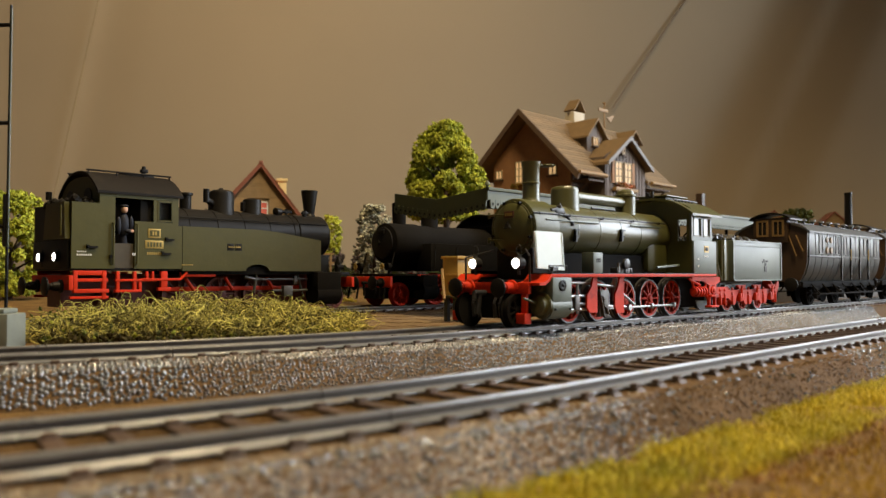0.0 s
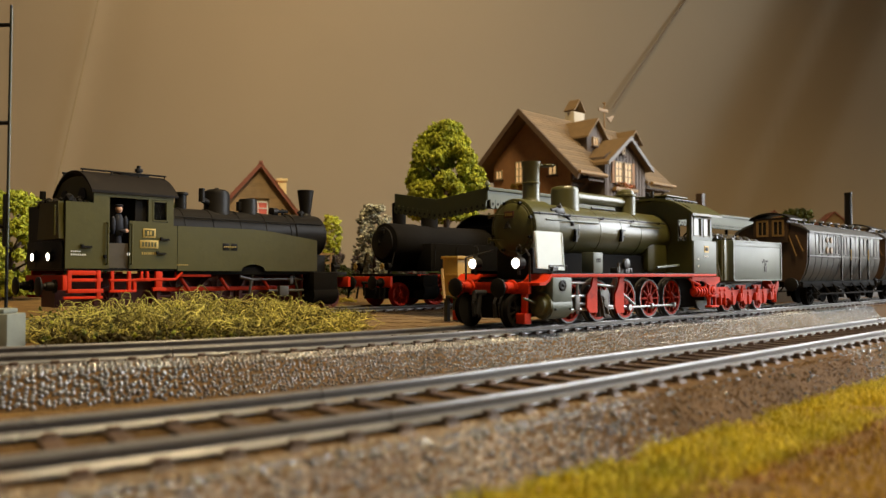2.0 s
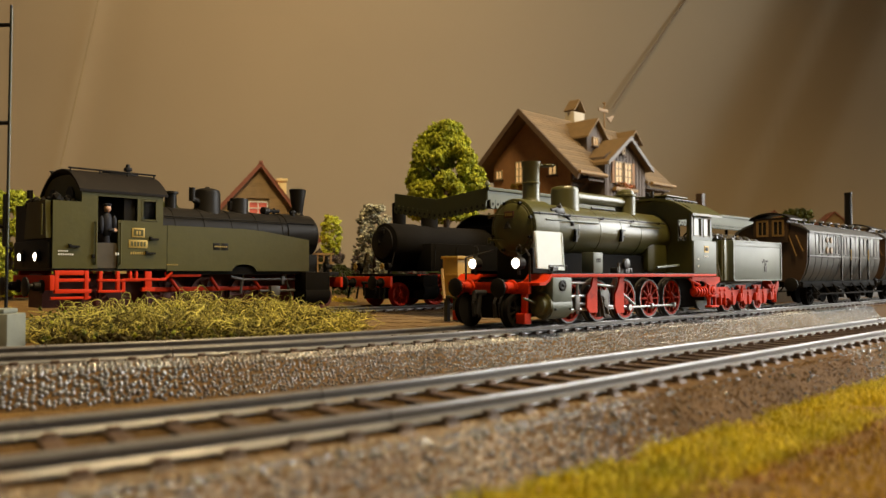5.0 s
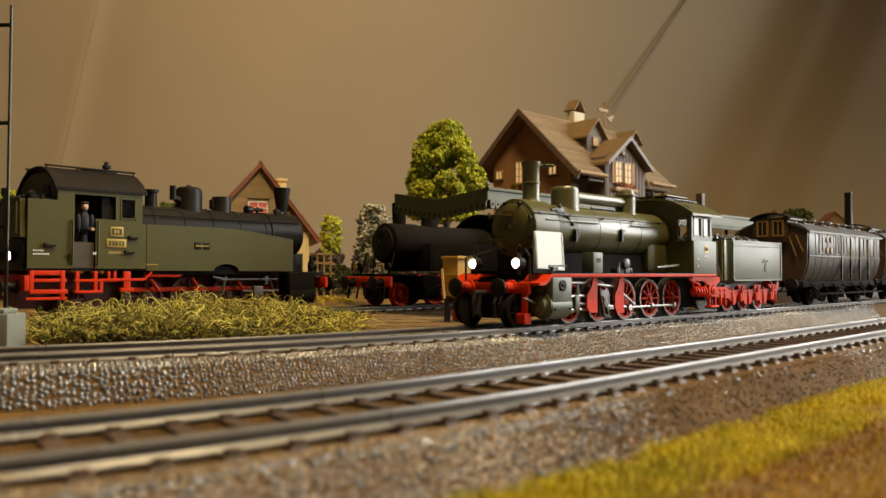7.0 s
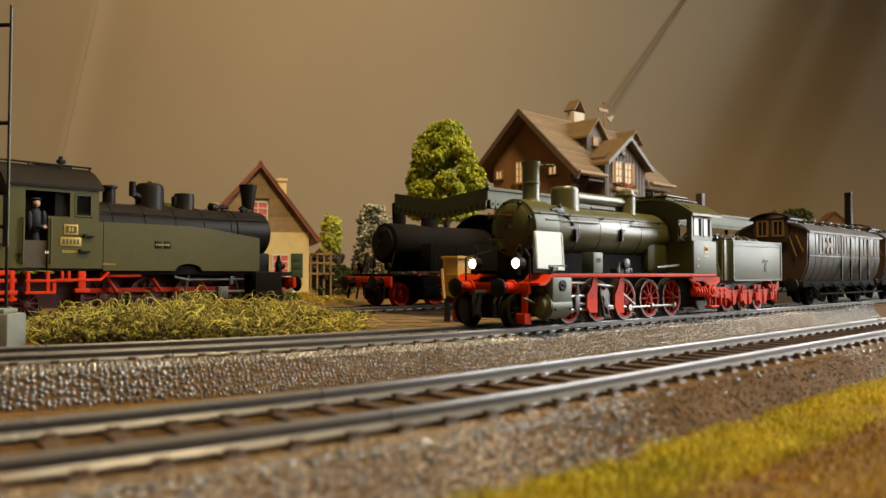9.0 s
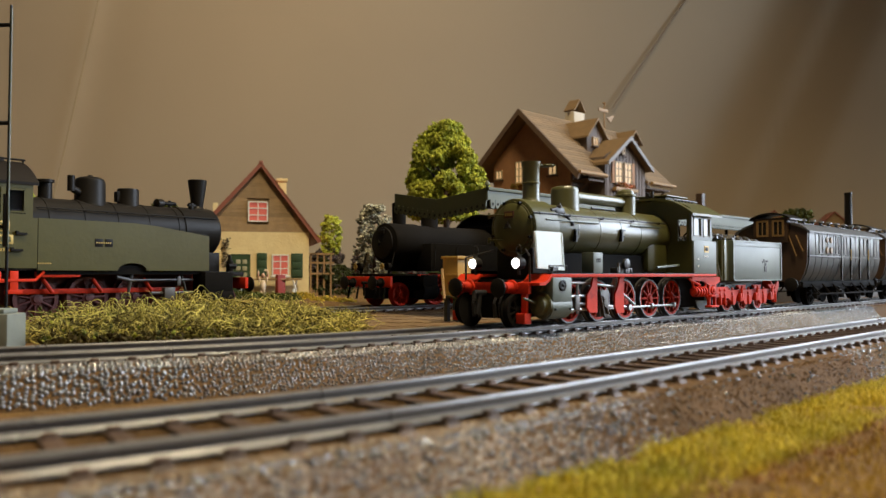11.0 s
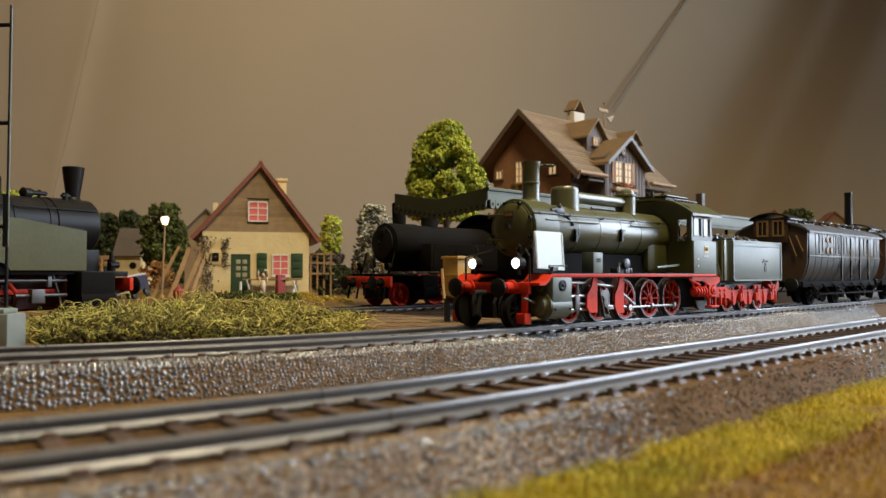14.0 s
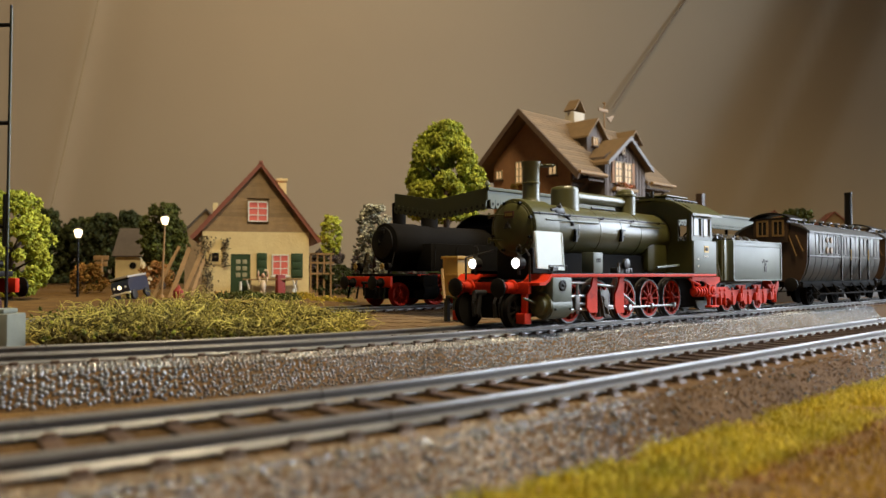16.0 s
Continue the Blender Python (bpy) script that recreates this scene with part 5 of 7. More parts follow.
        wheel(e, x0 + k, 146.3, RAIL_TOP + 5.4, 5.4, 10, SHADE_BLACK, SHADE_BLACK, near=False)
    for y in (128.3, 147.7):
        buffer(e, x0 + 0.4, y, 21.9, -1, 2.9, SHADE_BLACK, 5)
        buffer(e, x1 - 0.4, y, 21.9, 1, 2.9, SHADE_BLACK, 4)
    return e


build_coach(342, "grey-green boarded coach, end browned for shade, with raised brake cabin")
build_coach(452, "grey-green boarded coach following in the standing train")


# ---- scenery ----
def view_spot(r, f):
    """A spot placed to fit the camera's view: r to its right, f straight ahead."""
    return ((r + f) * 0.70710678, (f - r) * 0.70710678)


def fibres(name, spots, material, label, category, segs=3, parent=None):
    """Grass fibres as thin tapered strips; spots of (x, y, z, length, width, lean, curl)."""
    verts, faces = [], []
    rnd = random.Random(11)
    for x, y, z, ln, w, lean, curl in spots:
        a = rnd.random() * 6.283
        dx, dy = math.cos(a), math.sin(a)
        face = rnd.uniform(-0.9, 0.9) - 0.785
        sx, sy = math.cos(face), math.sin(face)
        base = len(verts)
        px, py, pz, tilt = x, y, z, lean
        for k in range(segs + 1):
            ww = w * (1 - k / (segs + 0.35)) * 0.5
            verts.append((px - sx * ww, py - sy * ww, pz))
            verts.append((px + sx * ww, py + sy * ww, pz))
            st = ln / segs
            px += dx * math.sin(tilt) * st
            py += dy * math.sin(tilt) * st
            pz = max(pz + math.cos(tilt) * st, z - 2.5)
            tilt += curl * rnd.uniform(0.6, 1.4)
        for k in range(segs):
            b = base + 2 * k
            faces.append((b, b + 1, b + 3, b + 2))
    ob = raw(name, verts, faces, material)
    return tagged(ob, label, category, kind="stuff")


TURF = shader("yellow_green_static_grass", (0.72, 0.57, 0.05), 0.8, scale=120, colour2=(0.40, 0.38, 0.035), random_tint=0.4, island=True, spec=0.2)
TURF_DARK = shader("dull_olive_static_grass", (0.56, 0.36, 0.04), 0.85, scale=60, colour2=(0.27, 0.17, 0.025), random_tint=0.4, island=True, spec=0.2)
STRAW = shader("straw_green_wild_grass", (0.62, 0.53, 0.13), 0.75, scale=60, colour2=(0.27, 0.26, 0.05), random_tint=0.5, island=True, spec=0.25)
LEAF_BRIGHT = shader("bright_green_foam_leaves", (0.42, 0.43, 0.045), 0.8, scale=150, colour2=(0.20, 0.24, 0.022), random_tint=0.45, island=True, spec=0.2)
LEAF_DARK = shader("dark_green_foam_leaves", (0.055, 0.065, 0.016), 0.85, scale=150, colour2=(0.03, 0.035, 0.012), random_tint=0.4, island=True, spec=0.2)
LEAF_MID = shader("green_foam_leaves", (0.085, 0.105, 0.018), 0.85, scale=150, colour2=(0.05, 0.05, 0.012), random_tint=0.4, island=True, spec=0.2)
BLOSSOM = shader("white_blossom_leaves", (0.50, 0.48, 0.36), 0.8, scale=150, colour2=(0.035, 0.04, 0.015), random_tint=0.6, island=True, spec=0.2)
YELLOW_FLOWER = shader("yellow_flower_flock", (0.62, 0.40, 0.03), 0.8, scale=150, colour2=(0.25, 0.22, 0.03), random_tint=0.4, island=True, spec=0.2)
BARK = shader("brown_bark", (0.085, 0.055, 0.035), 0.85, scale=500, amount=0.6, bump=0.3)
ROSE = shader("rusty_shrub_leaves", (0.34, 0.15, 0.04), 0.85, scale=120, colour2=(0.20, 0.13, 0.03), random_tint=0.4, island=True, spec=0.2)

rnd = random.Random(21)


def turf_spots(x0, x1, y0, y1, n, ln, wd):
    out = []
    for _ in range(n):
        x = x0 + (x1 - x0) * rnd.random() ** 1.5
        top = y1(x)
        low = y0(x)
        y = rnd.uniform(low, top) + rnd.gauss(0, 0.7)
        gap = noise.noise(Vector((x * 0.12, y * 0.12, 5)))
        if gap < -0.35 and rnd.random() < 0.7:
            continue
        out.append((x, y, ground_height(x, y) - 0.2, ln * rnd.uniform(0.5, 1.3) * (1 + 0.5 * gap), wd * rnd.uniform(0.7, 1.3), rnd.uniform(0.05, 0.8), rnd.uniform(0, 0.35)))
    return out


fibres("grass_verge", turf_spots(35, 420, lambda x: near_axis(x) - 31, lambda x: near_axis(x) - 15.5, 46000, 1.35, 0.17), TURF, "yellow-green static grass along the ballast", "grass")
fibres("grass_field", turf_spots(25, 420, lambda x: -10, lambda x: near_axis(x) - 34, 40000, 1.3, 0.2), TURF_DARK, "dull brown-olive static grass beyond the path", "grass")
fibres("path_fringe", turf_spots(35, 420, lambda x: near_axis(x) - 35, lambda x: near_axis(x) - 30, 6000, 0.9, 0.2), ROSE, "rusty fringe of grass on the earth path", "grass")


def wild_spots(n, short):
    out = []
    while len(out) < n:
        f = rnd.uniform(180, 300)
        r = f * rnd.uniform(-0.57, -0.118)
        x, y = view_spot(r, f)
        if y < second_axis(x) + 20 or y > min(243, back_axis(x) - 20) or (r / f < -0.52 and f < 212):
            continue
        edge = min(1.0, (y - second_axis(x) - 17) / 16, (-0.108 - r / f) / 0.13, 0.25 + (r / f + 0.57) / 0.1)
        h = 0.5 + 0.9 * noise.noise(Vector((x * 0.05, y * 0.05, 2)))
        if h < 0.15 and rnd.random() < 0.6:
            continue
        ln = (5.5 + 8.0 * max(0.05, h)) * (0.4 + 0.6 * edge) * short
        lift = rnd.uniform(0, 0.5) * ln * edge
        out.append((x, y, ground_height(x, y) - 0.3 + lift, ln * (1.2 if y > 218 else 0.9) * rnd.uniform(0.5, 1.4), rnd.uniform(0.14, 0.34), rnd.uniform(0.3, 2.3), rnd.uniform(-0.95, 0.95)))
    return out


WEED = shader("olive_green_wild_grass", (0.17, 0.15, 0.04), 0.8, scale=60, colour2=(0.07, 0.055, 0.016), random_tint=0.5, island=True, spec=0.2)


def tangle(name, n, material, label, seed, length, thick, rise):
    """Long curled stems of wild grass that wander through one another, each a thin three-sided tube."""
    q = random.Random(seed)
    verts, faces = [], []
    count = 0
    while count < n:
        f = q.uniform(186, 300)
        u = q.uniform(-0.575, -0.1)
        x, y = view_spot(u * f, f)
        if y < second_axis(x) + 21 or y > min(243, back_axis(x) - 20):
            continue
        end = min(1.0, (-0.085 - u) / 0.17, (u + 0.585) / 0.16)
        if q.random() > 0.12 + 1.0 * end:
            continue
        lump = 0.72 + 0.75 * noise.noise(Vector((x * 0.045, y * 0.045, 2.0)))
        front = min(1.0, (y - second_axis(x) - 19) / 14)
        high = rise * max(0.15, lump) * (0.30 + 0.70 * max(0.0, end)) * (0.45 + 0.55 * front)
        base = ground_height(x, y)
        p = Vector((x, y, base + high * q.random() ** 1.3))
        a = q.random() * 6.283
        d = Vector((math.cos(a), math.sin(a), q.uniform(-0.2, 0.9))).normalized()
        curl = Vector((q.gauss(0, 1), q.gauss(0, 1), q.gauss(0, 0.8))) * 0.42
        segs = 8
        step = length * q.uniform(0.5, 1.4) / segs
        r = thick * q.uniform(0.6, 1.4)
        b = len(verts)
        for k in range(segs + 1):
            side = d.cross(Vector((0.3, 0.2, 0.93))).normalized()
            up = side.cross(d)
            w = r * (1 - 0.75 * k / segs)
            for j in range(3):
                c = 2.0944 * j
                verts.append(p + side * (w * math.cos(c)) + up * (w * math.sin(c)))
            p = p + d * step
            over = (p.z - base) - high * 1.15
            d = (d + curl.cross(d) * 0.9 + Vector((q.gauss(0, 0.2), q.gauss(0, 0.2), q.gauss(0, 0.2) - (0.7 if over > 0 else 0.0) + (0.5 if p.z < base + 0.5 else 0.0)))).normalized()
        for k in range(segs):
            for j in range(3):
                j2 = (j + 1) % 3
                faces.append((b + 3 * k + j, b + 3 * k + j2, b + 3 * k + 3 + j2, b + 3 * k + 3 + j))
        count += 1
    return tagged(raw(name, verts, faces, material), label, "grass", kind="stuff")


tangle("wild_grass", 3300, STRAW, "tangled straw-coloured wild grass before the siding", 61, 9.5, 0.19, 9.0)
tangle("wild_weed", 3600, WEED, "tangled olive brown weeds before the siding", 62, 8.0, 0.2, 8.0)
leaf_moss = [(x, y, z + rnd.uniform(-0.5, 0.35) * ln, rnd.uniform(0.5, 1.1)) for x, y, z, ln, w, a, c in wild_spots(8000, 0.55)]
fibres("grass_tuft", [(view_spot(r, f)[0], view_spot(r, f)[1], 4.0, rnd.uniform(3, 5), 0.6, rnd.uniform(0.05, 0.5), 0.1) for r, f in [(-16.5 + rnd.gauss(0, 0.8), 110 + rnd.gauss(0, 0.6)) for _ in range(26)]
                        + [(-20.5 + rnd.gauss(0, 0.8), 112 + rnd.gauss(0, 0.6)) for _ in range(18)]], LEAF_BRIGHT, "small green tufts beside the ballast", "grass")


def leaf_cloud(name, spots, material, parent, thing_label="", category=""):
    """Foam leaf clumps: small crumpled octahedra; spots of (x, y, z, size)."""
    verts, faces = [], []
    q = random.Random(len(spots))
    for x, y, z, s in spots:
        b = len(verts)
        m = Euler((q.random() * 6, q.random() * 6, q.random() * 6)).to_matrix()
        for v in ((1, 0, 0), (-1, 0, 0), (0, 1, 0), (0, -1, 0), (0, 0, 0.55), (0, 0, -0.55)):
            p = m @ (Vector(v) * s * q.uniform(0.6, 1.3))
            verts.append((x + p.x, y + p.y, z + p.z))
        for i, j, k in ((0, 2, 4), (2, 1, 4), (1, 3, 4), (3, 0, 4), (2, 0, 5), (1, 2, 5), (3, 1, 5), (0, 3, 5)):
            faces.append((b + i, b + j, b + k))
    if parent:
        ob = raw(name, verts, faces, material, smooth=False)
        ob.parent = parent
        ob.location = -ORIGIN[parent.name] * MM
        return ob
    return tagged(raw(name, verts, faces, material, smooth=False), thing_label, category, kind="stuff")


def crown_spots(x, y, z0, z1, rad, n, size, seed, peak=0.35, lumps=9, power=2.0):
    """Clumps spread over an uneven shell, wide at the peak height and narrow at the top."""
    q = random.Random(seed)
    centres = []
    for k in range(lumps * 18):
        u = q.random()
        z = z0 + (z1 - z0) * u
        prof = math.sqrt(max(0.02, 1 - abs((u - peak) / (1 - peak if u > peak else peak + 0.12)) ** power))
        a = q.random() * 6.283
        d = rad * prof * q.uniform(0.55, 0.9)
        cr = rad * q.uniform(0.13, 0.21)
        centres.append((x + d * math.cos(a), y + d * math.sin(a), min(z, z1 - cr), cr))
    out = []
    for _ in range(n):
        cx, cy, cz, cr = q.choice(centres)
        v = Vector((q.gauss(0, 1), q.gauss(0, 1), q.gauss(0, 1))).normalized() * cr * q.uniform(0.75, 1.05)
        zz = max(cz + v.z, z0 - 1)
        out.append((cx + v.x, cy + v.y, zz, size * q.uniform(0.6, 1.4)))
    return out


def tree(name, label, r, f, z0, z1, rad, n, size, leaf, ground_z, seed, peak=0.35, power=2.0):
    x, y = view_spot(r, f)
    t = thing(name, (x, y, ground_z), label, "tree")
    q = random.Random(seed)
    bm = bm_new()
    mid = z0 + (z1 - z0) * 0.45
    rod(bm, (x, y, ground_z - 1), (x + 0.4, y, mid), rad * 0.09 + 0.5, rad * 0.04 + 0.2, seg=10)
    for k in range(9):
        a = k * 2.4
        h = z0 + (mid - z0) * q.uniform(-0.2, 0.9)
        h = max(h, ground_z + 3)
        rod(bm, (x, y, h), (x + rad * 0.6 * math.cos(a), y + rad * 0.6 * math.sin(a), h + rad * q.uniform(0.3, 0.7)), rad * 0.035 + 0.2, 0.15, seg=6)
    part("trunk", bm, BARK, t)
    leaf_cloud("crown", crown_spots(x, y, z0, z1, rad, n, size, seed, peak, power=power), leaf, t)
    return t


leaf_cloud("moss", leaf_moss, shader("brown_green_moss", (0.085, 0.065, 0.02), 0.9, scale=120, colour2=(0.04, 0.032, 0.012), random_tint=0.5, island=True, spec=0.1), None, "dark brown-green moss under the wild grass", "moss")
leaf_cloud("weed_leaf", [(x, y, ground_height(x, y) + ln * rnd.uniform(0.2, 0.8), rnd.uniform(0.35, 0.8)) for x, y, z, ln, w, a, c in wild_spots(900, 0.6)], LEAF_MID, None, "small green leaves among the wild grass", "weeds")
bpy.context.view_layer.update()
tree("broadleaf_tree", "tall bright green foam-leaved tree behind the platform canopy", 2, 480, 60, 121, 26.5, 11500, 1.35, LEAF_BRIGHT, 13, 5, 0.04, 2.1)
tree("broadleaf_tree", "rounded bright green foam-leaved tree beside the signal mast", -213, 380, 17, 67, 20, 8500, 1.1, LEAF_BRIGHT, 11, 2, 0.45)
for k, (r, f, z1, rad) in enumerate(((-372, 800, 84, 26), (-348, 800, 88, 24), (-326, 805, 91, 22), (-405, 790, 92, 22), (-300, 830, 80, 20))):
    tree("distant_tree", "dark green tree far behind the garden", r, f, 26, z1, rad, 1500, 2.6, LEAF_DARK, 15, 10 + k)
tree("garden_tree", "dark green tree behind the street lamp", -217, 600, 34, 81, 19.5, 2600, 1.7, LEAF_MID, 15, 20)
tree("young_tree", "slim light green young tree beside the cottage", -75.5, 520, 40, 66, 8, 900, 1.1, LEAF_BRIGHT, 15, 21, 0.5)
tree("blossom_tree", "white-flowering small tree behind the black locomotive", -35, 395, 26, 62, 11, 1900, 0.95, BLOSSOM, 11, 22, 0.5)
tree("distant_tree", "round green tree far behind the coaches", 365, 800, 60, 93, 19, 900, 2.4, LEAF_MID, 15, 23)


def shrub(label, r, f, z0, z1, rad, n, size, leaf, seed):
    x, y = view_spot(r, f)
    leaf_cloud("shrub", [(x + (a - x), y + (b - y), c, s) for a, b, c, s in crown_spots(x, y, z0, z1, rad, n, size, seed, 0.3, 5)], leaf, None, label, "shrub")


shrub("dark shrub beside the cottage garden", -64, 480, 12, 32, 11, 700, 1.0, LEAF_DARK, 31)
shrub("dark shrub beside the cottage trellis", -73, 470, 13, 36, 7, 500, 0.9, LEAF_DARK, 32)
shrub("yellow flowering flock beside the garden", -66, 430, 9, 14, 8, 500, 0.7, YELLOW_FLOWER, 33)
shrub("yellow flowering flock beside the siding", -54, 425, 9, 13, 7, 400, 0.7, YELLOW_FLOWER, 34)
shrub("yellow flowers below the cottage trellis", -80, 440, 11, 16, 8, 500, 0.7, YELLOW_FLOWER, 38)
shrub("rusty brown hedge near the street lamp", -215, 470, 16, 33, 12, 700, 1.0, ROSE, 35)
shrub("rusty brown hedge under the garden tree", -215, 580, 14, 36, 14, 600, 1.2, ROSE, 36)
shrub("green garden plants before the cottage", -112, 428, 9, 17, 16, 900, 0.8, LEAF_MID, 37)
shrub("green garden plants beside the cottage door", -90, 430, 9, 16, 14, 700, 0.8, LEAF_MID, 39)
for k in range(7):
    shrub("low dark hedge at the edge of the layout", -520 + 88 * k, 900 + 20 * (k % 2), 12, 30, 46, 500, 4.5, LEAF_DARK, 50 + k)
# Distant purple hills, built up from leaf clumps.
HILL_PURPLE = shader("purple_grey_hills", (0.10, 0.065, 0.085), 0.9, scale=80, colour2=(0.07, 0.06, 0.05), random_tint=0.3, island=True, spec=0.1)
for k in range(3):
    shrub("purple-grey hill ridge far behind", -95 + 34 * k, 640, 12, 48, 20, 600, 2.0, HILL_PURPLE, 70 + k)

leaf_cloud("weed_leaf", [(p[0], p[1], p[2] + rnd.uniform(0, 3.5), rnd.uniform(0.3, 0.7)) for p in wild_spots(380, 1.0)], LEAF_BRIGHT, None, "small green leaves in the wild grass", "weed")

# yard and platform
bm = bm_new()
ny = 30
for i in range(ny):
    for j in range(12):
        x0, y0 = 138 + i * 6.5, 165 + j * 6.5
        box(bm, x0 + 0.05, x0 + 6.45, y0 + 0.05, y0 + 6.45, 6, 10.15 + 0.05 * ((i * 7 + j * 3) % 4))
solo("yard", bm, YARD, "brown paved station yard with fine joints", "yard", kind="structure")
STONE = shader("dark_platform_stone", (0.10, 0.085, 0.07), 0.8, scale=260, amount=0.5, bump=0.2)
bm = bm_new()
box(bm, 266, 640, 180, 236, 6, 18.6, 0.5)
solo("platform", bm, STONE, "dark stone platform under the canopy", "platform", kind="structure")


def build_canopy():
    c = thing("platform_canopy", (205, 207, 18.6), "green butterfly-roof platform canopy with scalloped valance", "canopy")
    # One canopy green in two tones: shade in the end's colour, light in the side's.
    GREEN = shader("shaded_end_green_paint", (0.055, 0.06, 0.024), 0.5, scale=300, amount=0.4)
    LIT_SIDE = shader("lit_side_green_paint", (0.125, 0.14, 0.10), 0.5, scale=300, amount=0.3, spec=0.3)
    yn, yv, yf = 182, 207, 231
    zn, zv, zf = 56.2, 53.6, 57.6
    bm = bm_new()
    prism(bm, [(yn, zn), (yv, zv), (yf, zf), (yf, zf - 1.0), (yv, zv - 1.0), (yn, zn - 1.0)], "x", 205, 560)
    part("roof", bm, SOOT, c)
    bm = bm_new()
    box(bm, 204, 560, yn - 0.9, yn + 0.6, zn - 0.3, zn + 0.9, 0.2)
    part("gutter", bm, LIT_SIDE, c)
    bm = bm_new()
    prism(bm, [(yn, zn + 0.7), (yv, zv + 0.7), (yf, zf + 0.7), (yf, zf - 4.0), (yv, zv - 4.2), (yn, zn - 4.0)], "x", 203.8, 205)
    part("end_fascia", bm, GREEN, c)
    bm = bm_new()
    box(bm, 204, 560, yn - 0.4, yn, zn - 3.6, zn - 0.3)
    part("side_fascia", bm, LIT_SIDE, c)
    # Black discs painted in for the dark holes of the boards.
    dark = shader("dark_hole_disc", (0.008, 0.008, 0.007), 0.9, scale=300)

    def scallop(horizontal):
        bm = bm_new()
        pts = [(-1.32, 0), (1.32, 0), (1.32, -1.7)] + [(1.32 * math.cos(a), -1.7 - 1.5 * math.sin(a)) for a in np.linspace(0.3, 2.84, 7)] + [(-1.32, -1.7)]
        prism(bm, pts, "y" if horizontal else "x", -0.3, 0.3)
        return bm

    first = {}
    hole = {}
    for axis, mat in ((True, LIT_SIDE), (False, GREEN)):
        first[axis] = part("valance_board", scallop(axis), mat, None)
        bm = bm_new()
        lathe(bm, (0, 0, -1.5), (0, -1, 0) if axis else (-1, 0, 0), [(0.28, 0.55), (0.36, 0.5)], 12)
        hole[axis] = part("dark_hole_disc", bm, dark, None)
    spots = [(True, (206.5 + k * 2.75, yn - 0.3, zn - 3.5)) for k in range(110)]
    for k in range(18):
        y = yn + 1.3 + k * 2.72
        z = (zn + (zv - zn) * (y - yn) / (yv - yn)) if y < yv else (zv + (zf - zv) * (y - yv) / (yf - yv))
        spots.append((False, (203.6, y, z - 3.9)))
    for n, (axis, p) in enumerate(spots):
        for src, nm in ((first, "valance_board"), (hole, "dark_hole_disc")):
            if n in (0, 110):
                ob = src[axis]
            else:
                ob = new(nm, src[axis].data)
            ob.parent = c
            ob.location = ((p[0] - 205) * MM, (p[1] - 207) * MM, (p[2] - 18.6) * MM)
    bm = bm_new()
    lathe(bm, (204.2, yn, zn + 0.6), (0, 0, 1), [(0, 0.6), (0.8, 0.5), (1.0, 0.9), (2.0, 0.8), (2.6, 0.3)], 14)
    part("finial", bm, LIT_SIDE, c)
    for x in (272, 330, 388, 446, 504):
        bm = bm_new()
        rod(bm, (x, yv, 18.6), (x, yv, 53), 1.1, 0.9, seg=14)
        lathe(bm, (x, yv, 18.6), (0, 0, 1), [(0, 2.2), (1.5, 2.0), (2, 1.3), (3, 1.1)], 14)
        for s in (-1, 1):
            for k in range(6):
                a0, a1 = k / 6 * 1.5, (k + 1) / 6 * 1.5
                rod(bm, (x, yv + s * 14 * (1 - math.cos(a0)), 38 + 14 * math.sin(a0)), (x, yv + s * 14 * (1 - math.cos(a1)), 38 + 14 * math.sin(a1)), 0.5, seg=6)
        part("column", bm, SHADE_BLACK, c)
    return c


build_canopy()

WOOD = shader("light_brown_wood", (0.36, 0.22, 0.09), 0.6, scale=350, amount=0.5, bump=0.1)
OCHRE = shader("ochre_painted_wood", (0.55, 0.33, 0.07), 0.55, scale=350, amount=0.3)


def build_crate():
    c = thing("luggage_cart", (190, 182.5, 10.2), "ochre wooden luggage cart with slanted handle", "cart")
    bm = bm_new()
    box(bm, 186.4, 193, 179.5, 186.5, 19, 32.4, 0.3)
    part("box", bm, OCHRE, c)
    for z in (19.3, 25.4, 31.4):
        bm = bm_new()
        box(bm, 185.9, 193.4, 179.0, 187.0, z, z + 1.0, 0.15)
        part("batten", bm, OCHRE, c)
    bm = bm_new()
    rod(bm, (185.6, 186, 28), (181.6, 181, 18), 0.5, seg=8)
    part("handle", bm, WOOD, c)
    for x in (187.6, 191.8):
        for y in (180.4, 185.6):
            bm = bm_new()
            box(bm, x - 0.7, x + 0.7, y - 0.7, y + 0.7, 10.0, 19.2)
            part("leg", bm, BLACK, c)
    return c


build_crate()

# ---- cottage ----
PLASTER = shader("warm_cream_plaster", (0.80, 0.66, 0.34), 0.8, scale=140, colour2=(0.68, 0.53, 0.26), bump=0.15, bump_scale=700)
PLANK = shader("weathered_brown_boards", (0.33, 0.22, 0.105), 0.7, scale=300, amount=0.6, random_tint=0.18)
ROOF_RED = shader("red_brown_roof_edge", (0.26, 0.085, 0.05), 0.6, scale=300, amount=0.4)
DOOR_GREEN = shader("green_door_paint", (0.035, 0.07, 0.03), 0.5, scale=300, amount=0.3)
# The curtain panes get an added glow, with no lamp behind them.
WARM_PANE = shader("glowing_red_curtain_pane", (0.42, 0.10, 0.07), 0.3, scale=200, amount=0.3, emit=(0.75, 0.16, 0.10), power=0.35)


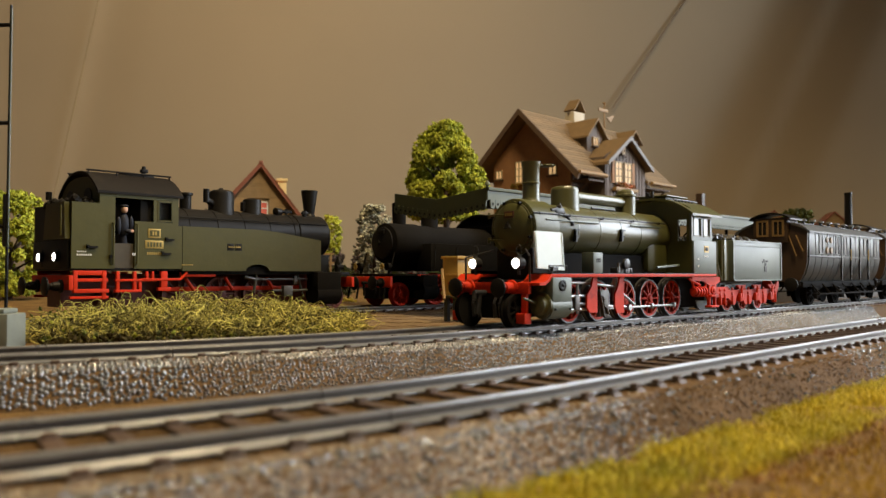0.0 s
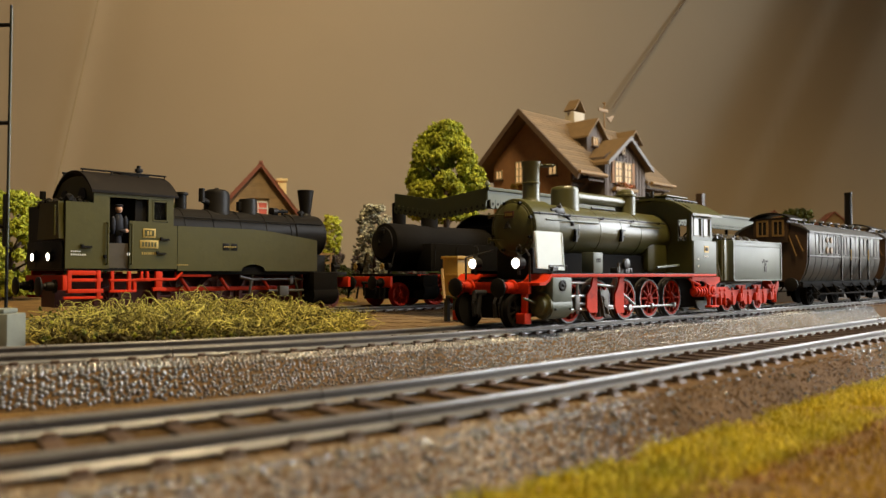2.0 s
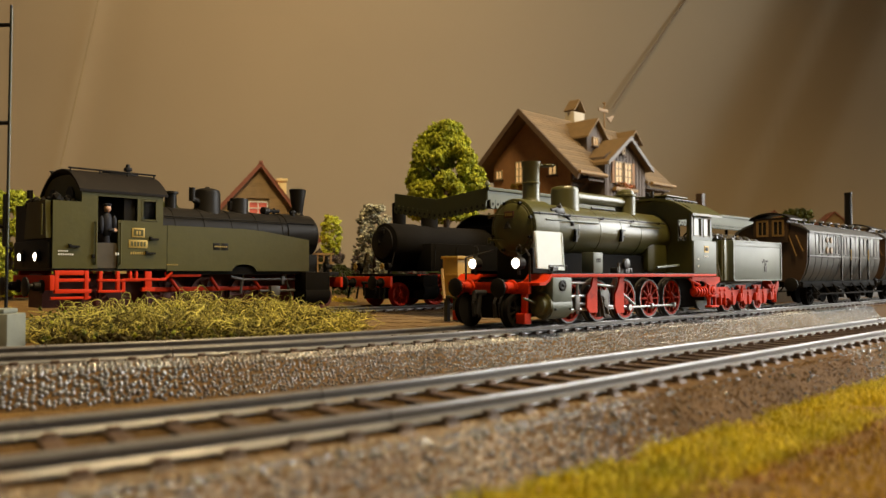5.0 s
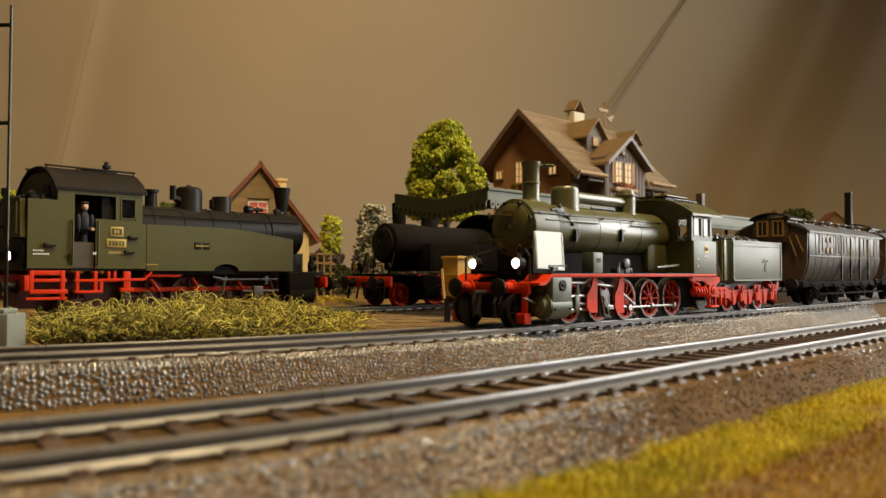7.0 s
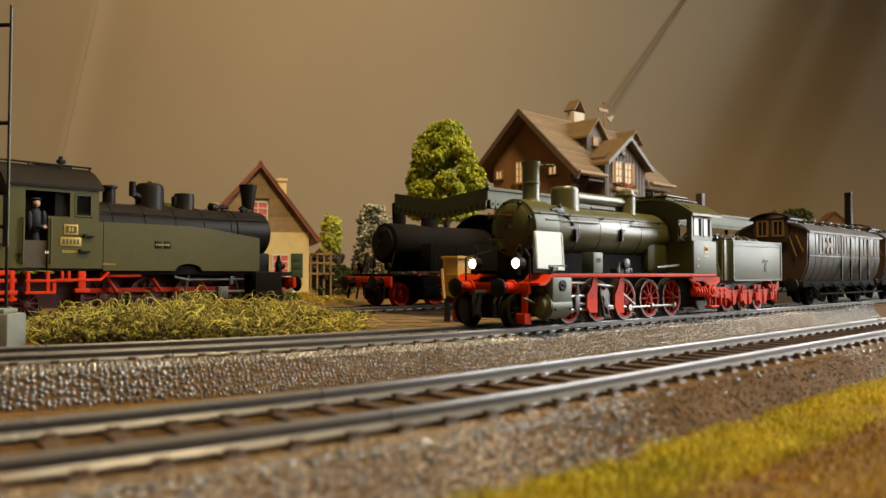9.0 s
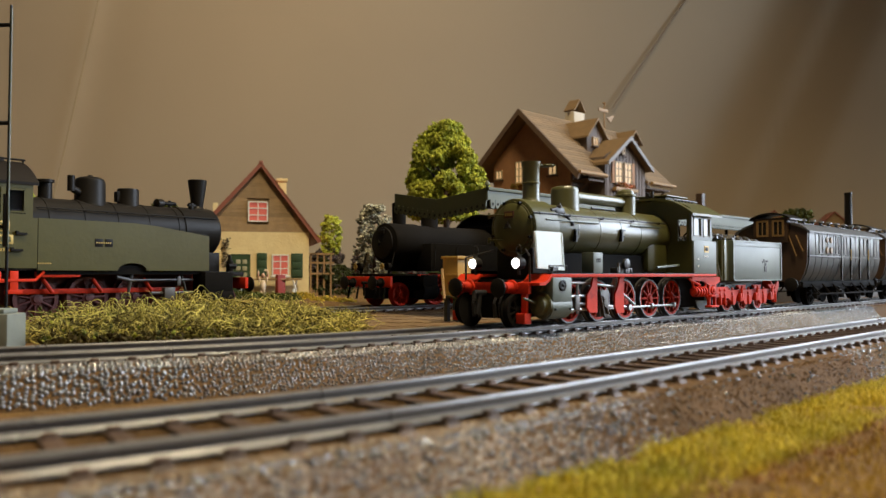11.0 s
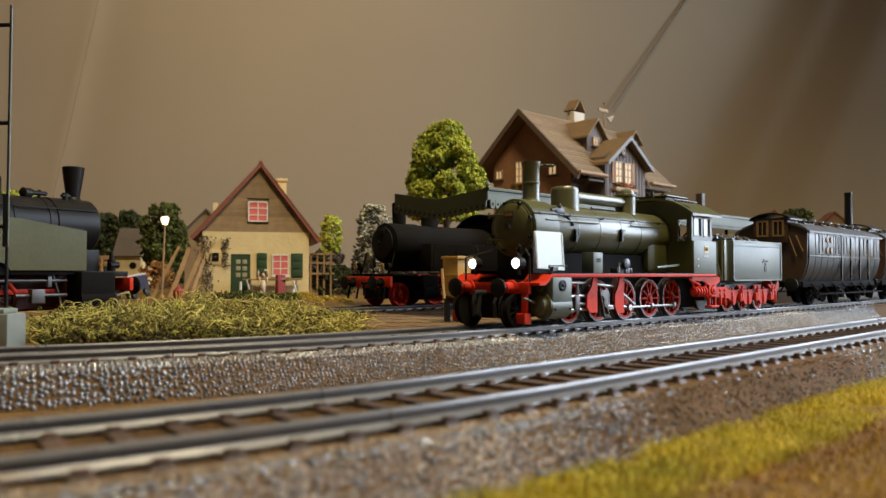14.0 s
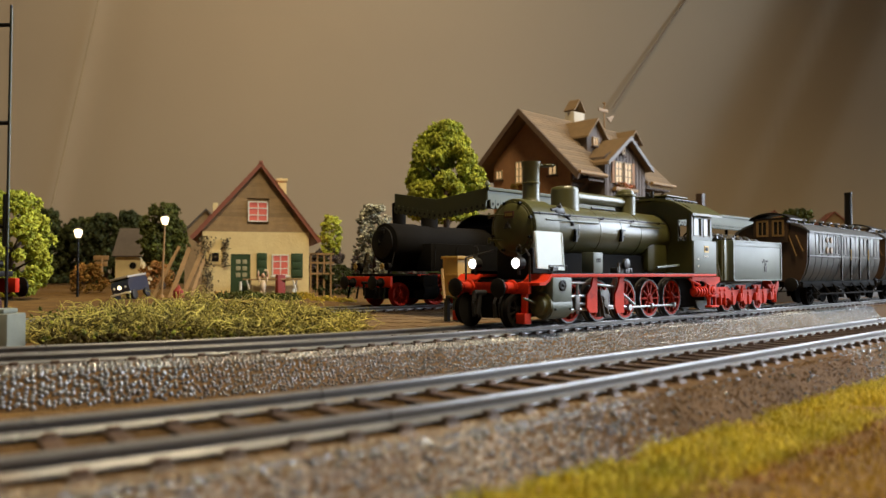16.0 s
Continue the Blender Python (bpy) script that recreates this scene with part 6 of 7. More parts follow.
def build_cottage():
    h = thing("cottage", (0, 0, 0), "cream plastered cottage with brown boarded gable and green door", "house", turn=-30)
    x, y = view_spot(-108.6, 450)
    h.matrix_world = pose(x * MM, y * MM, 0, 0, 0, -30)
    # walls with openings: front sheet in bands, then sides and back
    bm = bm_new()
    box(bm, -30, -14.2, 0, 2, 8, 51.5)
    box(bm, -3.2, 9.0, 0, 2, 8, 51.5)
    box(bm, 18.8, 30.4, 0, 2, 8, 51.5)
    box(bm, -14.2, -3.2, 0, 2, 37.8, 51.5)
    box(bm, -14.2, -3.2, 0, 2, 8, 15.0)
    box(bm, 9.0, 18.8, 0, 2, 37.8, 51.5)
    box(bm, 9.0, 18.8, 0, 2, 8, 25.4)
    part("wall", bm, PLASTER, h)
    bm = bm_new()
    box(bm, -30, -28, 2, 62, 8, 51.5)
    box(bm, 28.4, 30.4, 2, 62, 8, 51.5)
    box(bm, -28, 28.4, 60, 62, 8, 51.5)
    part("wall", bm, PLASTER, h)
    # gable backing and boards
    bm = bm_new()
    prism(bm, [(-32, 51.5), (32.5, 51.5), (2.3, 88.5)], "y", 1.0, 2.0)
    prism(bm, [(-30, 51.5), (30.4, 51.5), (2.3, 86)], "y", 60, 62)
    g = part("gable", bm, PLANK, h)
    for k in range(17):
        z0, z1 = 50.8 + k * 2.2, 50.8 + (k + 1) * 2.2 - 0.04
        u0, u1 = (z0 - 50.8) / 38.2, (z1 - 50.8) / 38.2
        bm = bm_new()
        l0, r0, l1, r1 = -32.6 + 34.9 * u0, 33.0 - 30.7 * u0, -32.6 + 34.9 * u1, 33.0 - 30.7 * u1
        spans = [(l0, r0, l1, r1)]
        if 55.5 < z1 and z0 < 69.0:
            spans = [(l0, -5.2, l1, -5.2), (7.2, r0, 7.2, r1)]
        for a0, b0, a1, b1 in spans:
            v = [bm.verts.new(p) for p in ((a0, -0.08, z0), (b0, -0.08, z0), (b1, 0.0, z1), (a1, 0.0, z1), (a0, 1.0, z0), (b0, 1.0, z0), (b1, 1.0, z1), (a1, 1.0, z1))]
            for q in ((0, 1, 2, 3), (5, 4, 7, 6), (4, 5, 1, 0), (3, 2, 6, 7), (1, 5, 6, 2), (4, 0, 3, 7)):
                bm.faces.new([v[i] for i in q])
        part("plank", bm, PLANK, g, smooth=False)
    # roof slabs
    for a, b in (((-36.5, 47.0), (2.3, 91.0)), ((37.2, 45.5), (2.3, 91.0))):
        bm = bm_new()
        d = 1 if a[0] < 0 else -1
        prism(bm, [a, b, (b[0], b[1] - 2.4), (a[0] + d * 1.6, a[1] - 1.0)], "y", -2.6, 66)
        r = part("roof", bm, ROOF_RED, h)
        for k in range(16):
            t0 = k / 16
            bm = bm_new()
            px, pz = a[0] + (b[0] - a[0]) * t0, a[1] + (b[1] - a[1]) * t0
            qx, qz = a[0] + (b[0] - a[0]) * (t0 + 0.064), a[1] + (b[1] - a[1]) * (t0 + 0.064)
            prism(bm, [(px, pz + 0.9), (qx, qz + 0.4), (qx, qz), (px, pz)], "y", -2.8, 66.2)
            part("tile_course", bm, ROOF_RED, r)
    bm = bm_new()
    box(bm, 1.1, 3.5, -3.0, 66, 90.2, 92.2, 0.6)
    part("ridge_cap", bm, ROOF_RED, h)
    bm = bm_new()
    box(bm, 13.2, 18.6, 24, 31, 66, 84.5, 0.2)
    box(bm, 12.4, 19.4, 23.2, 31.8, 83.6, 85.4, 0.3)
    part("chimney", bm, PLASTER, h)

    def window(x0, x1, z0, z1, nx, nz, name="window"):
        bm = bm_new()
        for p in ((x0, x0 + 0.8, z0, z1), (x1 - 0.8, x1, z0, z1), (x0, x1, z0, z0 + 0.8), (x0, x1, z1 - 0.8, z1)):
            box(bm, p[0], p[1], -0.9, 1.2, p[2], p[3])
        for k in range(1, nx):
            xx = x0 + (x1 - x0) * k / nx
            box(bm, xx - 0.3, xx + 0.3, -0.6, 0.9, z0, z1)
        for k in range(1, nz):
            zz = z0 + (z1 - z0) * k / nz
            box(bm, x0, x1, -0.55, 0.85, zz - 0.3, zz + 0.3)
        f = part(name, bm, WHITE, h, "white framed window")
        for i in range(nx):
            for j in range(nz):
                bm = bm_new()
                box(bm, x0 + (x1 - x0) * i / nx + 0.3, x0 + (x1 - x0) * (i + 1) / nx - 0.3, 0.0, 0.25, z0 + (z1 - z0) * j / nz + 0.3, z0 + (z1 - z0) * (j + 1) / nz - 0.3)
                part("pane", bm, WARM_PANE, f, "red curtain pane with an added glow")
        return f

    window(-4.8, 6.6, 56.6, 68.6, 2, 3)
    window(9.0, 18.8, 25.4, 37.8, 2, 3)
    bm = bm_new()
    box(bm, 8.2, 19.6, -1.6, 0.2, 24.4, 25.4, 0.2)
    part("window_sill", bm, WHITE, h)
    for x0, x1, z0, z1 in ((0.4, 6.2, 25.0, 38.6), (20.0, 26.8, 24.0, 38.4)):
        bm = bm_new()
        box(bm, x0, x1, -0.9, -0.2, z0, z1, 0.25)
        for k in range(3):
            box(bm, x0 + 0.9, x1 - 0.9, -1.15, -0.8, z0 + 1.0 + k * 4.4, z0 + 4.6 + k * 4.4, 0.15)
        part("shutter", bm, DOOR_GREEN, h, "dark green shutter")
    bm = bm_new()
    box(bm, -14.2, -3.2, 0.4, 1.4, 15.0, 37.8)
    d = part("door", bm, DOOR_GREEN, h, "dark green panelled front door")
    for i in range(2):
        for j in range(3):
            bm = bm_new()
            x0, z0 = -11.2 + i * 3.6, 24.6 + j * 3.8
            box(bm, x0, x0 + 2.5, 0.15, 0.5, z0, z0 + 2.4, 0.1)
            part("door_pane", bm, shader("pale_door_pane", (0.42, 0.40, 0.26), 0.3, scale=300), d)
    bm = bm_new()
    box(bm, -26.2, -19.6, -0.6, 0.3, 31.8, 40.2, 0.1)
    f = part("small_window", bm, PLASTER, h)
    bm = bm_new()
    box(bm, -24.6, -20.8, -0.75, -0.55, 33.4, 38.4)
    part("pane", bm, DARK_PANE, f)
    # climbing plant
    spots = []
    q = random.Random(4)
    for _ in range(420):
        u = q.random()
        if q.random() < 0.7:
            spots.append((-27 + q.gauss(0, 2.6) - 2 * u, -0.6 - q.random() * 1.6, 15 + 33 * u, q.uniform(0.4, 0.9)))
        else:
            spots.append((-17 + q.gauss(0, 1.1), -0.6 - q.random(), 30 + 17 * u, q.uniform(0.3, 0.8)))
    ivy = leaf_cloud("climbing_plant", spots, shader("dry_climber_leaves", (0.13, 0.095, 0.045), 0.85, scale=150, random_tint=0.4, island=True), None)
    ivy.parent = h
    return h


cottage = build_cottage()


def in_cottage(a, b, c):
    return (cottage.matrix_world @ Vector((a * MM, b * MM, c * MM))) / MM


bpy.context.view_layer.update()


def build_trellis():
    p = in_cottage(36, 6, 9)
    t = thing("garden_trellis", p, "brown wooden trellis beside the cottage", "trellis", turn=-30)
    for k in range(4):
        bm = bm_new()
        box(bm, -4.5 + k * 4.0, -3.5 + k * 4.0, -0.5, 0.5, 0, 29.5 - k * 0.4)
        part("post", bm, WOOD, t)
    for z in (17, 23.5, 28.8):
        bm = bm_new()
        box(bm, -5.5, 10.0, -0.9, -0.4, z, z + 1.1)
        part("rail", bm, WOOD, t)
    return t


build_trellis()
DULL_RED = shader("dull_red_paint", (0.30, 0.035, 0.02), 0.6, scale=300)
for a, b, c, w, hh, mt, lb in ((-19, -7, 12, 7, 4.6, OCHRE, "low ochre wooden box in the garden"), (13.6, -6, 12, 5.2, 14, DULL_RED, "red painted garden chair back")):
    p = in_cottage(a, b, c)
    bm = bm_new()
    box(bm, p.x - w / 2, p.x + w / 2, p.y - 1.5, p.y + 1.5, p.z - 3, p.z + hh, 0.5)
    solo("garden_box" if mt is OCHRE else "garden_chair", bm, mt, lb, "box" if mt is OCHRE else "chair", origin=(p.x, p.y, p.z - 3))
for a in (-9, 20.5):
    p = in_cottage(a, -8, 8)
    bm = bm_new()
    rod(bm, (p.x, p.y, 8), (p.x + 0.5, p.y, 22 if a < 0 else 18), 0.9, 0.7, seg=10)
    solo("garden_post", bm, WHITE, "white wooden post before the cottage", "post", origin=(p.x, p.y, 8), group="white garden posts")
p = in_cottage(3.8, -9, 12)
doll("garden_figurine", "small pale moulded garden figurine before the cottage",
     [((-1.0, 0.6, 3.4), (0.8, 0.8, 4.4)), ((0.7, -0.4, 3.4), (0.8, 0.8, 4.4)), ((0, 0, 9.6), (1.7, 1.2, 3.6)), ((1.7, -1.1, 13.2), (0.6, 0.6, 2.0)), ((-1.7, 1.1, 13.2), (0.6, 0.6, 2.0)),
      ((2.2, -1.5, 16.0), (0.55, 0.55, 2.6)), ((-2.2, 1.5, 16.0), (0.55, 0.55, 2.6)), ((1.2, -0.8, 18.4), (1.3, 0.6, 0.6)), ((0, 0, 15.4), (1.15, 1.1, 1.5))],
     shader("pale_figure_paint", (0.74, 0.60, 0.42), 0.5, scale=300, colour2=(0.62, 0.45, 0.30)), p.x, p.y, 10)
p = in_cottage(9, -5, 8)
t = thing("garden_table", p, "light wooden trestle table before the cottage", "table", turn=-30)
bm = bm_new()
box(bm, -16.5, 16.5, -2.6, 2.6, 14.8, 15.6, 0.15)
part("tabletop", bm, WOOD, t)
for a in (-13, 13):
    for b, c in ((-2.2, 2.4), (2.2, -2.4)):
        bm = bm_new()
        rod(bm, (a + c, b, 0), (a - c * 0.5, b, 14.9), 0.45, seg=8)
        part("leg", bm, WHITE, t, "white painted trestle leg")

# leaning planks, red pot
for (r0, z0), (r1, z1), wd in (((-162.5, 15), (-150.5, 42), 1.7), ((-152.5, 15), (-144.5, 41.5), 2.4), ((-146, 15), (-137, 40), 2.2), ((-141, 15), (-136, 35), 1.6)):
    x0, y0 = view_spot(r0, 430)
    x1, y1 = view_spot(r1, 442)
    bm = bm_new()
    box(bm, -wd / 2, wd / 2, -0.5, 0.5, 0, math.dist((x0, y0, z0 - 5), (x1, y1, z1)))
    d = Vector((x1 - x0, y1 - y0, z1 - z0 + 5))
    bm.transform(Matrix.Translation((x0, y0, z0 - 5)) @ d.to_track_quat("Z", "Y").to_matrix().to_4x4() @ Matrix.Rotation(0.8, 4, "Z"))
    solo("leaning_plank", bm, WOOD, "light brown plank leaning beside the cottage", "plank", origin=(x0, y0, z0 - 5), group="leaning planks")
x, y = view_spot(-145, 425)
bm = bm_new()
lathe(bm, (x, y, 9), (0, 0, 1), [(0, 2.4), (4, 2.9), (8, 2.7), (9.4, 1.6), (10.5, 0.8), (11.4, 0.3)], 18)
solo("garden_pot", bm, DULL_RED, "round red garden pot with lid", "pot", origin=(x, y, 9))

# ---- street lamps, sign, car ----


def street_lamp(r, f, z, bend, base):
    x, y = view_spot(r, f)
    t = thing("street_lamp", (x, y, base), "dark street lamp with glowing white globe", "street lamp", "garden street lamps")
    bm = bm_new()
    rod(bm, (x - bend, y + bend, base), (x, y, z - 2.4), 0.7, 0.5, seg=10)
    lathe(bm, (x - bend, y + bend, base), (0, 0, 1), [(0, 1.6), (2, 1.5), (3, 0.8)], 12)
    part("pole", bm, SOOT if not bend else WOOD, t)
    bm = bm_new()
    lathe(bm, (x, y, z), (0, 0, 1), [(-2.4, 0.9), (-1.8, 1.4), (0, 2.1), (1.4, 2.2), (2.1, 1.5), (2.4, 0.4)], 20)
    part("globe", bm, BULB_GLOW, t, "glowing white globe")
    bm = bm_new()
    lathe(bm, (x, y, z + 2.4), (0, 0, 1), [(0, 2.2), (0.5, 1.9), (1.3, 0.5)], 16)
    part("cap", bm, SOOT, t)


street_lamp(-198, 420, 48.4, 0.0, 11)
street_lamp(-154.6, 430, 56.0, 1.0, 12)
x, y = view_spot(-229, 520)
s = thing("signpost", (x, y, 14), "brown wooden signpost in the field", "signpost")
bm = bm_new()
rod(bm, (x, y, 14), (x, y, 38), 0.9, seg=8)
part("post", bm, WOOD, s)
for z, w in ((35.5, 5.5), (31.5, 4.6)):
    bm = bm_new()
    box(bm, -w, w * 0.8, -0.5, 0.5, z, z + 3.2, 0.2)
    bm.transform(Matrix.Translation((x, y, 0)) @ Matrix.Rotation(radians(-40), 4, "Z"))
    part("board", bm, WOOD, s)


def build_car():
    x, y = view_spot(-161, 400)
    c = thing("old_car", (x, y, 11), "dark blue old model car with a lit headlamp", "car", turn=-70)
    NAVY = shader("dark_blue_car_paint", (0.025, 0.03, 0.06), 0.3, scale=300, amount=0.3, coat=0.4)
    bm = bm_new()
    prism(bm, [(-9, 6), (-9.5, 12), (-8, 15), (-4, 16.5), (14, 16.5), (17, 15), (17, 6)], "y", -7, 7)
    part("body", bm, NAVY, c)
    bm = bm_new()
    box(bm, -8.5, 17, -7.4, 7.4, 16.4, 18.0, 0.5)
    part("roof", bm, shader("pale_car_roof", (0.40, 0.37, 0.33), 0.5, scale=300), c)
    bm = bm_new()
    box(bm, -11.0, -9.4, -8, 8, 5.2, 6.6, 0.4)
    part("bumper", bm, WHITE, c)
    for yy, mat in ((-4.4, WHITE), (0.5, BULB_GLOW), (4.8, WHITE)):
        bm = bm_new()
        r = 1.5 if mat is BULB_GLOW else 0.9
        lathe(bm, (-9.4, yy, 10.4), (-1, 0, 0), [(-0.6, r * 0.9), (0.2, r), (0.7, r * 0.6), (0.8, 0.1)], 16)
        part("headlight", bm, mat, c)
    for xx in (-5, 12):
        for yy in (-7, 7):
            bm = bm_new()
            lathe(bm, (xx, yy, 3.6), (0, 1, 0), [(-1.2, 2.6), (-1, 3.6), (1, 3.6), (1.2, 2.6)], 20)
            part("wheel", bm, BLACK, c)
    c.matrix_world = pose(x * MM, y * MM, 0.0128, -13, -5, 36) @ Matrix.Scale(0.7, 4)
    return c


build_car()


def small_house(name, label, r, f, half, depth, z0, zw, zr, wall_m, roof_m, turn, chimney=True):
    x, y = view_spot(r, f)
    h = thing(name, (x, y, z0), label, "house", turn=turn)
    bm = bm_new()
    box(bm, -half, half, 0, depth, 0, zw - z0)
    prism(bm, [(-half, zw - z0), (half, zw - z0), (0, zr - z0 - 1)], "y", 0.2, depth - 0.2)
    part("wall", bm, wall_m, h)
    for s in (-1, 1):
        bm = bm_new()
        prism(bm, [(s * (half + 3), zw - z0 - 3), (0, zr - z0), (0, zr - z0 - 1.6), (s * (half + 2.4), zw - z0 - 4)], "y", -2, depth + 2)
        part("roof", bm, roof_m, h)
    bm = bm_new()
    box(bm, -2.5, 2.5, -0.4, 0.2, (zw - z0) * 0.3, (zw - z0) * 0.85)
    part("window", bm, DARK_PANE, h)
    bm = bm_new()
    lathe(bm, (-half, depth * 0.3, (zw - z0) * 0.62), (-1, 0, 0), [(-0.2, 3.0), (0.3, 3.0), (0.35, 2.6)], 14)
    part("window", bm, DARK_PANE, h, "small dark round window")
    if chimney:
        bm = bm_new()
        box(bm, half * 0.3, half * 0.3 + 4, depth * 0.4, depth * 0.4 + 4, zr - z0 - 8, zr - z0 + 6)
        part("chimney", bm, PLASTER, h)
    return h


GREY_ROOF = shader("grey_brown_shingles", (0.12, 0.095, 0.07), 0.8, scale=200, amount=0.5)
small_house("distant_house", "small cream house with a grey roof behind the garden", -264, 690, 14, 22, 15, 45, 67, PLASTER, GREY_ROOF, 45, False)
small_house("distant_house", "brown gabled house with a pale chimney behind the cottage", -190, 620, 16, 40, 15, 62, 79, PLANK, GREY_ROOF, -30)
small_house("distant_house", "low red-roofed house far behind the coaches", 385, 760, 20, 40, 16, 70, 88, PLANK, ROOF_RED, -60, False)
small_house("distant_house", "small red-roofed house far behind the tender", 330, 770, 12, 30, 16, 74, 90, PLANK, ROOF_RED, -60, False)
x, y = view_spot(367, 700)
bm = bm_new()
lathe(bm, (x, y, 14), (0, 0, 1), [(0, 4.2), (70, 3.2), (83, 3.1), (84, 3.4), (86, 3.3)], 18)
solo("factory_chimney", bm, SOOT, "tall dark factory chimney far behind the coaches", "chimney", origin=(x, y, 14))
x, y = view_spot(230, 690)
bm = bm_new()
box(bm, x - 3, x + 3, y - 3, y + 3, 14, 98, 0.4)
solo("brick_stack", bm, COACH_END, "dark red brick stack behind the station", "chimney", origin=(x, y, 14))

# ---- station ----
BRICK = shader("brown_brick_wall", (0.36, 0.18, 0.075), 0.75, scale=260, colour2=(0.27, 0.135, 0.06), bump=0.2)
GREY_BOARD = shader("grey_boarded_wall", (0.13, 0.095, 0.075), 0.7, scale=260, amount=0.5, random_tint=0.1)
SHINGLE = shader("brown_grey_shingle_roof", (0.235, 0.155, 0.075), 0.8, scale=240, amount=0.5, random_tint=0.16)
TRIM = shader("dark_roof_trim", (0.12, 0.075, 0.045), 0.7, scale=300)
CREAM_FRAME = shader("cream_window_frame", (0.36, 0.25, 0.13), 0.6, scale=400, amount=0.3)
LIT_PANE = shader("warm_lit_pane", (0.35, 0.24, 0.12), 0.5, emit=(1.0, 0.62, 0.26), power=0.55)


def build_station():
    h = thing("station_building", (511, 366, 10), "brown brick station building with dormered shingle roof and lit windows", "house")
    bm = bm_new()
    box(bm, 511, 513, 366, 448, 10, 106)
    prism(bm, [(366, 106), (448, 106), (448, 122), (407, 158), (356, 110), (366, 110)], "x", 511, 513)
    gable = part("gable_wall", bm, BRICK, h)
    bm = bm_new()
    box(bm, 513, 634, 366, 368, 10, 112)
    part("side_wall", bm, GREY_BOARD, h)
    bm = bm_new()
    box(bm, 632, 634, 368, 448, 10, 106)
    prism(bm, [(366, 106), (448, 106), (448, 120), (407, 156)], "x", 632, 634)
    box(bm, 513, 632, 446, 448, 10, 118)
    part("rear_wall", bm, BRICK, h)

    def slab(x0, x1, a, b, th=2.2, name="roof"):
        bm = bm_new()
        prism(bm, [a, b, (b[0], b[1] - th), (a[0], a[1] - th)], "x", x0, x1)
        return part(name, bm, SHINGLE, h)

    slab(497, 534, (348, 105.5), (369, 126))
    slab(600, 643, (348, 105.5), (369, 126))
    near = slab(497, 643, (369, 126), (407, 163))
    far = slab(497, 643, (464, 111), (407, 163))
    for k in range(22):
        t0, t1 = k / 22, (k + 1.25) / 22
        ya, za = 348 + 59 * t0, 105.5 + 57.5 * t0
        yb, zb = 348 + 59 * min(t1, 1), 105.5 + 57.5 * min(t1, 1)
        for xa, xb in (((496.6, 534), (600, 643.4)) if ya < 369 else ((496.6, 643.4),)):
            bm = bm_new()
            prism(bm, [(ya, za + 1.0), (yb, zb + 0.25), (yb, zb - 0.1), (ya, za - 0.1)], "x", xa, xb)
            part("shingle_course", bm, SHINGLE, near, smooth=False)
    bm = bm_new()
    for a, b in (((346.6, 104.5), (407, 163.6)), ((465.5, 110), (407, 163.6))):
        prism(bm, [a, b, (b[0], b[1] - 5.2), (a[0] + (2 if a[0] < 400 else -2), a[1] - 4.6)], "x", 495, 497.2)
    part("barge_board", bm, TRIM, h)
    bm = bm_new()
    rod(bm, (496, 346.8, 105.4), (534, 346.8, 105.4), 1.5, seg=12)
    part("gutter", bm, WOOD, h)
    bm = bm_new()
    rod(bm, (604, 346.8, 105.4), (645, 346.8, 105.4), 1.5, seg=12)
    part("gutter", bm, WOOD, h)
    bm = bm_new()
    box(bm, 513, 534, 350, 366, 100.5, 102)
    part("eaves_soffit", bm, TRIM, h)
    bm = bm_new()
    box(bm, 600, 641, 350, 366, 100.5, 102)
    part("eaves_soffit", bm, TRIM, h)
    for k in range(8):
        bm = bm_new()
        x = 516 + k * 17
        if 532 < x < 604:
            bm.free()
            continue
        rod(bm, (x, 366, 88), (x, 352, 100.5), 1.0, seg=6)
        part("eaves_bracket", bm, TRIM, h)

    def window(x0, x1, y0, y1, z0, z1, name="window"):
        """A lit window: axis from which side is flat."""
        flat_x = abs(x1 - x0) < 1.5
        w = (y1 - y0) if flat_x else (x1 - x0)
        n = max(1, round((z1 - z0) / 6))

        def fit(bm):
            if flat_x:
                bm.transform(Matrix.Translation((x0, y0, 0)) @ Matrix.Rotation(radians(90), 4, "Z") @ Matrix.Scale(-1, 4, (0, 1, 0)))
            else:
                bm.transform(Matrix.Translation((x0, y0, 0)))
            return bm
        bm = bm_new()
        cut_sheet(bm, [0, 1, w - 1, w], [z0, z0 + 1, z1 - 1, z1], lambda a, c: not (1 < a < w - 1 and z0 + 1 < c < z1 - 1), -1.0, 0.6)
        f = part(name, fit(bm), CREAM_FRAME, h)
        bm = bm_new()
        box(bm, w / 2 - 0.5, w / 2 + 0.5, -0.8, 0.5, z0 + 0.9, z1 - 0.9)
        part("mullion", fit(bm), CREAM_FRAME, f)
        for k in range(1, n):
            zz = z0 + (z1 - z0) * k / n
            bm = bm_new()
            box(bm, 0.9, w - 0.9, -0.7, 0.4, zz - 0.4, zz + 0.4)
            part("glazing_bar", fit(bm), CREAM_FRAME, f)
        bm = bm_new()
        if flat_x:
            box(bm, x0 - 0.3, x0 - 0.1, y0 + 1, y1 - 1, z0 + 1, z1 - 1)
        else:
            box(bm, x0 + 1, x1 - 1, y0 - 0.3, y0 - 0.1, z0 + 1, z1 - 1)
        part("pane", bm, LIT_PANE, f, "warmly lit pane")
        bm = bm_new()
        if flat_x:
            box(bm, x0 - 2, x0, y0 - 1, y1 + 1, z0 - 1.4, z0, 0.2)
        else:
            box(bm, x0 - 1, x1 + 1, y0 - 2, y0, z0 - 1.4, z0, 0.2)
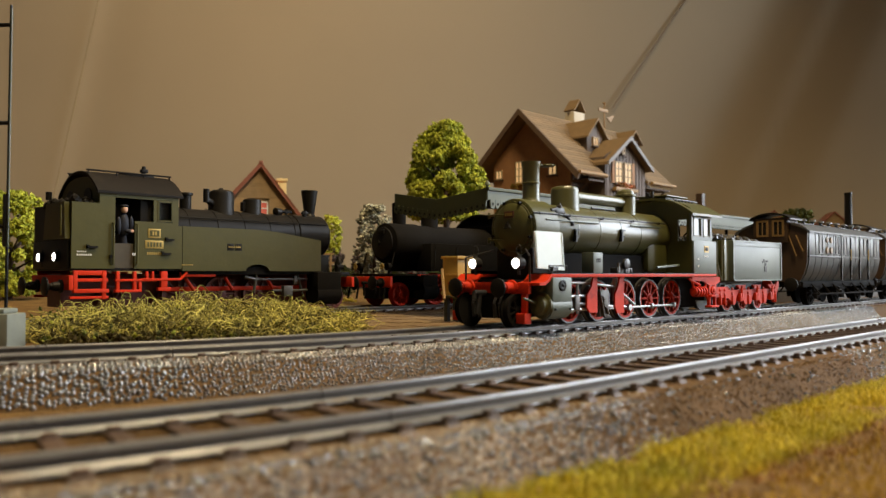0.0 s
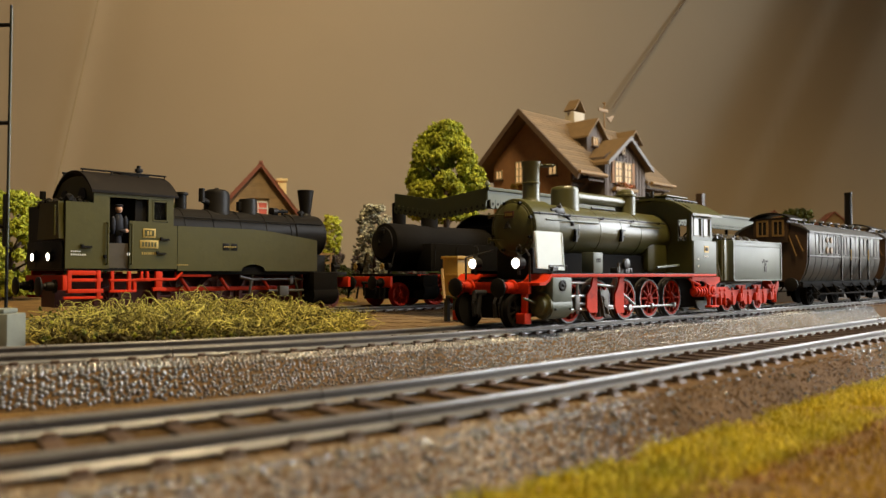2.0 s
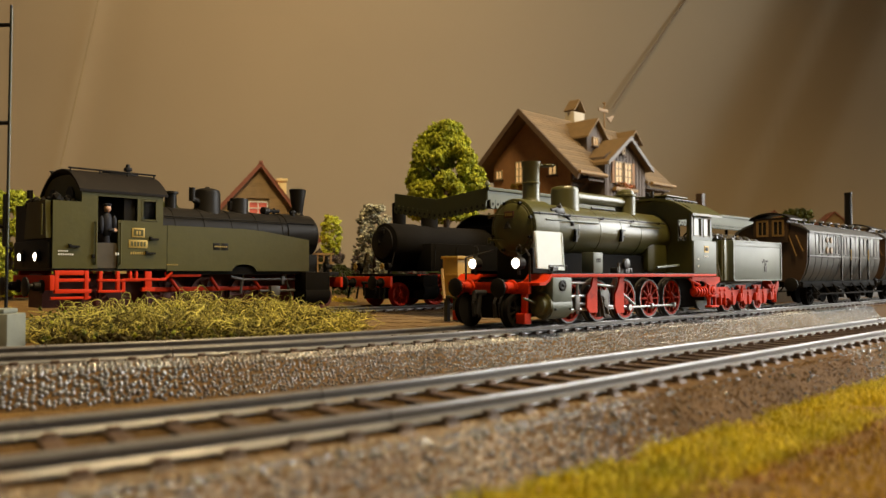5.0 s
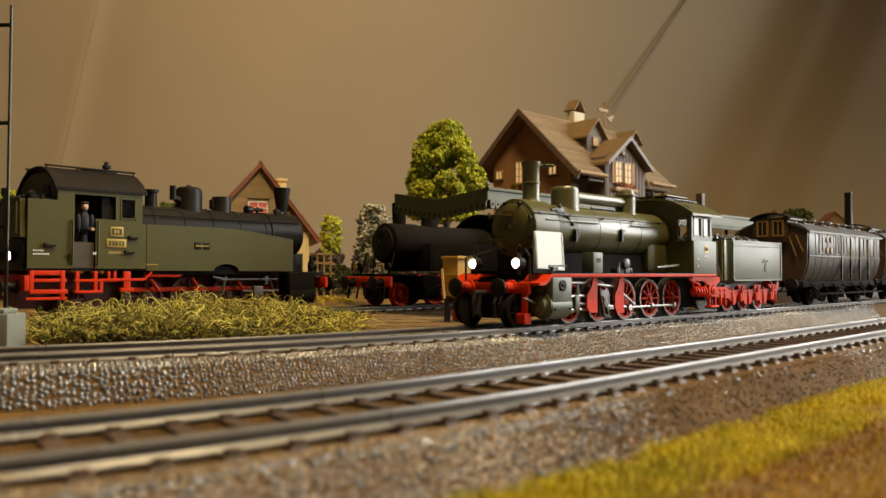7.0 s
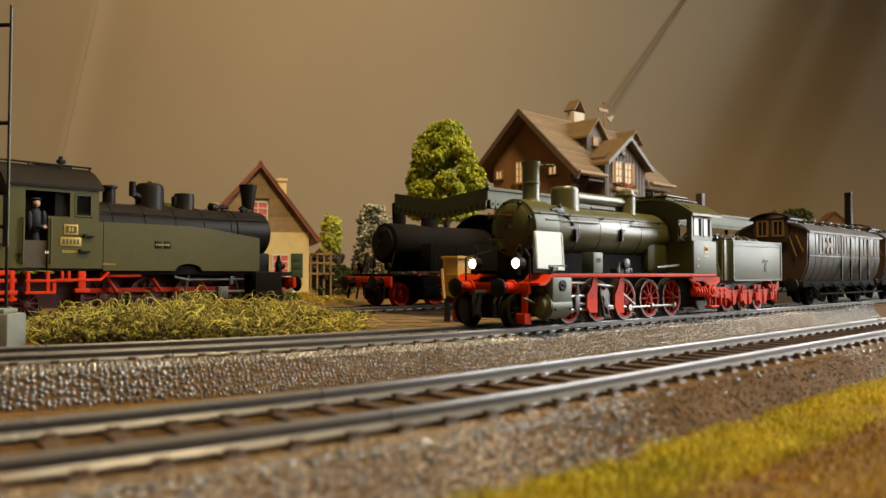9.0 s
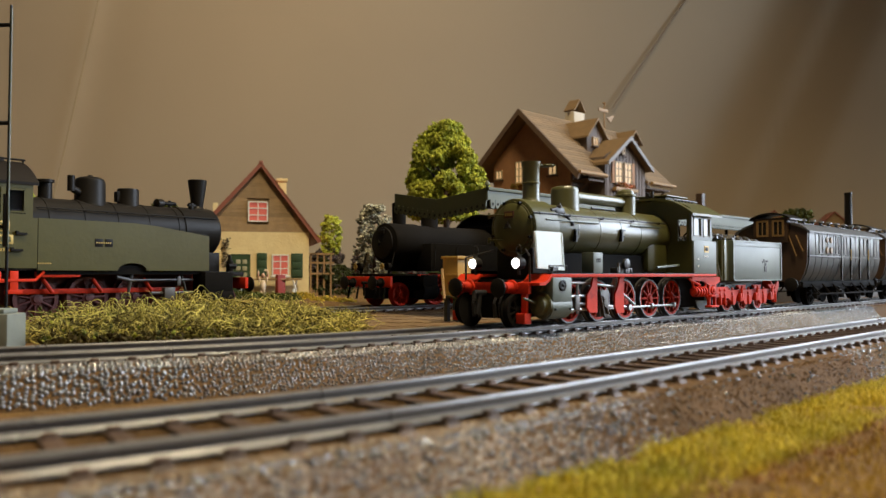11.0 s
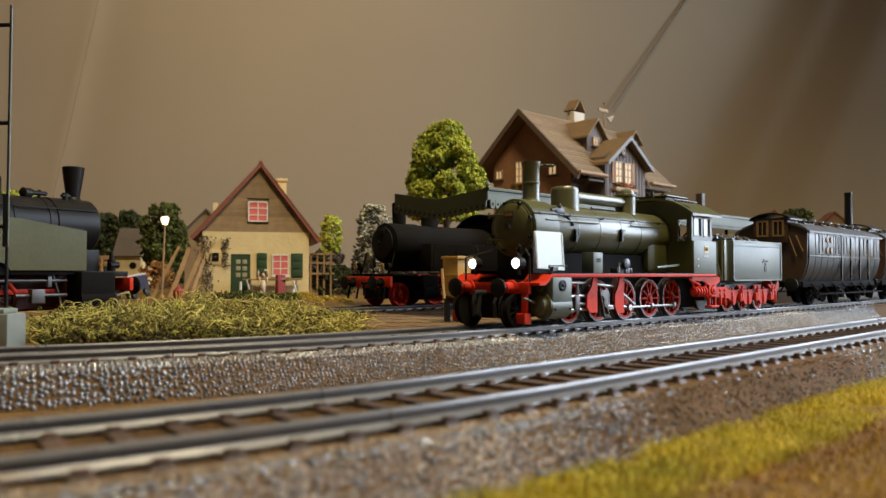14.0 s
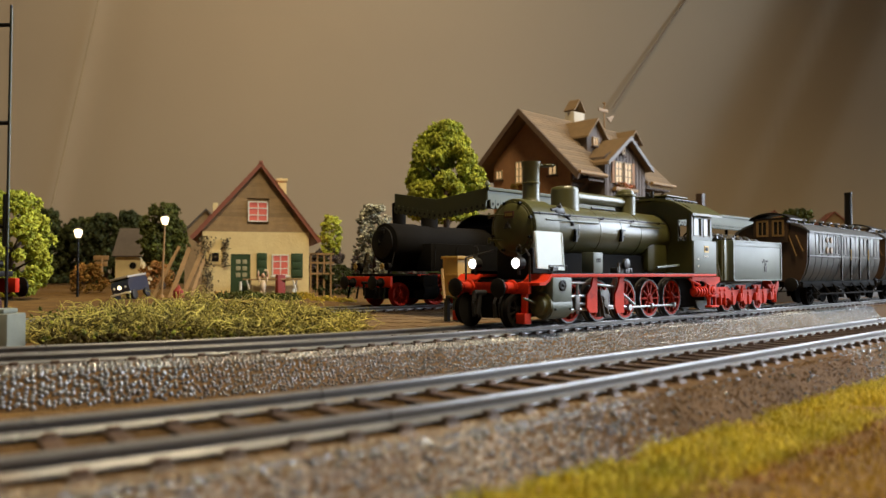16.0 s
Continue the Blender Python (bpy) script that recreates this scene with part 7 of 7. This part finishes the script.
        part("sill", bm, TRIM, f)
        return f

    window(510.9, 511, 437.4, 445.2, 108.3, 116.4)
    window(510.9, 511, 414.6, 423.0, 103.0, 122.2)
    window(510.9, 511, 379.0, 388.0, 107.0, 115.8)
    shrub_spots = [(509 - random.Random(k).random() * 2, 411 + random.Random(k + 99).random() * 14, 99 + random.Random(k + 9).random() * 4, 1.2) for k in range(70)]
    box_plants = leaf_cloud("window_plants", shrub_spots, ROSE, h)
    # the bay with its own gable
    bm = bm_new()
    box(bm, 536, 598, 350, 352, 10, 122)
    prism(bm, [(536, 122), (598, 122), (566.5, 137)], "y", 350, 352)
    box(bm, 536, 538, 352, 366, 10, 122)
    box(bm, 596, 598, 352, 366, 10, 122)
    part("bay_wall", bm, GREY_BOARD, h)
    for k in range(12):
        bm = bm_new()
        x = 538 + k * 5
        box(bm, x - 0.35, x + 0.35, 349.5, 350.1, 88, 122 + 15 * (1 - abs(x - 566.5) / 31))
        part("cover_strip", bm, GREY_BOARD, h)
    for a in ((532, 117.0), (602, 117.0)):
        bm = bm_new()
        prism(bm, [a, (566.5, 141), (566.5, 138.6), (a[0], a[1] - 2.4)], "y", 345, 392)
        part("bay_roof", bm, SHINGLE, h)
        bm = bm_new()
        prism(bm, [(a[0], a[1] + 0.3), (566.5, 141.4), (566.5, 138.0), (a[0], a[1] - 3.2)], "y", 343.6, 345)
        part("barge_board", bm, shader("pale_barge_board", (0.24, 0.22, 0.21), 0.6, scale=300), h)
    window(549.5, 560.5, 349.6, 349.6, 101.5, 119.5)
    window(563.5, 575, 349.6, 349.6, 101.5, 119.5)
    window(560, 565, 349.6, 349.6, 126, 132.5)
    for x0 in (545.0, 576.0):
        bm = bm_new()
        box(bm, x0, x0 + 3.6, 348.8, 349.8, 101, 120, 0.2)
        part("shutter", bm, BRICK, h)
    leaf_cloud("window_plants", [(551 + 25 * random.Random(k).random(), 346.5 + 2.5 * random.Random(k + 50).random(), 97.5 + 4 * random.Random(k + 7).random(), 1.3) for k in range(110)], shader("red_geranium", (0.45, 0.12, 0.04), 0.8, scale=200, colour2=(0.12, 0.14, 0.03), random_tint=0.4, island=True), h)
    bm = bm_new()
    box(bm, 546, 580, 345.6, 349.4, 94.8, 97.6, 0.3)
    part("flower_box", bm, WOOD, h)
    # small dormers
    for x0, x1, yf, z0, ze, zt in ((541, 568, 372, 124, 144, 158.5), (628, 648, 386, 140, 151, 161)):
        xm = (x0 + x1) / 2
        bm = bm_new()
        box(bm, x0 + 2, x1 - 2, yf, 402, z0, ze)
        prism(bm, [(x0 + 2, ze), (x1 - 2, ze), (xm, zt - 2)], "y", yf, 402)
        part("dormer_wall", bm, GREY_BOARD, h)
        for s in (x0 - 2, x1 + 2):
            bm = bm_new()
            prism(bm, [(s, ze - 2), (xm, zt), (xm, zt - 1.8), (s, ze - 3.6)], "y", yf - 4, 408)
            part("dormer_roof", bm, SHINGLE, h)
        window(xm - 4, xm + 4, yf - 0.4, yf - 0.4, z0 + 11, ze - 1.5, "dormer_window")
    bm = bm_new()
    box(bm, 570, 586, 404, 414, 156, 172, 0.3)
    part("chimney", bm, shader("cream_chimney_plaster", (0.62, 0.53, 0.38), 0.75, scale=250, amount=0.3), h)
    for s in (0, 1):
        bm = bm_new()
        prism(bm, [(569 if s == 0 else 587, 173.5), (578, 184), (578, 182.6), (570 if s == 0 else 586, 172.4)], "y", 403, 415)
        part("chimney_hood", bm, SHINGLE, h)
    bm = bm_new()
    for x in (569, 587):
        rod(bm, (x, 409, 170), (x, 409, 174), 0.8, seg=8)
    part("hood_post", bm, TRIM, h)
    bm = bm_new()
    rod(bm, (612, 400, 150), (612, 400, 184), 0.9, 0.7, seg=8)
    part("vane_pole", bm, WOOD, h)
    bm = bm_new()
    box(bm, 603, 618, 399.4, 400.6, 176.5, 179.5, 0.3)
    prism(bm, [(616, 172), (628, 176), (622, 168)], "y", 399.5, 400.5)
    lathe(bm, (612, 400, 184), (0, 0, 1), [(0, 0.6), (1, 1.6), (2.4, 0.4)], 12)
    part("weather_vane", bm, WOOD, h)
    return h


build_station()

# ---- signal mast and its base ----
x, y = view_spot(-107, 190)
m = thing("signal_mast", (x, y, 10), "thin dark lattice signal mast with rungs", "signal mast")
for dr, mat in ((0.0, SOOT), (-3.6, SOOT)):
    xx, yy = view_spot(-107 + dr, 190)
    bm = bm_new()
    rod(bm, (xx, yy, 10), (xx, yy, 93), 0.4, 0.3, seg=10)
    part("upright", bm, mat, m)
xx, yy = view_spot(-106.6, 189.6)
bm = bm_new()
rod(bm, (xx, yy, 33), (xx, yy, 92), 0.22, seg=8)
part("pull_wire", bm, COOL_LIT_GREEN, m, "pale signal pull wire")
for z in (38, 63.6, 88):
    a, b = view_spot(-107, 190), view_spot(-110.6, 190)
    bm = bm_new()
    rod(bm, (a[0], a[1], z), (b[0], b[1], z), 0.5, seg=8)
    part("rung", bm, SOOT, m)
bm = bm_new()
xx, yy = view_spot(-107.4, 190)
box(bm, xx - 0.6, xx + 0.6, yy - 0.6, yy + 0.6, 33, 46, 0.2)
part("drive_box", bm, SOOT, m)
x, y = view_spot(-104, 178)
bm = bm_new()
box(bm, -6, 6.4, -4, 4, 7, 17.4, 0.5)
box(bm, -6, 5.0, -3, 3, 17.4, 18.5, 0.4)
bm.transform(Matrix.Translation((x, y, 0)) @ Matrix.Rotation(radians(-45), 4, "Z"))
solo("relay_box", bm, shader("grey_green_concrete", (0.20, 0.22, 0.19), 0.75, scale=250, amount=0.4, bump=0.1), "grey-green concrete relay box in the grass", "relay box", origin=(x, y, 9))

# ---- backdrop sheet and the closed room ----
SHEET = shader("beige_backdrop_sheet", (0.475, 0.395, 0.27), 0.85, scale=3, amount=0.18, bump=0.6, bump_scale=12)
WALL = shader("beige_room_plaster", (0.45, 0.40, 0.33), 0.9, scale=4, amount=0.2)
BOARDS = shader("wooden_floor", (0.20, 0.13, 0.07), 0.6, scale=12, amount=0.4)


def build_backdrop():
    """A sheet laid out by view angle about 1.25 m off, flat in the middle; the slanting folds on the window side are
    shaped to fit the camera's view.
    """
    qs = np.concatenate([np.linspace(-1.1, 0.2, 110), np.linspace(0.21, 0.72, 240)])
    es = np.concatenate([np.linspace(-0.08, 0.5, 26), [0.6, 0.75]])
    verts, faces = [], []

    def step(v, w):
        return 1 / (1 + math.exp(-max(-40, min(40, v / w))))

    for e in es:
        f, last = 1250.0, qs[0]
        for q in qs:
            u = q - (e - 0.235) * 0.46
            slope = -0.92 * step(u - 0.385, 0.010) + 0.75 * math.exp(-((u - 0.456) / 0.006) ** 2) - 0.25 * step(u - 0.466, 0.003) + 0.42 * step(u - 0.530, 0.003)
            if q > 0:
                f += f * slope * (q - last) / (1 - slope * q)
            last = q
            g = f + 4 * math.sin(q * 9 + 0.6)
            v = q + 0.468 - (e - 0.25) * 0.2
            g += 3.2 * step(v, 0.003) - 3.2 * step(v - 0.05, 0.010)
            x, y = view_spot(q * g, g)
            verts.append((x, y, 26.4 + e * g))
    n = len(qs)
    for j in range(len(es) - 1):
        for i in range(n - 1):
            a = j * n + i
            faces.append((a, a + 1, a + n + 1, a + n))
    ob = raw("backdrop", verts, faces, SHEET)
    tagged(ob, "beige backdrop sheet with slanting folds shaped to fit the camera view", "backdrop", kind="structure")


build_backdrop()
# Coloured rods drawn in place of the dark crease lines on the backdrop.
LINE_OLIVE = shader("olive_crease_line", (0.40, 0.32, 0.18), 0.85, scale=30)
LINE_BROWN = shader("brown_crease_line", (0.26, 0.195, 0.125), 0.8, scale=30)
for q0, e0, q1, e1, lb in ((0.318, 0.36, 0.219, 0.214, "thin brown rod standing in for a dark backdrop crease"), (-0.449, 0.36, -0.508, 0.08, "thin olive rod standing in for a dark backdrop seam line")):
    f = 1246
    a, b = view_spot(q0 * f, f), view_spot(q1 * f, f)
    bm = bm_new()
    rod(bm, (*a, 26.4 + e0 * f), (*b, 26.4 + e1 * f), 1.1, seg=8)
    solo("crease_line_rod", bm, LINE_BROWN if q0 > 0 else LINE_OLIVE, lb, "cord", group="cords of the backdrop")


def room():
    """Walls, ceiling and floor round the layout, with a window opening beside it."""
    def wall(name, x0, x1, y0, y1, z0, z1, mat=WALL):
        bm = bm_new()
        box(bm, x0, x1, y0, y1, z0, z1)
        solo(name, bm, mat, "plain beige plastered room wall", "wall", kind="structure", smooth=False)
    wall("wall_north", -1900, 1600, 2500, 2600, -800, 1600)
    wall("wall_west", -2000, -1900, -1100, 2600, -800, 1600)
    wall("wall_south", -1900, 1600, -1100, -1000, -800, 1600)
    wall("wall_east", 1600, 1700, -1100, -1000, -800, 1600)
    wall("wall_east", 1600, 1700, -60, 2600, -800, 1600)
    wall("wall_east", 1600, 1700, -1000, -60, -800, 40)
    wall("wall_east", 1600, 1700, -1000, -60, 1080, 1600)
    wall("ceiling", -2000, 1700, -1100, 2600, 1600, 1650)
    wall("floor", -2000, 1700, -1100, 2600, -850, -800, BOARDS)
    for name, top, foot in (("table_lamp", (170, -50, 765), (-160, -190, 0)),):
        f = thing(name, foot, "tall adjustable lamp with a white metal shade", "lamp")
        bm = bm_new()
        rod(bm, foot, (foot[0], foot[1], top[2] - 20), 6, seg=12)
        rod(bm, (foot[0], foot[1], top[2] - 20), top, 5, seg=12)
        lathe(bm, foot, (0, 0, 1), [(0, 70), (12, 68), (16, 10)], 28)
        part("stand", bm, STEEL, f)
        bm = bm_new()
        lathe(bm, top, (0, 0, -1), [(0, 20), (10, 40), (60, 95), (90, 112)], 32)
        bmesh.ops.delete(bm, geom=[fc for fc in bm.faces if len(fc.verts) > 4 and fc.calc_center_median().z < 680], context="FACES_ONLY")
        part("shade", bm, WHITE, f)
    # Housing for the added backdrop lamp, out of view as well.
    f = thing("backdrop_fill_lamp", (270, 240, 1600), "unseen warm spot lamp added to brighten the backdrop", "lamp")
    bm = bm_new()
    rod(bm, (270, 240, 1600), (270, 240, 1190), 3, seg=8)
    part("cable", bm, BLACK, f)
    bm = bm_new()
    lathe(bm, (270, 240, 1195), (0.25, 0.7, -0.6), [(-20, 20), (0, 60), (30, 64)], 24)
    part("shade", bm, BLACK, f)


room()


def tank_x(t):
    return float(np.interp(t, TANK_T, TANK_D))


TANK_T = [0, 1, 2, 3, 4, 5.2, 6.5, 7, 7.5, 8, 8.5, 9, 10.2, 11.5, 12, 12.5, 13, 13.5, 14, 14.5, 15, 15.5, 16]
TANK_D = [-0.3, -1.13, -2.15, -3.08, -4.01, -6.56, -11.03, -13.49, -16.66, -20.23, -24.09, -28.46, -40.17, -55.39, -62.23, -69.07, -76.34, -84.12, -92.03, -100.23, -108.75, -117.48, -126.5]


def on_siding(d, x, y, z):
    """The pose of a point of the tank locomotive, rolled d along the siding with both axles on its curve."""
    x0 = 130 + d
    rear, front = back_axis(x0 - 29), back_axis(x0 + 59.5)
    turn = math.atan2(front - rear, 88.5)
    y0 = rear + (front - rear) * 29 / 88.5
    a, b = x - 130, y - 261
    return pose((x0 + a * math.cos(turn) - b * math.sin(turn)) * MM, (y0 + a * math.sin(turn) + b * math.cos(turn)) * MM, z * MM, 0, 0, math.degrees(turn))


def motions():
    for ob, x, y, z in ((tank_engine, 130, 261, RAIL_TOP), (driver, 101.8, 247.2, 31.0), (fireman, 98.9, 250.5, 30.6)):
        walk(ob, [(t, on_siding(d, x, y, z)) for t, d in zip(TANK_T, TANK_D)])
    # wheels roll without slipping; rows close enough for small turns
    times = [k * 0.25 for k in range(65)]
    for ob, x, y, r in TANK_WHEELS:
        walk(ob, [(t, pose((x - 130) * MM, (y - 261) * MM, r * MM, 0, math.degrees(tank_x(t) / r), 0)) for t in times])


motions()
